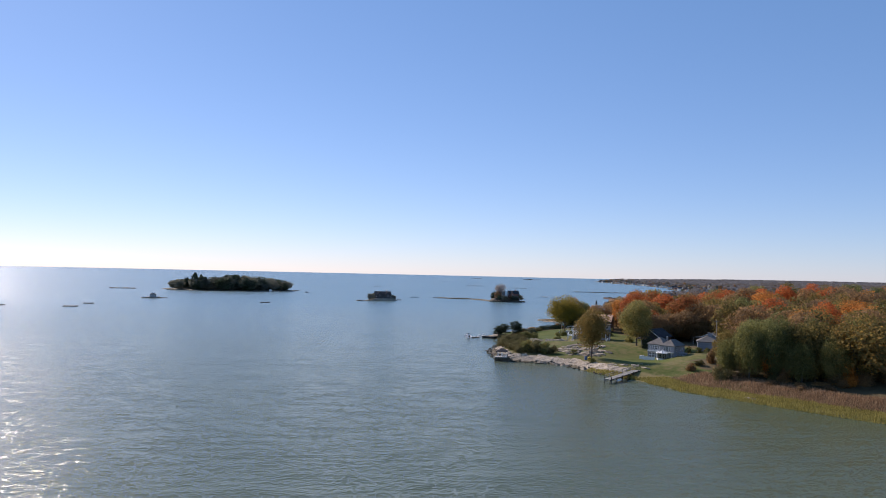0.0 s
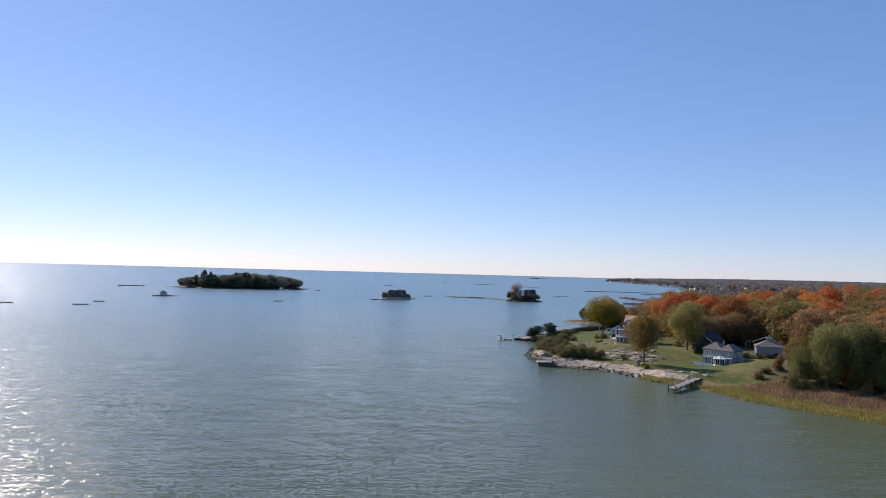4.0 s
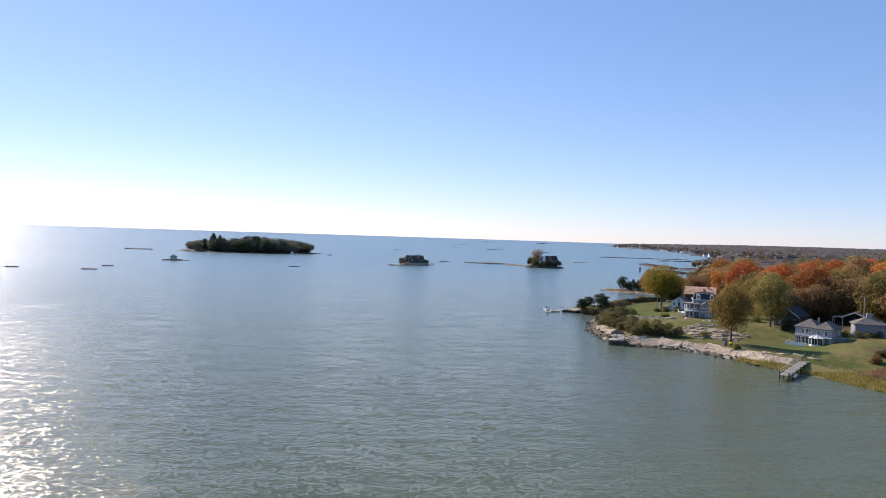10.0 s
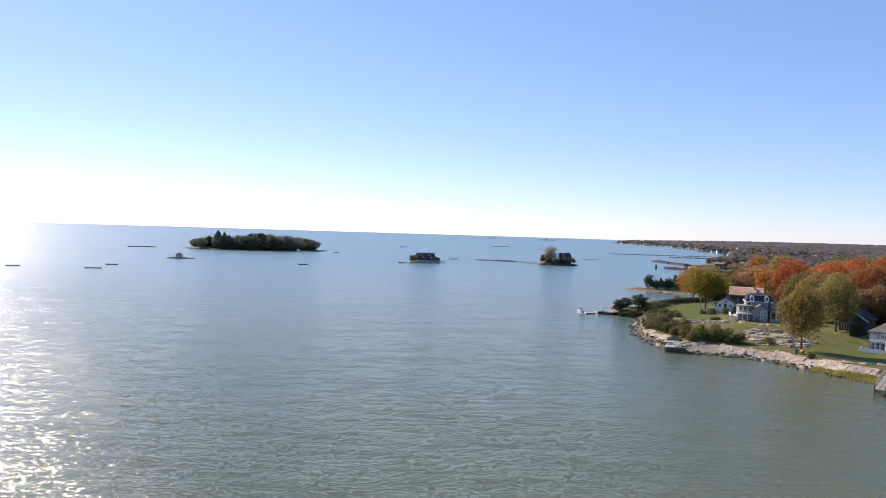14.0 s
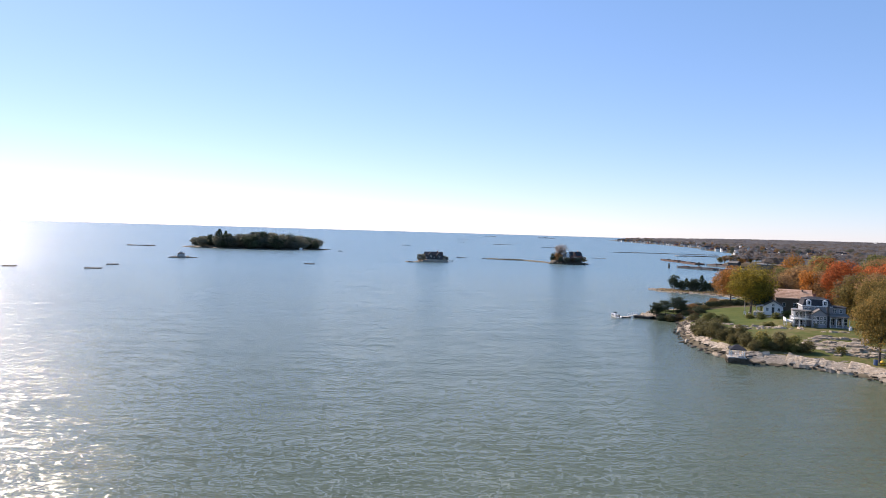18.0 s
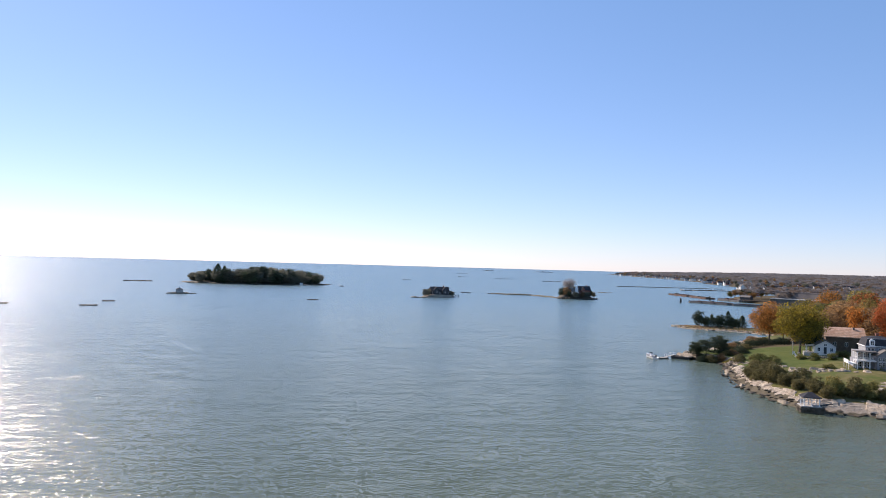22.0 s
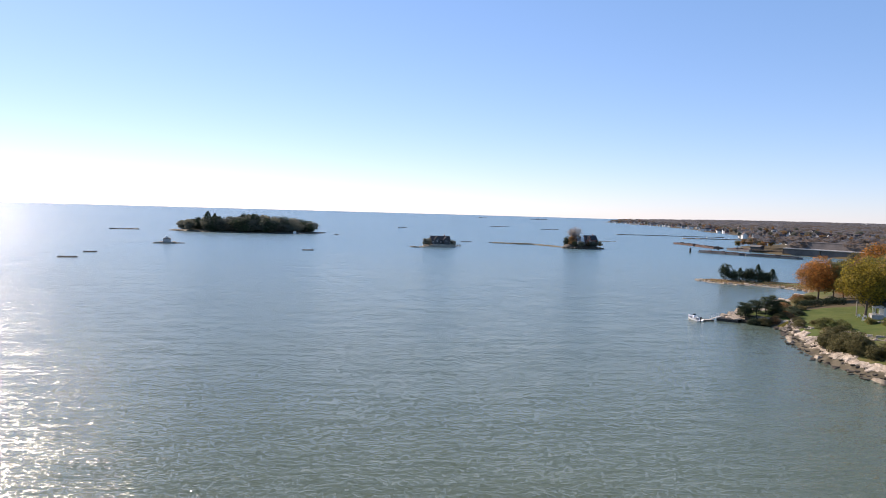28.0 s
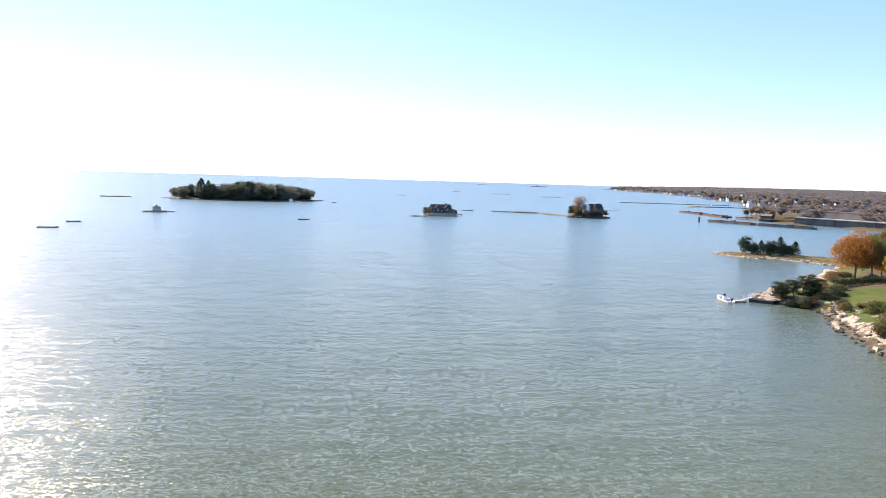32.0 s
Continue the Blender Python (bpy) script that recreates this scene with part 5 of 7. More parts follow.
def mansard_house():
    """The tall grey house with the dark mansard roof, porch and gabled bay."""
    h = thing("house", scaled(99.3, 233.9, 4.4, radians(-21), 0.8, 0.8, 0.92), "three-storey grey house with dark mansard roof and white porches", "house", "houses on the point")
    part("lower_wall", box(box(bmesh.new(), 0.6, 10.6, 1.6, 9.5, -1.5, 2.35), 10.6, 16.6, 0.8, 9.0, -1.5, 3.7), M["siding_blue"], h)
    part("middle_wall", bx(3.4, 12.2, 3.2, 11, 2.35, 5.9), M["siding_grey"], h)
    part("wing_wall", bx(12.2, 16.6, 3.6, 10, 3.7, 5.8), M["siding_grey"], h)
    part("wing_roof", bx(12.1, 17.0, 3.2, 10.4, 5.8, 6.0), M["roof_dark"], h)
    part("eave", bx(3.0, 12.6, 2.8, 11.4, 5.86, 6.06), M["white_paint"], h, "white eave moulding")
    bm = bmesh.new()
    lo = [bm.verts.new(p) for p in ((3.3, 3.1, 6.06), (12.3, 3.1, 6.06), (12.3, 11.1, 6.06), (3.3, 11.1, 6.06))]
    hi = [bm.verts.new(p) for p in ((4.1, 3.9, 8.0), (11.5, 3.9, 8.0), (11.5, 10.3, 8.0), (4.1, 10.3, 8.0))]
    tp = [bm.verts.new(p) for p in ((6.5, 6.2, 8.55), (9.1, 6.2, 8.55), (9.1, 8.0, 8.55), (6.5, 8.0, 8.55))]
    for a, b in ((lo, hi), (hi, tp)):
        for k in range(4):
            bm.faces.new((a[k], a[(k + 1) % 4], b[(k + 1) % 4], b[k]))
    bm.faces.new(tp), bm.faces.new(lo[::-1])
    part("mansard_roof", bm, M["roof_dark"], h, "dark slate mansard roof")
    part("roof_trim", bx(4.0, 11.6, 3.8, 3.95, 7.9, 8.06), M["siding_grey"], h)
    for x in (5.2, 10.2):
        d = part("dormer", box(gable_wall(bmesh.new(), x - 0.75, x + 0.75, 3.05, 4.6, 6.1, 7.55, 8.0, False), x - 0.85, x + 0.85, 2.95, 3.05, 6.02, 6.12), M["white_paint"], h, "white roof dormer")
        window(h, x, 3.05, 6.3, 0.95, 1.15)
    part("chimney", box(bx(7.2, 8.1, 7.0, 7.7, 7.9, 9.3), 7.1, 8.2, 6.9, 7.8, 9.2, 9.35), M["brick"], h, "red brick chimney")
    part("outer_chimney", bx(10.25, 11.0, 0.2, 1.0, -1.5, 6.2), M["siding_dark"], h, "dark outside chimney stack")
    for x in (4.3, 5.5, 7.4, 8.6, 11.3):
        window(h, x, 3.2, 4.2, 0.85, 1.35)
    for x in (13.2, 15.2):
        window(h, x, 3.6, 4.2, 1.0, 1.2)
    # two-level porch
    part("porch_floor", bx(0, 5.4, -1.2, 3.2, 2.2, 2.4), M["white_paint"], h, "white porch floor")
    part("porch_roof", bx(-0.3, 5.6, -1.0, 3.4, 4.55, 4.8), M["roof_grey"], h)
    for x, y in ((0.15, -1.0), (1.8, -1.0), (3.5, -1.0), (0.15, 1.0), (0.15, 3.0)):
        part("column", tube(bmesh.new(), [(x, y, 2.4), (x, y, 4.56)], [0.12, 0.11], 7), M["white_paint"], h)
        part("post", bx(x - 0.12, x + 0.12, y - 0.12, y + 0.12, -1.5, 2.2), M["white_paint"], h)
    part("rail", box(box(bx(0.1, 4.6, -1.15, -1.08, 3.2, 3.28), 0.08, 0.15, -1.1, 3.1, 3.2, 3.28), 0.1, 4.6, -1.15, -1.08, 2.45, 2.52), M["white_paint"], h)
    for k in range(22):
        part("baluster", bx(0.2 + k * 0.2, 0.25 + k * 0.2, -1.14, -1.09, 2.5, 3.22), M["white_paint"], h)
    for x in (1.4, 2.7, 4.0):
        window(h, x, 1.6, 0.4, 0.9, 1.5)
        window(h, x + 0.3, 3.2 - 0.02, 2.6, 0.8, 1.6)
    part("porch_wall", bx(1.0, 3.4, 3.2, 9.5, 2.4, 4.55), M["siding_grey"], h)
    part("side_deck", box(bx(-2.2, 0.0, -0.6, 5.0, 1.3, 1.5), -2.25, -2.15, -0.6, 5.0, 1.5, 2.3), M["white_paint"], h, "white side deck with railing")
    for y in (-0.5, 2.2, 4.9):
        part("post", bx(-2.2, -2.05, y - 0.07, y + 0.07, -1.5, 1.3), M["white_paint"], h)
    # gabled bay
    part("bay_wall", gable_wall(bmesh.new(), 5.4, 10.0, -1.6, 3.2, -1.5, 3.9, 5.3, False), M["siding_blue"], h)
    part("bay_roof", gable(bmesh.new(), 5.4, 10.0, -1.6, 3.2, 3.95, 5.4, 0.4, False, 0.16), M["roof_grey"], h)
    for x in (6.15, 7.2, 8.25, 9.25):
        window(h, x, -1.6, 1.1, 0.85, 1.15)
        window(h, x, -1.6, 2.4, 0.85, 1.05)
    for x in (6.6, 8.4):
        window(h, x, -1.6, -0.6, 1.2, 0.7)
    # glazed verandah
    part("verandah_roof", slab_part([(10.9, -1.2, 3.3), (17.0, -1.2, 3.3), (17.0, 3.8, 3.95), (10.9, 3.8, 3.95)], 0.18), M["roof_grey"], h)
    for x in (11.2, 13.0, 14.9, 16.8):
        part("column", bx(x - 0.1, x + 0.1, -1.05, -0.85, -1.5, 3.35), M["white_paint"], h)
    part("verandah_base", bx(11.1, 16.9, -1.0, 0.8, -1.5, 0.6), M["siding_grey"], h)
    for x in (12.1, 14.0, 15.8):
        window(h, x, 0.8, 0.9, 1.5, 2.0)
    return h


def cottage():
    h = thing("cottage", scaled(106.7, 262.2, 4.8, radians(-28), 0.82, 0.82, 0.92), "small white gabled cottage with a side porch", "cottage", "houses on the point")
    part("wall", gable_wall(bmesh.new(), 0, 6.6, 0, 9, -1, 2.3, 4.0, False), M["white_paint"], h)
    part("roof", gable(bmesh.new(), 0, 6.6, 0, 9, 2.35, 4.1, 0.45, False, 0.15), M["roof_grey"], h)
    window(h, 3.3, 0, 2.35, 0.9, 0.8)
    for x in (1.3, 5.2):
        window(h, x, 0, 0.7, 0.9, 1.2)
    part("door", bx(2.8, 3.7, -0.06, 0.0, 0, 2.05), M["siding_dark"], h)
    part("porch_roof", slab_part([(-2.6, 0.2, 1.95), (0, 0.2, 2.4), (0, 5, 2.4), (-2.6, 5, 1.95)], 0.12), M["white_paint"], h)
    for y in (0.3, 2.6, 4.9):
        part("post", bx(-2.5, -2.36, y - 0.07, y + 0.07, -1, 2.0), M["white_paint"], h)
    part("terrace", bx(-3.4, -0.1, -0.6, 5.2, -1, 0.15), M["concrete"], h, "pale low terrace")
    return h


def tiled_barn():
    h = thing("barn", scaled(115.0, 269.8, 5.2, radians(-27), 0.78, 1, 1), "long brown barn with an orange-brown tiled roof", "barn", "houses on the point")
    part("wall", gable_wall(bmesh.new(), 0, 13, 0, 8.4, -1.5, 3.9, 6.2), M["brown_wood"], h)
    part("roof", gable(bmesh.new(), 0, 13, 0, 8.4, 3.95, 6.3, 0.5), M["roof_tile"], h, "faded orange-brown tiled roof")
    for x in (3, 7, 11.5):
        window(h, x, 0, 1.0, 1.1, 1.3)
    part("door", bx(10, 11.2, -0.07, 0, 0, 2.1), M["dark_wood"], h)
    part("vent", box(bmesh.new(), 9.6, 10.2, 3.0, 3.6, 5.2, 6.6), M["roof_grey"], h)
    for row in range(6):
        y = -0.45 + row * 0.74
        z = 4.15 + y * 0.56
        part("tile_course", slab_part([(-0.5, y, z), (13.5, y, z), (13.5, y + 0.72, z + 0.36), (-0.5, y + 0.72, z + 0.36)], 0.05), M["roof_tile"], h)
    return h


def shed():
    h = thing("shed", pose(118.8, 216.5, 4.2, 0, 0, -52), "dark weathered cottage under the trees with a pale gable board", "shed", "houses on the point")
    part("wall", gable_wall(bmesh.new(), 0, 6.5, 0, 8, -1, 3.4, 5.6, False), M["siding_dark"], h)
    part("roof", gable(bmesh.new(), 0, 6.5, 0, 8, 3.45, 5.7, 0.5, False), M["roof_dark"], h)
    bm = bmesh.new()
    slab(bm, [(3.25, -0.65, 5.62), (3.25, -0.52, 5.62), (7.3, -0.52, 2.95), (7.3, -0.65, 2.95)], 0.22)
    part("gable_board", bm, M["white_paint"], h)
    for x in (1.5, 3.3, 5.1):
        window(h, x, 0, 0.8, 0.8, 1.3)
    for x in (-0.6, 1.2, 3.0, 4.8, 6.6):
        part("post", bx(x - 0.07, x + 0.07, -1.8, -1.66, -1, 2.4), M["siding_grey"], h)
    part("porch_roof", slab_part([(-0.8, -2.0, 2.3), (6.8, -2.0, 2.3), (6.8, 0, 2.7), (-0.8, 0, 2.7)], 0.1), M["roof_dark"], h)
    return h


def back_house():
    h = thing("house", pose(165, 201, 5.5, 0, 0, -25), "grey-roofed house half hidden among the trees", "house", "houses on the point")
    part("wall", gable_wall(bmesh.new(), 0, 11, 0, 8, -1.5, 4.0, 6.6), M["siding_grey"], h)
    part("roof", gable(bmesh.new(), 0, 11, 0, 8, 4.05, 6.7, 0.5), M["roof_grey"], h)
    for x in (2, 5.5, 9):
        window(h, x, 0, 1.8, 1.0, 1.3)
    return h


sea_house(), garage(), open_barn(), mansard_house(), cottage(), tiled_barn(), shed(), back_house()

# ---- dock, summerhouse, jetty and boat ----
def rail_line(parent, a, b, z0, z1, n, r=0.05):
    """Posts and two rails from a to b."""
    for k in range(n + 1):
        t = k / n
        x, y = a[0] + (b[0] - a[0]) * t, a[1] + (b[1] - a[1]) * t
        part("rail_post", bx(x - r, x + r, y - r, y + r, z0 + (b[2] - a[2]) * t, z1 + (b[2] - a[2]) * t), M["old_wood"], parent)
    for z in (z1, (z0 + z1) / 2):
        part("rail", tube(bmesh.new(), [(a[0], a[1], z), (b[0], b[1], z + b[2] - a[2])], [0.05, 0.05], 4), M["old_wood"], parent)


def dock():
    """A plank pier on piles from the bank over the marsh to the water."""
    ln, w = 26.0, 1.9
    d = thing("dock", pose(87.6, 157.4, -0.3, 0, 0, 47.6), "weathered grey plank dock on piles with one handrail", "dock")
    # local x runs from the outer end to the bank
    for y in (-w / 2 + 0.15, 0, w / 2 - 0.15):
        part("beam", slab_part([(0, y - 0.07, 1.12), (ln, y - 0.07, 1.85), (ln, y + 0.07, 1.85), (0, y + 0.07, 1.12)], 0.24), M["dark_wood"], d)
    bm = bmesh.new()
    box(bm, -0.12, 0.12, -w / 2, w / 2, -0.025, 0.025)
    plank = part("plank", bm, M["old_wood"], d)
    n = int(ln / 0.27)
    for k in range(n):
        p = plank if k == 0 else new("plank", plank.data)
        p.parent = d
        p.matrix_basis = pose(0.13 + k * 0.27, rk.uniform(-0.04, 0.04), 1.40 + 0.73 * k / n + rk.uniform(-0.006, 0.006), 0, -1.7, rk.uniform(-0.6, 0.6))
    for k in range(8):
        x = 0.25 + k * 3.6
        for y in (-w / 2 + 0.05, w / 2 - 0.05):
            part("pile", tube(bmesh.new(), [(x, y, -2.2), (x, y, 1.5 + 0.03 * x + (0.5 if k == 0 else 0))], [0.15, 0.13], 7), M["dark_wood"], d)
        if k < 5:
            part("cross_brace", tube(bmesh.new(), [(x, -w / 2, 0.2), (x, w / 2, 1.1 + 0.03 * x)], [0.06, 0.06], 4), M["dark_wood"], d)
    rail_line(d, (0.3, w / 2 - 0.05, 0), (ln - 0.4, w / 2 - 0.05, 0.73), 1.4, 2.45, 9)
    rail_line(d, (ln - 3.0, -w / 2 + 0.05, 0.64), (ln - 0.4, -w / 2 + 0.05, 0.73), 2.05, 3.0, 2)
    part("boat_hoist", box(bx(3.2, 5.8, -w / 2 - 0.5, -w / 2 - 0.06, 0.7, 0.95), 3.4, 5.6, -w / 2 - 0.42, -w / 2 - 0.14, 0.95, 1.2, ), M["hull_white"], d, "white fender board at the dock side")
    part("steps", bx(ln - 0.2, ln + 1.6, -w / 2, w / 2, 1.2, 2.0), M["old_wood"], d)
    return d


def summerhouse():
    """An open pavilion on a stone pier at the water's edge."""
    g = thing("gazebo", scaled(67.8, 203.0, 0, radians(-18), 0.78, 0.78, 0.93), "small open gazebo with white posts on a stone pier", "gazebo")
    part("pier", box(bmesh.new(), -2.6, 2.9, -2.2, 2.4, -1.5, 1.25, 0.12), M["weedy_rock"], g, "dark rough stone pier")
    part("floor", box(bmesh.new(), -2.5, 2.4, -2.0, 2.2, 1.25, 1.42, 0.03), M["concrete"], g)
    for k in range(26):
        a = rk.uniform(-2.6, 2.8)
        side = rk.choice((-1, 1))
        s = new("stone", rk.choice(ROCKS["weedy_rock"]))
        s.parent = g
        s.matrix_basis = Matrix.LocRotScale((a, -2.25, rk.uniform(-0.2, 1.1)) if side < 0 else (rk.choice((-2.65, 2.95)), rk.uniform(-2.2, 2.2), rk.uniform(-0.2, 1.0)), Euler((0, 0, rk.uniform(0, 3))), (rk.uniform(0.6, 1.2), rk.uniform(0.5, 0.8), rk.uniform(0.4, 0.7)))
    for x in (-1.7, 0.1, 1.9):
        for y in (-1.5, 1.7):
            part("post", bx(x - 0.1, x + 0.1, y - 0.1, y + 0.1, 1.42, 3.15), M["white_paint"], g)
    part("beam", box(box(box(bx(-1.85, 2.05, -1.62, -1.42, 3.05, 3.22), -1.85, 2.05, 1.62, 1.82, 3.05, 3.22), -1.83, -1.63, -1.42, 1.62, 3.05, 3.22), 1.83, 2.03, -1.42, 1.62, 3.05, 3.22), M["white_paint"], g)
    part("roof", hip(bmesh.new(), -1.8, 2.0, -1.6, 1.8, 3.3, 4.25, 0.35, 1.9), M["roof_dark"], g, "dark slate pyramid roof")
    part("back_rail", box(bx(-1.7, 1.9, 1.66, 1.74, 2.2, 2.3), -1.7, 1.9, 1.66, 1.74, 1.6, 1.7), M["white_paint"], g)
    part("gangway", slab_part([(2.4, -0.6, 1.3), (5.2, -0.6, 1.9), (5.2, 0.6, 1.9), (2.4, 0.6, 1.3)], 0.15), M["dark_wood"], g, "dark gangway to the bank")
    for y in (-0.6, 0.6):
        part("rail", tube(bmesh.new(), [(2.4, y, 2.3), (5.2, y, 2.9)], [0.06, 0.06], 4), M["dark_wood"], g)
        part("rail_post", bx(2.36, 2.48, y - 0.05, y + 0.05, 1.3, 2.3), M["dark_wood"], g)
    return g


def jetty():
    j = thing("jetty", pose(74.2, 284.5, 0, 0, 0, -40), "rough stone and timber jetty head at the point", "jetty")
    part("crib", box(bmesh.new(), 0.0, 5.6, -2.0, 2.2, -1.5, 0.75, 0.1), M["dark_wood"], j, "dark timber crib wall")
    for k in range(9):
        part("pile", tube(bmesh.new(), [(0.1 + k * 0.68, -2.05, -1.6), (0.1 + k * 0.68, -2.05, 0.85 + 0.1 * (k % 2))], [0.12, 0.11], 6), M["dark_wood"], j)
    for k in range(10):
        s = new("stone", rk.choice(ROCKS["granite"]))
        s.parent = j
        s.matrix_basis = Matrix.LocRotScale((rk.uniform(0.8, 6.5), rk.uniform(-1.2, 2.2), rk.uniform(0.75, 1.0)), Euler((0, 0, rk.uniform(0, 3))), (rk.uniform(1.8, 3.2), rk.uniform(1.2, 2.2), rk.uniform(0.6, 1.0)))
    return j


def sea_wall():
    """A dark dry-laid wall along the inner side of the jetty."""
    w = thing("sea_wall", pose(0, 0, 0), "dark dry-laid stone sea wall beside the jetty", "wall")
    for k in range(60):
        t = (k // 3 + 0.5) / 20
        x, y = 79.3 + 9.2 * t, 279.0 - 4.6 * t
        s = new("stone", rk.choice(ROCKS["weedy_rock"]))
        s.parent = w
        s.matrix_basis = Matrix.LocRotScale((x + rk.uniform(-0.15, 0.15), y + rk.uniform(-0.12, 0.12), 0.1 + 0.55 * (k % 3)), Euler((0, 0, -0.46 + rk.uniform(-0.1, 0.1))), (rk.uniform(0.8, 1.2), rk.uniform(0.7, 0.9), rk.uniform(0.6, 0.8)))
    for k in range(46):  # rubble on the bank between the wall and the lawn
        t = rk.random()
        x, y = 86.0 - 3.6 * t + rk.uniform(-2.2, 2.2), 273.0 - 16 * t + rk.uniform(-1.2, 1.2)
        rock(rk.choice(("dull_granite", "dull_slab", "granite", "weedy_rock")), x, y, ground_z(x, y) + 0.05, rk.uniform(0.8, 2.2), rk.uniform(0.7, 1.5), rk.uniform(0.5, 1.0), rk.uniform(0, 3.1),
             "broken brown rock on the bank above the cove", "cove rubble")


def float_and_ramp():
    f = thing("float", pose(70.0, 282.9, 0, 0, 0, 2), "low grey mooring float", "float")
    part("pontoon", box(bmesh.new(), -1.6, 1.6, -1.1, 1.1, -0.25, 0.3, 0.05), M["old_wood"], f)
    for y in (-1.16, 1.1):
        part("fender", bx(-1.62, 1.62, y, y + 0.06, 0.05, 0.28), M["rubber"], f)
    for x in (-1.3, 1.3):
        part("cleat", bx(x - 0.12, x + 0.12, -0.9, -0.84, 0.3, 0.42), M["steel"], f)
    r = thing("gangway", pose(71.2, 283.2, 0.34, 0, 0, 20), "narrow aluminium gangway from float to jetty", "gangway")
    part("deck", slab_part([(0, -0.4, 0), (3.6, -0.4, 0.6), (3.6, 0.4, 0.6), (0, 0.4, 0)], 0.1), M["concrete"], r)
    for y in (-0.42, 0.42):
        part("handrail", tube(bmesh.new(), [(0, y, 0.9), (3.6, y, 1.5)], [0.04, 0.04], 5), M["hull_white"], r)
        for k in range(5):
            part("rail_post", tube(bmesh.new(), [(k * 0.9, y, 0.05 + k * 0.15), (k * 0.9, y, 0.9 + k * 0.15)], [0.025, 0.025], 4), M["hull_white"], r)


def motor_boat():
    b = thing("motor_boat", pose(67.1, 284.2, 0, 0, 0, 92), "white open motor boat moored by the float", "boat")
    # local x runs to the bow
    bm = bmesh.new()
    st = [(-3.3, 1.05, 0.55), (-1.5, 1.15, 0.6), (0.5, 1.15, 0.68), (2.0, 0.85, 0.8), (3.0, 0.4, 0.92), (3.6, 0.02, 1.0)]
    rings = []
    for x, w, z in st:
        rings.append([bm.verts.new(p) for p in ((x, -w, z), (x, -w * 0.86, 0.05), (x, 0, -0.35 + 0.08 * max(0, x)), (x, w * 0.86, 0.05), (x, w, z),
                                                (x, w - min(0.14, w * 0.5), z), (x, (w - 0.14) * 0.8 if w > 0.2 else 0, 0.2 + 0.1 * max(0, x)), (x, -(w - 0.14) * 0.8 if w > 0.2 else 0, 0.2 + 0.1 * max(0, x)), (x, -w + min(0.14, w * 0.5), z))])
    for q, s in zip(rings, rings[1:]):
        for k in range(9):
            bm.faces.new((q[k], q[(k + 1) % 9], s[(k + 1) % 9], s[k]))
    bm.faces.new(rings[0][::-1]), bm.faces.new(rings[-1])
    part("hull", bm, M["hull_white"], b)
    part("console", box(bmesh.new(), -0.5, 0.4, -0.45, 0.45, 0.2, 1.25, 0.06), M["hull_white"], b)
    part("windscreen", slab_part([(0.3, -0.45, 1.25), (0.3, 0.45, 1.25), (0.12, 0.45, 1.65), (0.12, -0.45, 1.65)], 0.03), M["glass"], b)
    part("seat", box(bmesh.new(), -1.7, -1.0, -0.5, 0.5, 0.2, 0.8, 0.06), M["concrete"], b)
    part("bow_deck", slab_part([(1.9, -0.7, 0.78), (3.4, -0.08, 0.98), (3.4, 0.08, 0.98), (1.9, 0.7, 0.78)], 0.06), M["hull_white"], b)
    e = part("outboard", box(box(bmesh.new(), -3.75, -3.25, -0.22, 0.22, 0.6, 1.25, 0.08), -3.6, -3.35, -0.08, 0.08, -0.5, 0.6), M["rubber"], b, "black outboard engine")
    part("rub_rail", tube(bmesh.new(), [(-3.3, -1.07, 0.55), (0.5, -1.17, 0.66), (2.0, -0.87, 0.78), (3.0, -0.42, 0.9), (3.6, 0, 0.98), (3.0, 0.42, 0.9), (2.0, 0.87, 0.78), (0.5, 1.17, 0.66), (-3.3, 1.07, 0.55)], [0.04] * 9, 4), M["rubber"], b)
    return b


dock(), summerhouse(), jetty(), sea_wall(), float_and_ramp(), motor_boat()


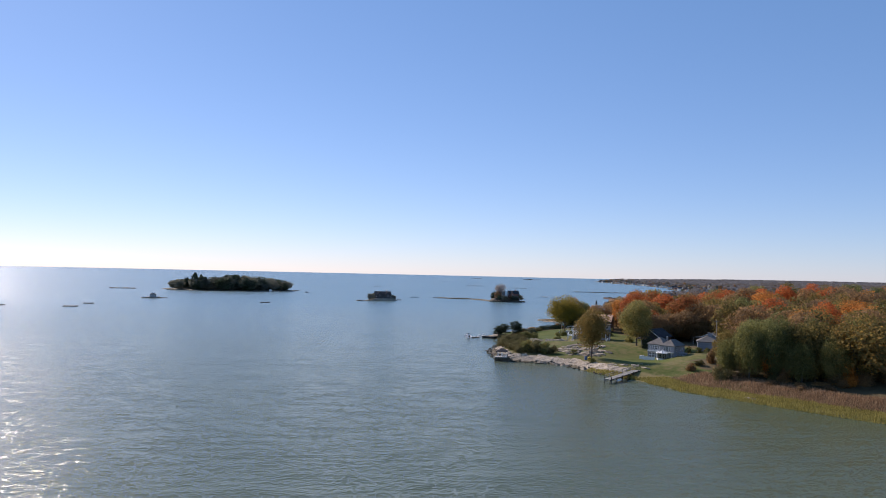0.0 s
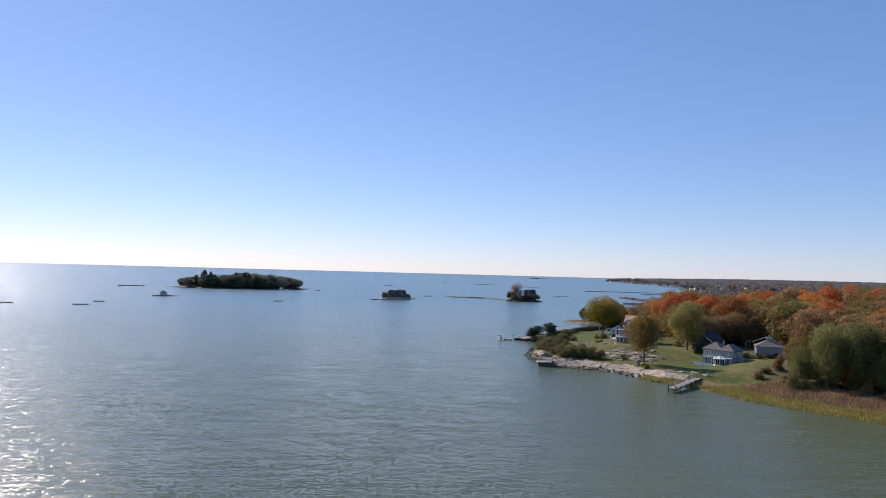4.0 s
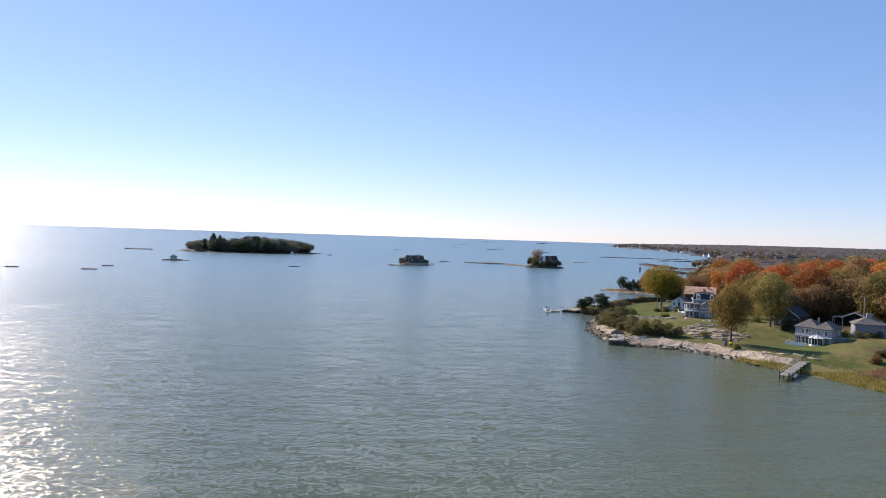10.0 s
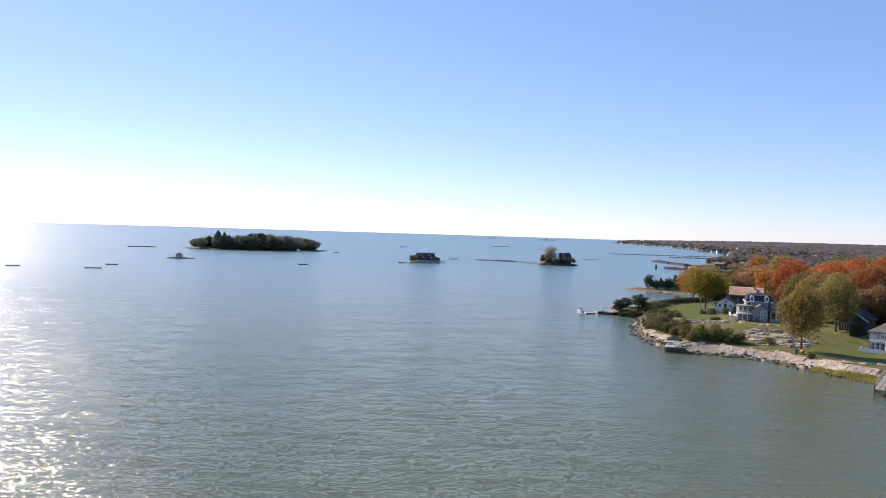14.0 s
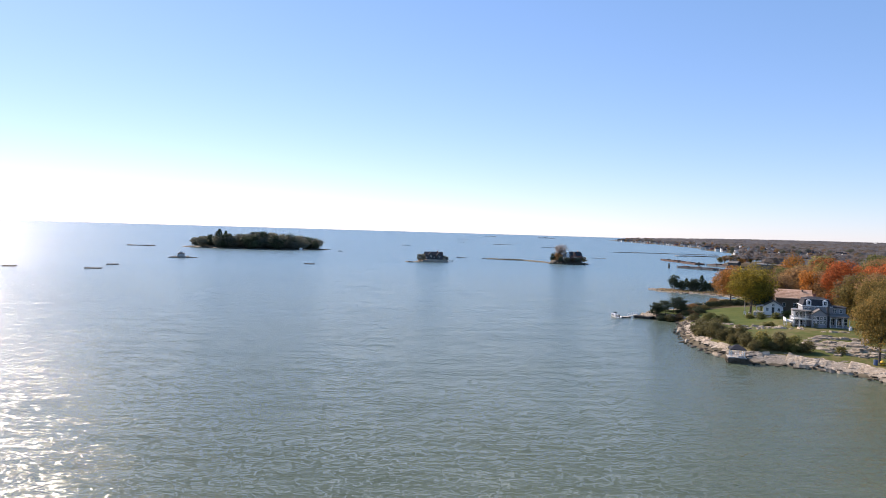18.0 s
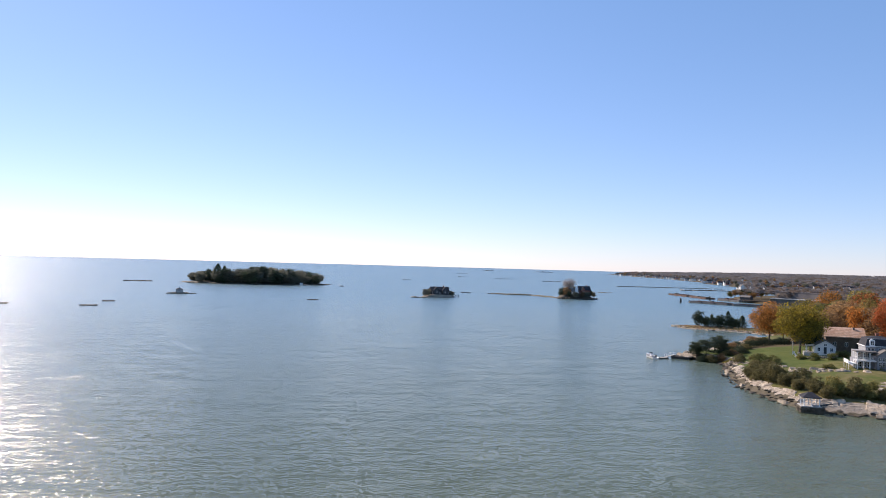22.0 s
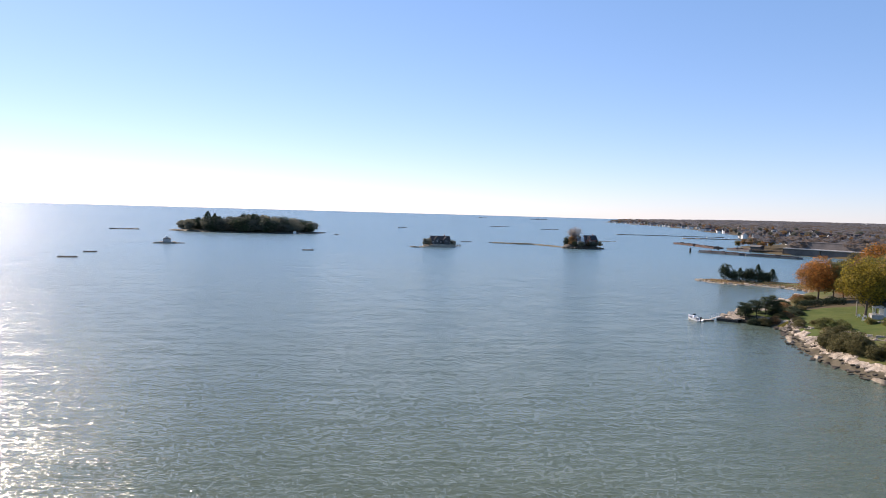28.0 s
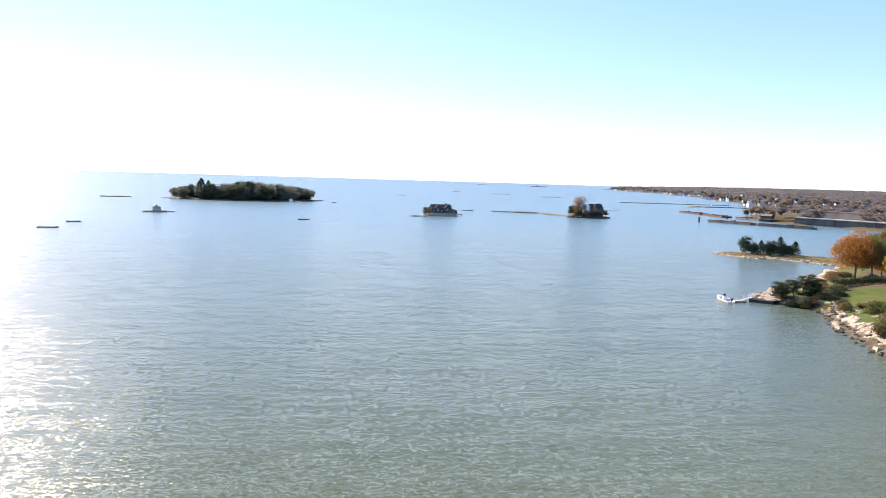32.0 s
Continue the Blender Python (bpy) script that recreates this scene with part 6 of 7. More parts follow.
def lawn_things():
    z = ground_z(92.6, 190.0)
    t = thing("mooring_buoy", pose(92.6, 190.0, z), "round yellow mooring buoy lying on the grass", "buoy")
    bm = bmesh.new()
    bmesh.ops.create_uvsphere(bm, u_segments=14, v_segments=10, radius=0.55, matrix=Matrix.Translation((0, 0, 0.52)))
    part("float_ball", bm, M["yellow_paint"], t)
    part("band", tube(bmesh.new(), [(0, 0, 0.46), (0, 0, 0.58)], [0.565, 0.565], 14), M["rubber"], t)
    part("ring", tube(bmesh.new(), [(0, 0, 1.05), (0, 0, 1.2)], [0.08, 0.05], 6), M["steel"], t)
    t = thing("barrel", pose(91.7, 190.9, ground_z(91.7, 190.9)), "dark blue float barrel on the grass", "barrel")
    part("drum", tube(bmesh.new(), [(0, 0, 0), (0, 0, 0.05), (0, 0, 1.1), (0, 0, 1.15)], [0.36, 0.4, 0.4, 0.36], 12), M["blue_paint"], t)
    part("lid", tube(bmesh.new(), [(0, 0, 1.15), (0, 0, 1.2)], [0.34, 0.32], 12), M["rubber"], t)
    for x, y, hgt in ((145, 214.8, 9.0), (131.8, 290, 8.0), (104.5, 269.5, 4.0)):
        p = thing("utility_pole", pose(x, y, ground_z(x, y)), "tall bare wooden utility pole", "pole", "utility poles")
        part("shaft", tube(bmesh.new(), [(0, 0, -0.5), (0, 0, hgt)], [0.17, 0.11], 8), M["old_wood"], p)
        if hgt > 5:
            part("cross_arm", bx(-0.9, 0.9, -0.06, 0.06, hgt - 0.7, hgt - 0.55), M["old_wood"], p)
    t = thing("propane_tank", pose(109.3, 224.6, ground_z(109.3, 224.6)), "small white tank standing by the house", "tank")
    part("drum", tube(bmesh.new(), [(0, 0, 0), (0, 0, 0.1), (0, 0, 0.9), (0, 0, 1.1)], [0.3, 0.4, 0.4, 0.2], 12), M["white_paint"], t)
    part("valve", tube(bmesh.new(), [(0, 0, 1.1), (0, 0, 1.25)], [0.12, 0.1], 8), M["steel"], t)
    for x, y, rz in ((101.5, 262.5, 20), (104.0, 265.5, 60), (107.5, 266.8, -30), (103.0, 266.5, 140)):
        c = thing("garden_chair", pose(x, y, ground_z(x, y), 0, 0, rz), "white slatted garden chair on the lawn", "chair", "garden chairs")
        part("seat", bx(-0.3, 0.3, -0.3, 0.3, 0.36, 0.42), M["white_paint"], c)
        part("backrest", slab_part([(-0.3, 0.28, 0.4), (0.3, 0.28, 0.4), (0.3, 0.5, 1.05), (-0.3, 0.5, 1.05)], 0.05), M["white_paint"], c)
        for sx in (-0.28, 0.28):
            part("armrest", bx(sx - 0.06, sx + 0.06, -0.3, 0.35, 0.6, 0.64), M["white_paint"], c)
            for sy in (-0.26, 0.26):
                part("leg", bx(sx - 0.04, sx + 0.04, sy - 0.04, sy + 0.04, 0, 0.6), M["white_paint"], c)
    w = thing("garden_wall", pose(0, 0, 0), "low pale dry-stone garden wall", "wall", "garden walls")
    for k in range(30):
        t = k / 29
        x, y = 101 + 9 * t, 258.5 - 3.0 * math.sin(t * 2.4)
        s = new("stone", rk.choice(ROCKS["granite"]))
        s.parent = w
        s.matrix_basis = Matrix.LocRotScale((x, y, ground_z(x, y) + 0.25), Euler((0, 0, rk.uniform(0, 3))), (rk.uniform(0.6, 0.9), rk.uniform(0.5, 0.7), rk.uniform(0.6, 0.9)))


lawn_things()

# ---- islands ----
def island(name, cx, cy, a, b, rz, high, label, material="dull_granite", seed=1, rings=7, n=56, skirt=1.0, cliff=0.55):
    """A rocky hump of land with an uneven outline."""
    rs = random.Random(seed)
    ph = [rs.uniform(0, 6.28) for _ in range(5)]
    bm = bmesh.new()
    rows = []
    for i in range(rings + 1):
        f = 1 - i / (rings + 0.5)
        row = []
        for k in range(n):
            t = k * 2 * math.pi / n
            w = 1 + 0.10 * math.sin(2 * t + ph[0]) + 0.07 * math.sin(3 * t + ph[1]) + 0.05 * math.sin(5 * t + ph[2]) + 0.035 * math.sin(9 * t + ph[3])
            x, y = a * f * w * math.cos(t), b * f * w * math.sin(t)
            z = -skirt if i == 0 else high * (cliff + (1 - cliff) * (1 - f * f)) * (0.55 if i == 1 else 1) + high * 0.16 * noise.noise(Vector((x * 0.12, y * 0.12, seed)))
            row.append(bm.verts.new((x, y, z)))
        rows.append(row)
    for q, s in zip(rows, rows[1:]):
        for k in range(n):
            bm.faces.new((q[k], q[(k + 1) % n], s[(k + 1) % n], s[k]))
    bm.faces.new(rows[-1])
    me = bpy.data.meshes.new(name)
    bm.to_mesh(me)
    bm.free()
    me.materials.append(M[material])
    ob = new(name, me)
    ob.matrix_basis = pose(cx, cy, 0, 0, 0, rz)
    return tagged(ob, label, "island", "islands")


M["island_soil"] = surface("island_soil", (0.045, 0.042, 0.03), (0.09, 0.08, 0.055), 0.1, 1.5, 0.9, 0.5, 0.1)
M["sand_bar"] = surface("sand_bar", (0.09, 0.08, 0.05), (0.22, 0.18, 0.12), 0.08, 0.9, 0.9, 0.5, 0.1)
ir = random.Random(12)


def island_house(x, y, z, rz, w, d, eave, ridge, wall, roof, label, wings=1, tower=0.0):
    h = thing("house", pose(x, y, z, 0, 0, rz), label, "house", "island houses")
    part("wall", gable_wall(bmesh.new(), 0, w, 0, d, -2, eave, ridge), M[wall], h)
    part("roof", gable(bmesh.new(), 0, w, 0, d, eave + 0.05, ridge + 0.1, 0.5), M[roof], h)
    for k in range(wings):
        x0 = w * (0.12 + 0.5 * k)
        part("gable_wing", gable_wall(bmesh.new(), x0, x0 + w * 0.3, -1.8, d / 2, -2, eave, ridge * 0.95, False), M[wall], h)
        part("wing_roof", gable(bmesh.new(), x0, x0 + w * 0.3, -1.8, d / 2, eave + 0.05, ridge * 0.95 + 0.1, 0.3, False), M[roof], h)
        window(h, x0 + w * 0.15, -1.8, eave * 0.5, 1.1, 1.5)
    for k in range(max(2, int(w / 3))):
        window(h, 1.0 + k * (w - 2) / max(1, int(w / 3) - 1), 0, 0.8, 0.9, 1.3)
    part("chimney", bx(w * 0.72, w * 0.72 + 0.8, d * 0.5, d * 0.5 + 0.8, eave, ridge + 1.4), M["brick"], h, "brick chimney")
    if tower:
        part("tower", bx(w * 0.45, w * 0.45 + 2.4, -1.2, 1.2, -2, tower * 0.66), M["white_paint"], h)
        bm = bmesh.new()
        bmesh.ops.create_cone(bm, cap_ends=True, segments=4, radius1=1.9, radius2=0.05, depth=tower * 0.42, matrix=Matrix.Translation((w * 0.45 + 1.2, 0, tower * 0.86)) @ Matrix.Rotation(0.785, 4, "Z"))
        part("steeple", bm, M["white_paint"], h, "white pointed steeple")
    return h


def big_island():
    island("wooded_island", -162, 905, 78, 44, 8, 3.0, "large wooded island with a dark rocky shore", "island_soil", 3, cliff=0.4)
    rows = [("weedy_rock", -86, 925, 0.0, 20, 5, 1.8, 0.5), ("weedy_rock", -236, 882, 0, 16, 5, 1.6, 0.1)]
    for k in range(44):
        a = -math.pi + k * math.pi / 44 + ir.uniform(-0.04, 0.04)
        rows.append(("weedy_rock", -162 + 79 * math.cos(a), 905 + 45 * math.sin(a) + 9 * math.cos(a), 0.2, ir.uniform(5, 10), ir.uniform(3, 5), ir.uniform(1.4, 2.6), a + 1.57))
    stones("shore_stones", "dark rocks round the wooded island", rows, "rocks", kind="stuff")
    placed = 0
    for k in range(900):
        x = ir.uniform(-73, 71)
        y = 40 * math.sqrt(1 - (x / 77) ** 2) * (ir.random() ** 0.8 * 1.5 - 1)
        h = 11.5 + 4.5 * math.exp(-((x - 15) / 42) ** 2) + ir.uniform(-5.0, 4.5)
        if abs(x + 3) > 60:
            h *= 0.8
        tree(ir.choice(("grove", "grove", "grove", "grove", "dark")), -162 + x, 905 + y + x * 0.12, h, h * ir.uniform(0.5, 0.74), False, ir.randrange(3), z=2.4, group="island trees", low=-0.3)
        placed += 1
        if placed == 105:
            break
    for x, y, h, r in ((-201, 880, 18.5, 9.5), (-195, 886, 16.5, 7.5), (-153, 878, 17.0, 6.0)):
        conifer(x, y, h, r, ir.randrange(3), z=3.0, group="island conifers", label="tall dark conifer above the island trees")
    h = thing("boathouse", scaled(-109, 872, 0.9, radians(10), 0.48, 0.48, 0.45), "white boathouse with a pitched roof at the shore", "boathouse")
    part("wall", gable_wall(bmesh.new(), 0, 7, 0, 6, -2, 2.8, 4.4, False), M["white_paint"], h)
    part("roof", gable(bmesh.new(), 0, 7, 0, 6, 2.85, 4.5, 0.4, False), M["white_paint"], h)
    part("ramp", slab_part([(7, -1, 0.6), (16, -7, -1.2), (17.5, -5, -1.2), (8.5, 1, 0.6)], 0.3), M["concrete"], h, "pale sloping boat ramp")
    part("landing", bx(13, 25, -9, -5, -2, -0.5), M["old_wood"], h)


def stones(name, label, rows, category="rock", group="", kind=""):
    """Many stones as one piece; rows of (kind, x, y, z, sx, sy, sz, rz)."""
    bm = bmesh.new()
    x0, y0 = rows[0][1], rows[0][2]
    for kind_, x, y, z, sx, sy, sz, rz in rows:
        k = len(bm.verts)
        bm.from_mesh(ir.choice(ROCKS[kind_]))
        bm.verts.ensure_lookup_table()
        m = Matrix.LocRotScale((x - x0, y - y0, z), Euler((ir.uniform(-0.05, 0.05), ir.uniform(-0.05, 0.05), rz)), (sx, sy, sz))
        for v in bm.verts[k:]:
            v.co = m @ v.co
    me = bpy.data.meshes.new(name)
    bm.to_mesh(me)
    bm.free()
    me.materials.append(M[rows[0][0]])
    ob = new(name, me)
    ob.location = (x0, y0, 0)
    return tagged(ob, label, category, group, kind)


def low_reef(x, y, ln, w, h, rz, kind="weedy_rock", n=5, spread=0.3):
    d = Vector((math.cos(rz), math.sin(rz)))
    rows = []
    for k in range(n):
        t = (k + 0.5) / n - 0.5
        px, py = x + d.x * ln * t + ir.uniform(-1, 1) * w * spread, y + d.y * ln * t + ir.uniform(-1, 1) * w * spread
        rows.append((kind, px, py, 0.05 * h, ln / n * ir.uniform(1.0, 1.7), w * ir.uniform(0.6, 1.1), h * ir.uniform(0.9, 1.9), rz + ir.uniform(-0.2, 0.2)))
    stones("reef", "dark low reef awash in the sea" if kind == "weedy_rock" else "pale low reef standing above the water", rows, "reef", "reefs")


def house_rock():
    island("rocky_islet", -170.5, 620, 8.5, 3.6, 24, 1.3, "low bare rock with a small house", "dull_granite", 21, skirt=0.8, cliff=0.6)
    low_reef(-170.5, 620, 17, 6, 2.2, 0.45, "dull_granite", 8), low_reef(-161, 624, 5, 3, 1.0, 0.4)
    h = thing("house", scaled(-172.6, 618.6, 1.5, radians(12), 0.74, 0.7, 0.85), "small grey house on a bare rock with a flagpole", "house", "island houses")
    part("wall", bx(0, 7, 0, 4.5, -1, 2.2), M["concrete"], h)
    part("roof", hip(bmesh.new(), 0, 7, 0, 4.5, 2.3, 3.3, 0.3), M["roof_grey"], h)
    part("cupola", hip(bx(2.6, 3.8, 1.6, 2.8, 2.8, 3.8), 2.6, 3.8, 1.6, 2.8, 3.85, 4.6, 0.15), M["white_paint"], h)
    part("flagpole", tube(bmesh.new(), [(5.5, 2, 2.6), (5.5, 2, 6.6)], [0.08, 0.05], 5), M["white_paint"], h)
    for x in (1.2, 3.4, 5.6):
        window(h, x, 0, 0.8, 0.9, 1.2)


def villa_islet():
    island("rocky_islet", 30.5, 663, 14, 8.5, 10, 2.4, "small rocky islet with a villa", "dull_granite", 8, skirt=1.2, cliff=0.7)
    low_reef(13.5, 649, 14, 6, 1.8, 0.35, "dull_granite", 5)
    low_reef(9.5, 644, 5, 3, 1.6, 0.3, "weedy_rock", 3)
    island_house(24, 660, 2.3, 8, 15, 8, 3.6, 6.2, "siding_dark", "roof_dark", "grey gabled villa covering a small islet", 2)
    for x, y, h, r in ((18.5, 659, 6.5, 2.8), (21.5, 657, 5.6, 2.4), (23, 664, 6.8, 3.0), (40.5, 666, 5.0, 2.2), (42.5, 664, 4.2, 1.8)):
        tree("grove", x, y, h, r, False, 1, z=1.4, group="island trees", low=-0.2)
    d = thing("dock", pose(42.5, 668, 0, 0, 0, 15), "short dark wooden landing at the islet", "dock")
    part("deck", bx(0, 6, -1, 1, 0.9, 1.1), M["dark_wood"], d)
    for x in (0.5, 3, 5.6):
        for y in (-0.9, 0.9):
            part("pile", tube(bmesh.new(), [(x, y, -1.5), (x, y, 1.9)], [0.15, 0.15], 6), M["dark_wood"], d)


def steeple_islet():
    island("rocky_islet", 156, 692, 16.5, 12, 8, 4.2, "steep wooded islet with houses and a white steeple", "weedy_rock", 14, skirt=1.5, cliff=0.6)
    stones("shore_stones", "dark rocks round the steep islet",
           [("weedy_rock", 156 + 17 * math.cos(a), 692 + 12.5 * math.sin(a), 0.5, ir.uniform(3, 5.5), ir.uniform(2, 3.4), ir.uniform(2, 3.6), a + 1.5) for a in np.arange(-3.0, 0.3, 0.24)], "rocks", kind="stuff")
    low_reef(172, 689, 7, 4, 1.8, 0.3, "weedy_rock", 3)
    island_house(159, 688, 4.0, 5, 10, 7, 4.2, 7.2, "brick", "roof_dark", "red-brown gabled house on the wooded islet", 1)
    island_house(151.5, 687, 3.8, -10, 6, 6, 3.0, 5.4, "white_paint", "roof_grey", "white house with a pointed steeple on the islet", 0, 8.0)
    for x, y, h, r in ((138.5, 680, 7.5, 3.6), (142, 676, 7.5, 3.4), (145, 684, 9.5, 4.2), (151, 685, 8.5, 3.8), (158, 684, 7.5, 3.2), (150, 671, 4.2, 2.6), (155, 670.5, 4.0, 2.6), (160.5, 673, 4.4, 2.4), (164, 678, 5.4, 2.2), (143, 671.5, 4.4, 2.4), (147, 668.5, 4.6, 2.8), (157.5, 669.5, 4.4, 2.6), (166, 675, 4.6, 2.4)):
        tree(ir.choice(("grove", "grove", "brown", "dark")), x + 5, y + 12, h * 1.1, r * 1.15, False, ir.randrange(3), z=2.6, group="island trees", low=-0.25)
    tree("bare", 150.5, 693, 15.0, 7.0, True, 2, z=3.2, label="bare spreading tree with few leaves on the islet", open_=0.6, low=0.3)
    # the low bar that runs out from it
    for x, y, a, b, rz, hgt, s in ((135, 720, 24, 3.5, 112, 1.1, 4), (115, 746, 19, 3.8, 165, 1.3, 5), (98, 755, 12, 3.2, 150, 1.0, 6)):
        island("sand_bar", x, y, a, b, rz, hgt, "low grassy sand bar beside the islet", "sand_bar", s, 4, 40, 0.5, 0.5)
    low_reef(110, 749, 26, 4, 1.6, 2.6, "dull_granite", 6)
    low_reef(91, 759, 10, 3, 1.0, 2.5, "weedy_rock", 3)
    low_reef(240, 868, 22, 3, 1.0, 0.2, "dull_granite", 4)


stones("shore_rubble", "dark weed-covered rubble along the waterline", WEED, "rocks", kind="stuff")
big_island(), house_rock(), villa_islet(), steeple_islet()


def raft(x, y, ln, rz):
    t = thing("raft", pose(x, y, 0, 0, 0, rz), "long dark timber work raft at anchor", "raft", "moored rafts")
    part("deck", box(bmesh.new(), -ln / 2, ln / 2, -1.4, 1.4, -0.2, 0.5, 0.05), M["dark_wood"], t)
    for sx in (-1, 1):
        part("float_log", tube(bmesh.new(), [(-ln / 2 - 0.4, sx * 1.3, 0.1), (ln / 2 + 0.4, sx * 1.3, 0.1)], [0.4, 0.4], 7), M["dark_wood"], t)
        part("end_post", bx(sx * ln * 0.46 - 0.12, sx * ln * 0.46 + 0.12, -0.12, 0.12, 0.5, 0.75), M["dark_wood"], t)


for x, y, ln, rz in ((-176, 468, 8, 8), (-181, 510, 6, 12), (-66, 573.7, 6.5, 12), (-222.5, 470, 6, 15), (66, 768, 9, 20)):
    raft(x, y, ln, rz)
for x, y, ln in ((-288, 884, 30), (24.5, 1266, 15), (245, 2381, 40), (170, 1746, 13), (245, 1582, 42), (312, 1427, 36), (-63, 868, 5), (-282, 894, 11)):
    low_reef(x, y, ln, 4.5, 1.7, 0.1, "weedy_rock", 4)
low_reef(560, 3900, 60, 14, 9, 0.1, "weedy_rock", 4), low_reef(850, 3800, 90, 14, 10, 0.1, "weedy_rock", 6)

# ---- barges, wharf and the far town ----
def barge(x0, y0, x1, y1, w, h, mat_, label, load=0):
    ln, rz = math.hypot(x1 - x0, y1 - y0), math.degrees(math.atan2(y1 - y0, x1 - x0))
    b = thing("barge", pose(x0, y0, 0, 0, 0, rz), label, "barge", "barges at the wharf")
    part("hull", prism(bmesh.new(), [(0, w * 0.2), (2, 0), (ln - 2, 0), (ln, w * 0.2), (ln, w * 0.8), (ln - 2, w), (2, w), (0, w * 0.8)], -0.6, h), M[mat_], b)
    part("coaming", box(box(box(bx(2, ln - 2, 0.3, 0.6, h, h + 0.35), 2, ln - 2, w - 0.6, w - 0.3, h, h + 0.35), 2, 2.3, 0.6, w - 0.6, h, h + 0.35), ln - 2.3, ln - 2, 0.6, w - 0.6, h, h + 0.35), M["rust"], b)
    n = int(ln / 12)
    for k in range(n + 1):
        x = 1 + k * (ln - 2) / n
        part("fender", tube(bmesh.new(), [(x, -0.12, -0.3), (x, -0.12, h + 0.2)], [0.18, 0.18], 6), M["rubber"], b)
        part("bollard", tube(bmesh.new(), [(x, 0.9, h), (x, 0.9, h + 0.8)], [0.22, 0.28], 7), M["dark_wood"], b)
    for k in range(load):
        x = ln * (0.12 + 0.76 * (k + 0.5) / load) + ir.uniform(-2, 2)
        part("deck_gear", box(bmesh.new(), x, x + ir.uniform(1.5, 5), w * 0.3, w * 0.7, h, h + ir.uniform(0.5, 1.3), 0.15), M[ir.choice(("steel", "dark_wood", "rust"))], b)
    return b


barge(250, 668, 269, 632, 8, 1.5, "steel", "long dark steel barge moored at the wharf", 3)
barge(270, 630, 294.5, 595, 8, 1.5, "steel", "dark steel barge moored end to end with another", 1)
barge(306.5, 730, 314, 699, 8, 1.7, "steel", "grey barge beside the wharf", 4)
barge(310.5, 857, 308, 800, 10, 1.2, "rust", "low rust-brown barge lying off the wharf", 4)
barge(307.5, 797, 304.5, 748, 10, 1.2, "rust", "low rust-brown barge with dark machinery", 3)


def wharf():
    w = thing("wharf", pose(314.5, 697, 0, 0, 0, -65), "long brown timber wharf on piles", "wharf")
    part("deck", bx(0, 64, 0, 9, 2.0, 2.6), M["brown_wood"], w)
    for k in range(22):
        x = 0.8 + k * 3.0
        part("pile", tube(bmesh.new(), [(x, 0.1, -2), (x, 0.1, 3.2 if k % 3 == 0 else 2.2)], [0.25, 0.22], 6), M["dark_wood"], w)
    part("kerb", bx(0, 64, 0.0, 0.4, 2.6, 2.95), M["dark_wood"], w)
    s = thing("work_shed", pose(316, 704, 1.4, 0, 0, -60), "dark industrial shed on the wharf", "shed")
    part("wall", gable_wall(bmesh.new(), 0, 10, 0, 6, -1, 3.4, 4.8), M["siding_dark"], s)
    part("roof", gable(bmesh.new(), 0, 10, 0, 6, 3.45, 4.9, 0.3), M["roof_grey"], s)


M["gravel_bank"] = surface("gravel_bank", (0.10, 0.088, 0.082), (0.17, 0.15, 0.14), 0.15, 1.5, 0.9, 0.6, 0.1)


def embankment():
    e = thing("embankment", pose(0, 0, 0), "long brown gravel embankment with a pale roadway", "embankment", kind="structure")
    line = [(322, 662), (338, 636), (352, 608), (366, 580), (415, 520), (490, 445)]
    off = [(12, 8), (12, 8), (12, 8), (12, 9), (11, 9), (11, 9)]
    for name, z0, z1, s0, s1, mat_ in (("bank", -1, 10.5, 0.6, 1.6, "gravel_bank"), ("lower_bank", -1, 5.38, 0.08, 0.62, "gravel_bank"), ("roadway", 5.4, 6.1, 0.0, 0.75, "concrete"), ("crest", 10.4, 11.6, 0.62, 1.5, "gravel_bank")):
        bm = bmesh.new()
        rows = []
        for (x, y), (ox, oy) in zip(line, off):
            lean = 0.25 if name == "bank" else 0
            rows.append([bm.verts.new(p) for p in ((x + ox * (s0 - lean), y + oy * (s0 - lean), z0), (x + ox * s1, y + oy * s1, z0), (x + ox * s1, y + oy * s1, z1), (x + ox * s0, y + oy * s0, z1))])
        for q, s in zip(rows, rows[1:]):
            for k in range(4):
                bm.faces.new((q[k], q[(k + 1) % 4], s[(k + 1) % 4], s[k]))
        bm.faces.new(rows[0][::-1]), bm.faces.new(rows[-1])
        bmesh.ops.recalc_face_normals(bm, faces=bm.faces)
        part(name, bm, M[mat_], e)
    for (x0, y0), (x1, y1) in zip(line, line[1:]):
        n = max(1, int(math.hypot(x1 - x0, y1 - y0) / 22))
        for k in range(n):
            t = k / n
            x, y = x0 + (x1 - x0) * t + 0.3, y0 + (y1 - y0) * t + 0.3
            part("trestle_post", bx(x - 0.3, x + 0.3, y - 0.3, y + 0.3, -1, 5.4), M["dark_wood"], e)


def dolphin(x, y, h):
    d = thing("mooring_piles", pose(x, y, 0), "cluster of dark timber mooring piles", "piling", "mooring piles")
    for k in range(5):
        a = k * 1.257
        part("pile", tube(bmesh.new(), [(0.75 * math.cos(a), 0.75 * math.sin(a), -3), (0.35 * math.cos(a), 0.35 * math.sin(a), h)], [0.32, 0.28], 6), M["dark_wood"], d)
    part("lashing", tube(bmesh.new(), [(0, 0, h - 1.0), (0, 0, h - 0.6)], [0.78, 0.74], 8), M["steel"], d)


wharf(), embankment()
for x, y, h in ((242.5, 666, 3.9), (298, 727, 3.8)):
    dolphin(x, y, h)


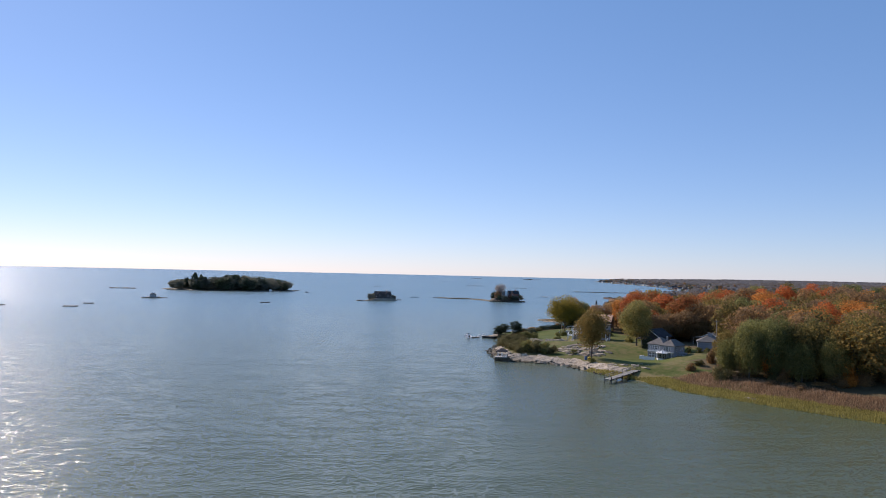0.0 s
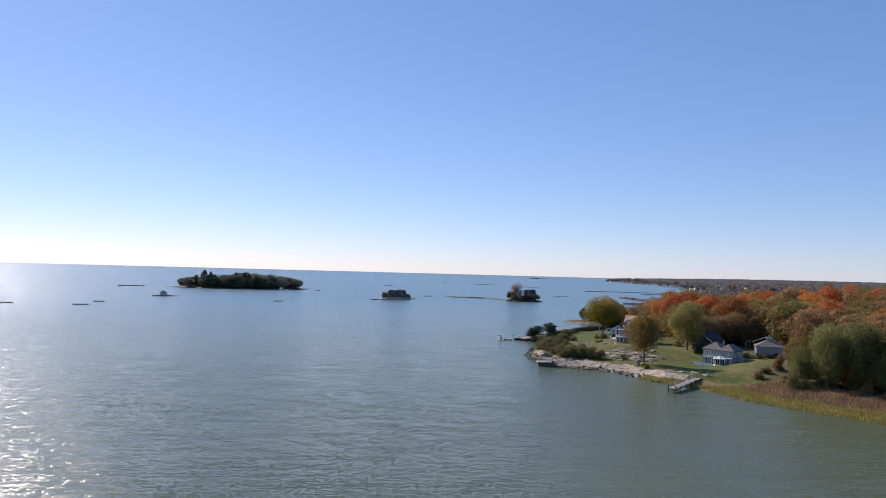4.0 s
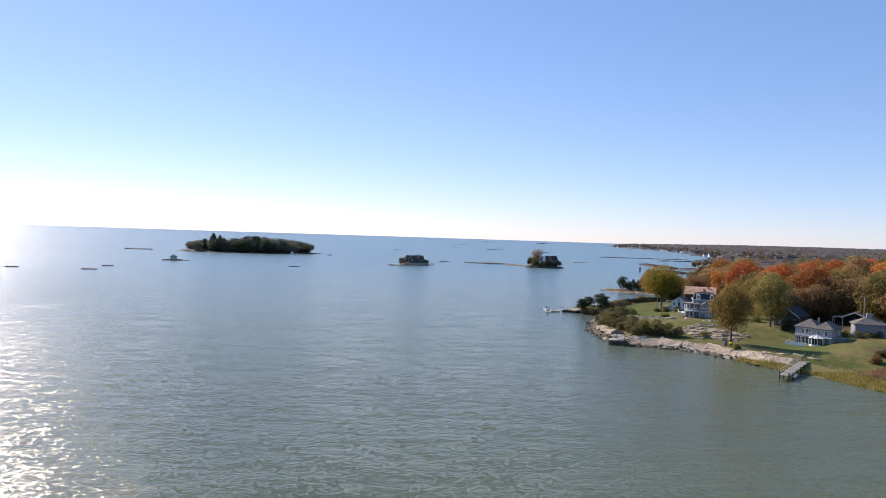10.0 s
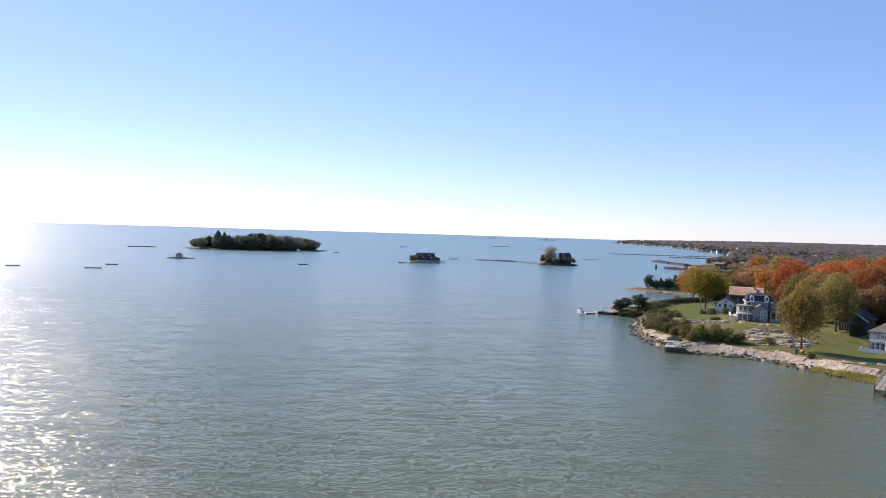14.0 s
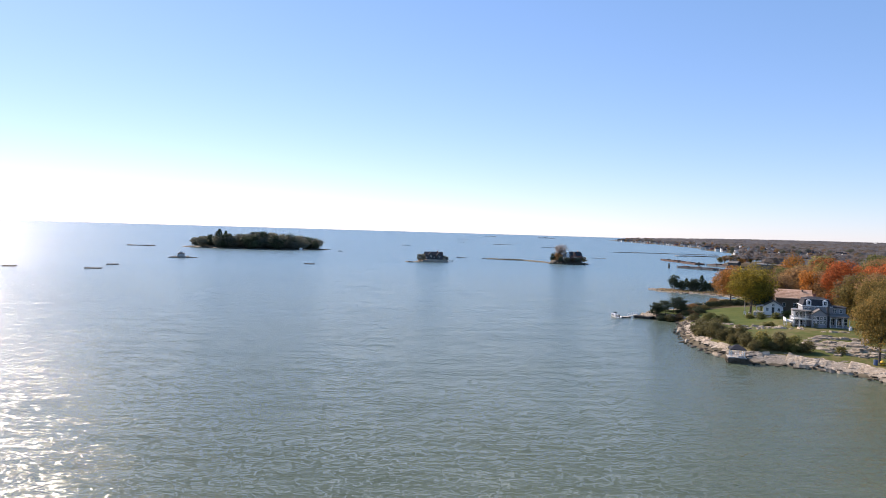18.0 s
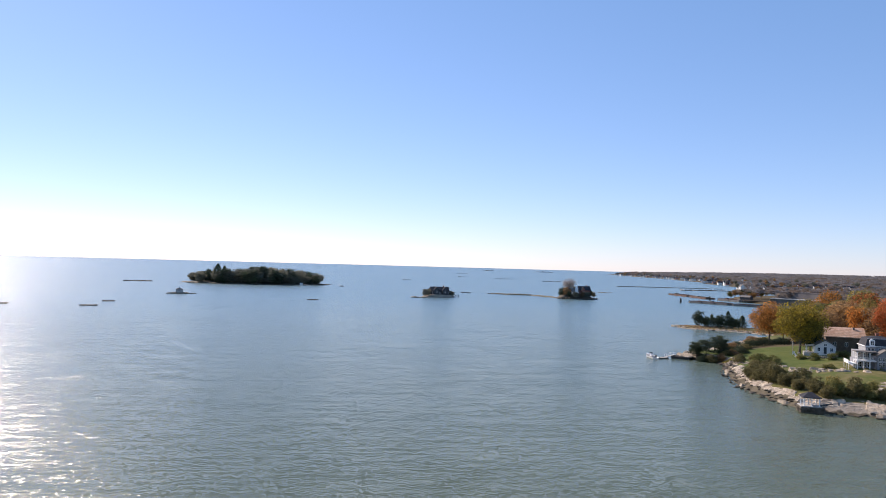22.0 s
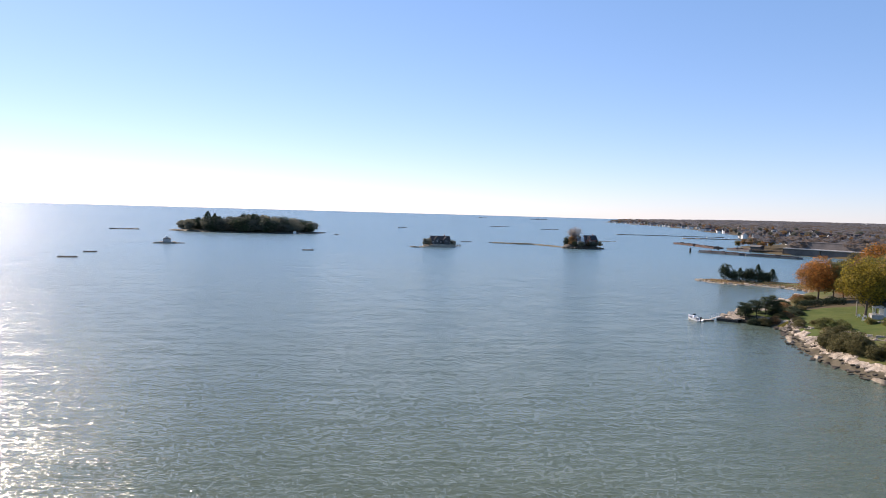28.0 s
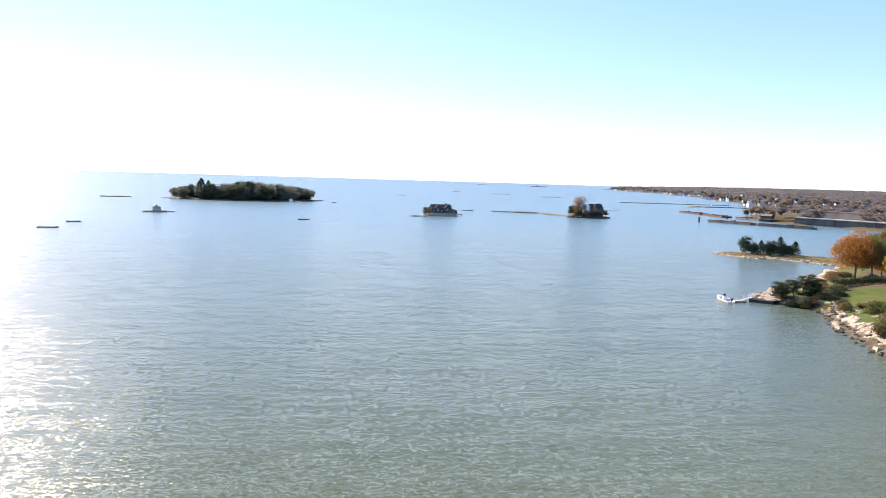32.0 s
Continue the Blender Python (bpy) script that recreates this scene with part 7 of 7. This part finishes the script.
def breakwater(name, pts, w, h, label):
    rows = []
    for (x0, y0), (x1, y1) in zip(pts, pts[1:]):
        n = max(3, int(math.hypot(x1 - x0, y1 - y0) / (w * 1.8)))
        for k in range(n):
            t = (k + 0.5) / n
            rows.append(("weedy_rock", x0 + (x1 - x0) * t, y0 + (y1 - y0) * t, 0.2, w * 2.6, w * ir.uniform(0.8, 1.2), h * ir.uniform(1.2, 2.0), math.atan2(y1 - y0, x1 - x0)))
    stones(name, label, rows, "breakwater", kind="stuff")


breakwater("breakwater", [(361, 1182), (430, 1176), (530, 1168)], 5, 1.2, "long low breakwater of dark stones")
breakwater("breakwater", [(417, 1048), (440, 1062), (466, 1058), (512, 1045)], 6, 1.6, "low harbour mole of dark stones")
low_reef(424, 1052, 30, 8, 2.2, 0.4, "dull_granite", 5)
for x, y in ((330, 745), (345, 752), (352, 765), (366, 778), (338, 720), (356, 742), (372, 760), (385, 772), (330, 700), (346, 712), (400, 800), (330, 735), (410, 830)):
    tree(ir.choice(("green", "olive", "dark", "brown")), x + 18, y + 40, ir.uniform(6, 10), ir.uniform(3.0, 4.5), False, ir.randrange(3), group="harbour trees", low=0.1)

# houses of the far town
TOWN = []


def town_house(x, y, s, rz, wall, roof, z):
    for w, r, ob in TOWN:
        if (w, r) == (wall, roof):
            return repeat(ob, scaled(x, y, z, rz, s, s, s))
    h = thing("house", scaled(x, y, z, rz, s, s, s), {"town_white": "white gabled house in the far town", "siding_grey": "grey gabled house in the far town", "brick": "red brick house in the far town", "siding_blue": "pale blue-grey house in the far town"}[wall], "house", "houses of the far town")
    part("wall", gable_wall(bmesh.new(), -5, 5, -3.5, 3.5, -2, 5, 8), M[wall], h)
    part("roof", gable(bmesh.new(), -5, 5, -3.5, 3.5, 5.05, 8.1, 0.5), M[roof], h)
    part("porch", box(bx(-4.5, 4.5, -5.2, -3.5, -2, 0.4), -4.6, 4.6, -5.3, -3.5, 2.5, 2.7), M["town_white"], h)
    part("chimney", bx(2, 2.9, -0.5, 0.4, 6.5, 9.3), M["brick"], h)
    TOWN.append((wall, roof, h))
    return h


FAR_SHORE = [p for p in SHORE if p[1] > 780 and p[0] < 1500]
tr = random.Random(77)
for (x0, y0), (x1, y1) in zip(FAR_SHORE, FAR_SHORE[1:]):
    ln = math.hypot(x1 - x0, y1 - y0)
    nx, ny = (y1 - y0) / ln, -(x1 - x0) / ln
    for k in range(max(4, int(min(ln, 420) / 9))):
        t, back = tr.random(), 6 + 170 * tr.random() ** 1.7
        x, y = x0 + (x1 - x0) * t + nx * back, y0 + (y1 - y0) * t + ny * back
        if shore_distance([x], [y])[0] < 5:
            continue
        town_house(x, y, tr.uniform(0.65, 0.95), tr.uniform(-0.6, 0.4) + (1.57 if tr.random() < 0.4 else 0), tr.choice(("town_white", "town_white", "town_white", "town_white", "siding_grey", "siding_blue", "brick")), tr.choice(("roof_grey", "roof_dark")), ground_z(x, y))
        if tr.random() < 0.9:
            a, b = x + tr.uniform(-14, 14), y + tr.uniform(-10, 14)
            if shore_distance([a], [b])[0] > 4:
                tree(tr.choice(("bare", "bare", "grove", "brown")), a, b, tr.uniform(8, 13), tr.uniform(4, 6), False, tr.randrange(3), group="trees of the far town", low=0.1)


def sail_boat(x, y, rz, s):
    m = scaled(x, y, 0, rz, s, s, s)
    if "boat" in PROTO:
        return repeat(PROTO["boat"], m)
    b = thing("sailing_boat", m, "white moored sailing boat with a bare mast", "boat", "boats in the harbour")
    bm = bmesh.new()
    prism(bm, [(-4, -1.1), (2, -1.2), (5, 0), (2, 1.2), (-4, 1.1)], -0.3, 1.0)
    part("hull", bm, M["hull_white"], b)
    part("cabin", box(bmesh.new(), -2, 1.6, -0.7, 0.7, 1.0, 1.6, 0.15), M["hull_white"], b)
    part("mast", tube(bmesh.new(), [(0.6, 0, 1), (0.6, 0, 10)], [0.1, 0.07], 5), M["white_paint"], b)
    part("boom", tube(bmesh.new(), [(0.6, 0, 2.3), (-3.2, 0, 2.4)], [0.12, 0.1], 5), M["blue_paint"], b)
    PROTO["boat"] = b
    return b


for k in range(5):
    sail_boat(tr.uniform(455, 508), tr.uniform(1062, 1140), tr.uniform(0, 3), tr.uniform(0.34, 0.42))
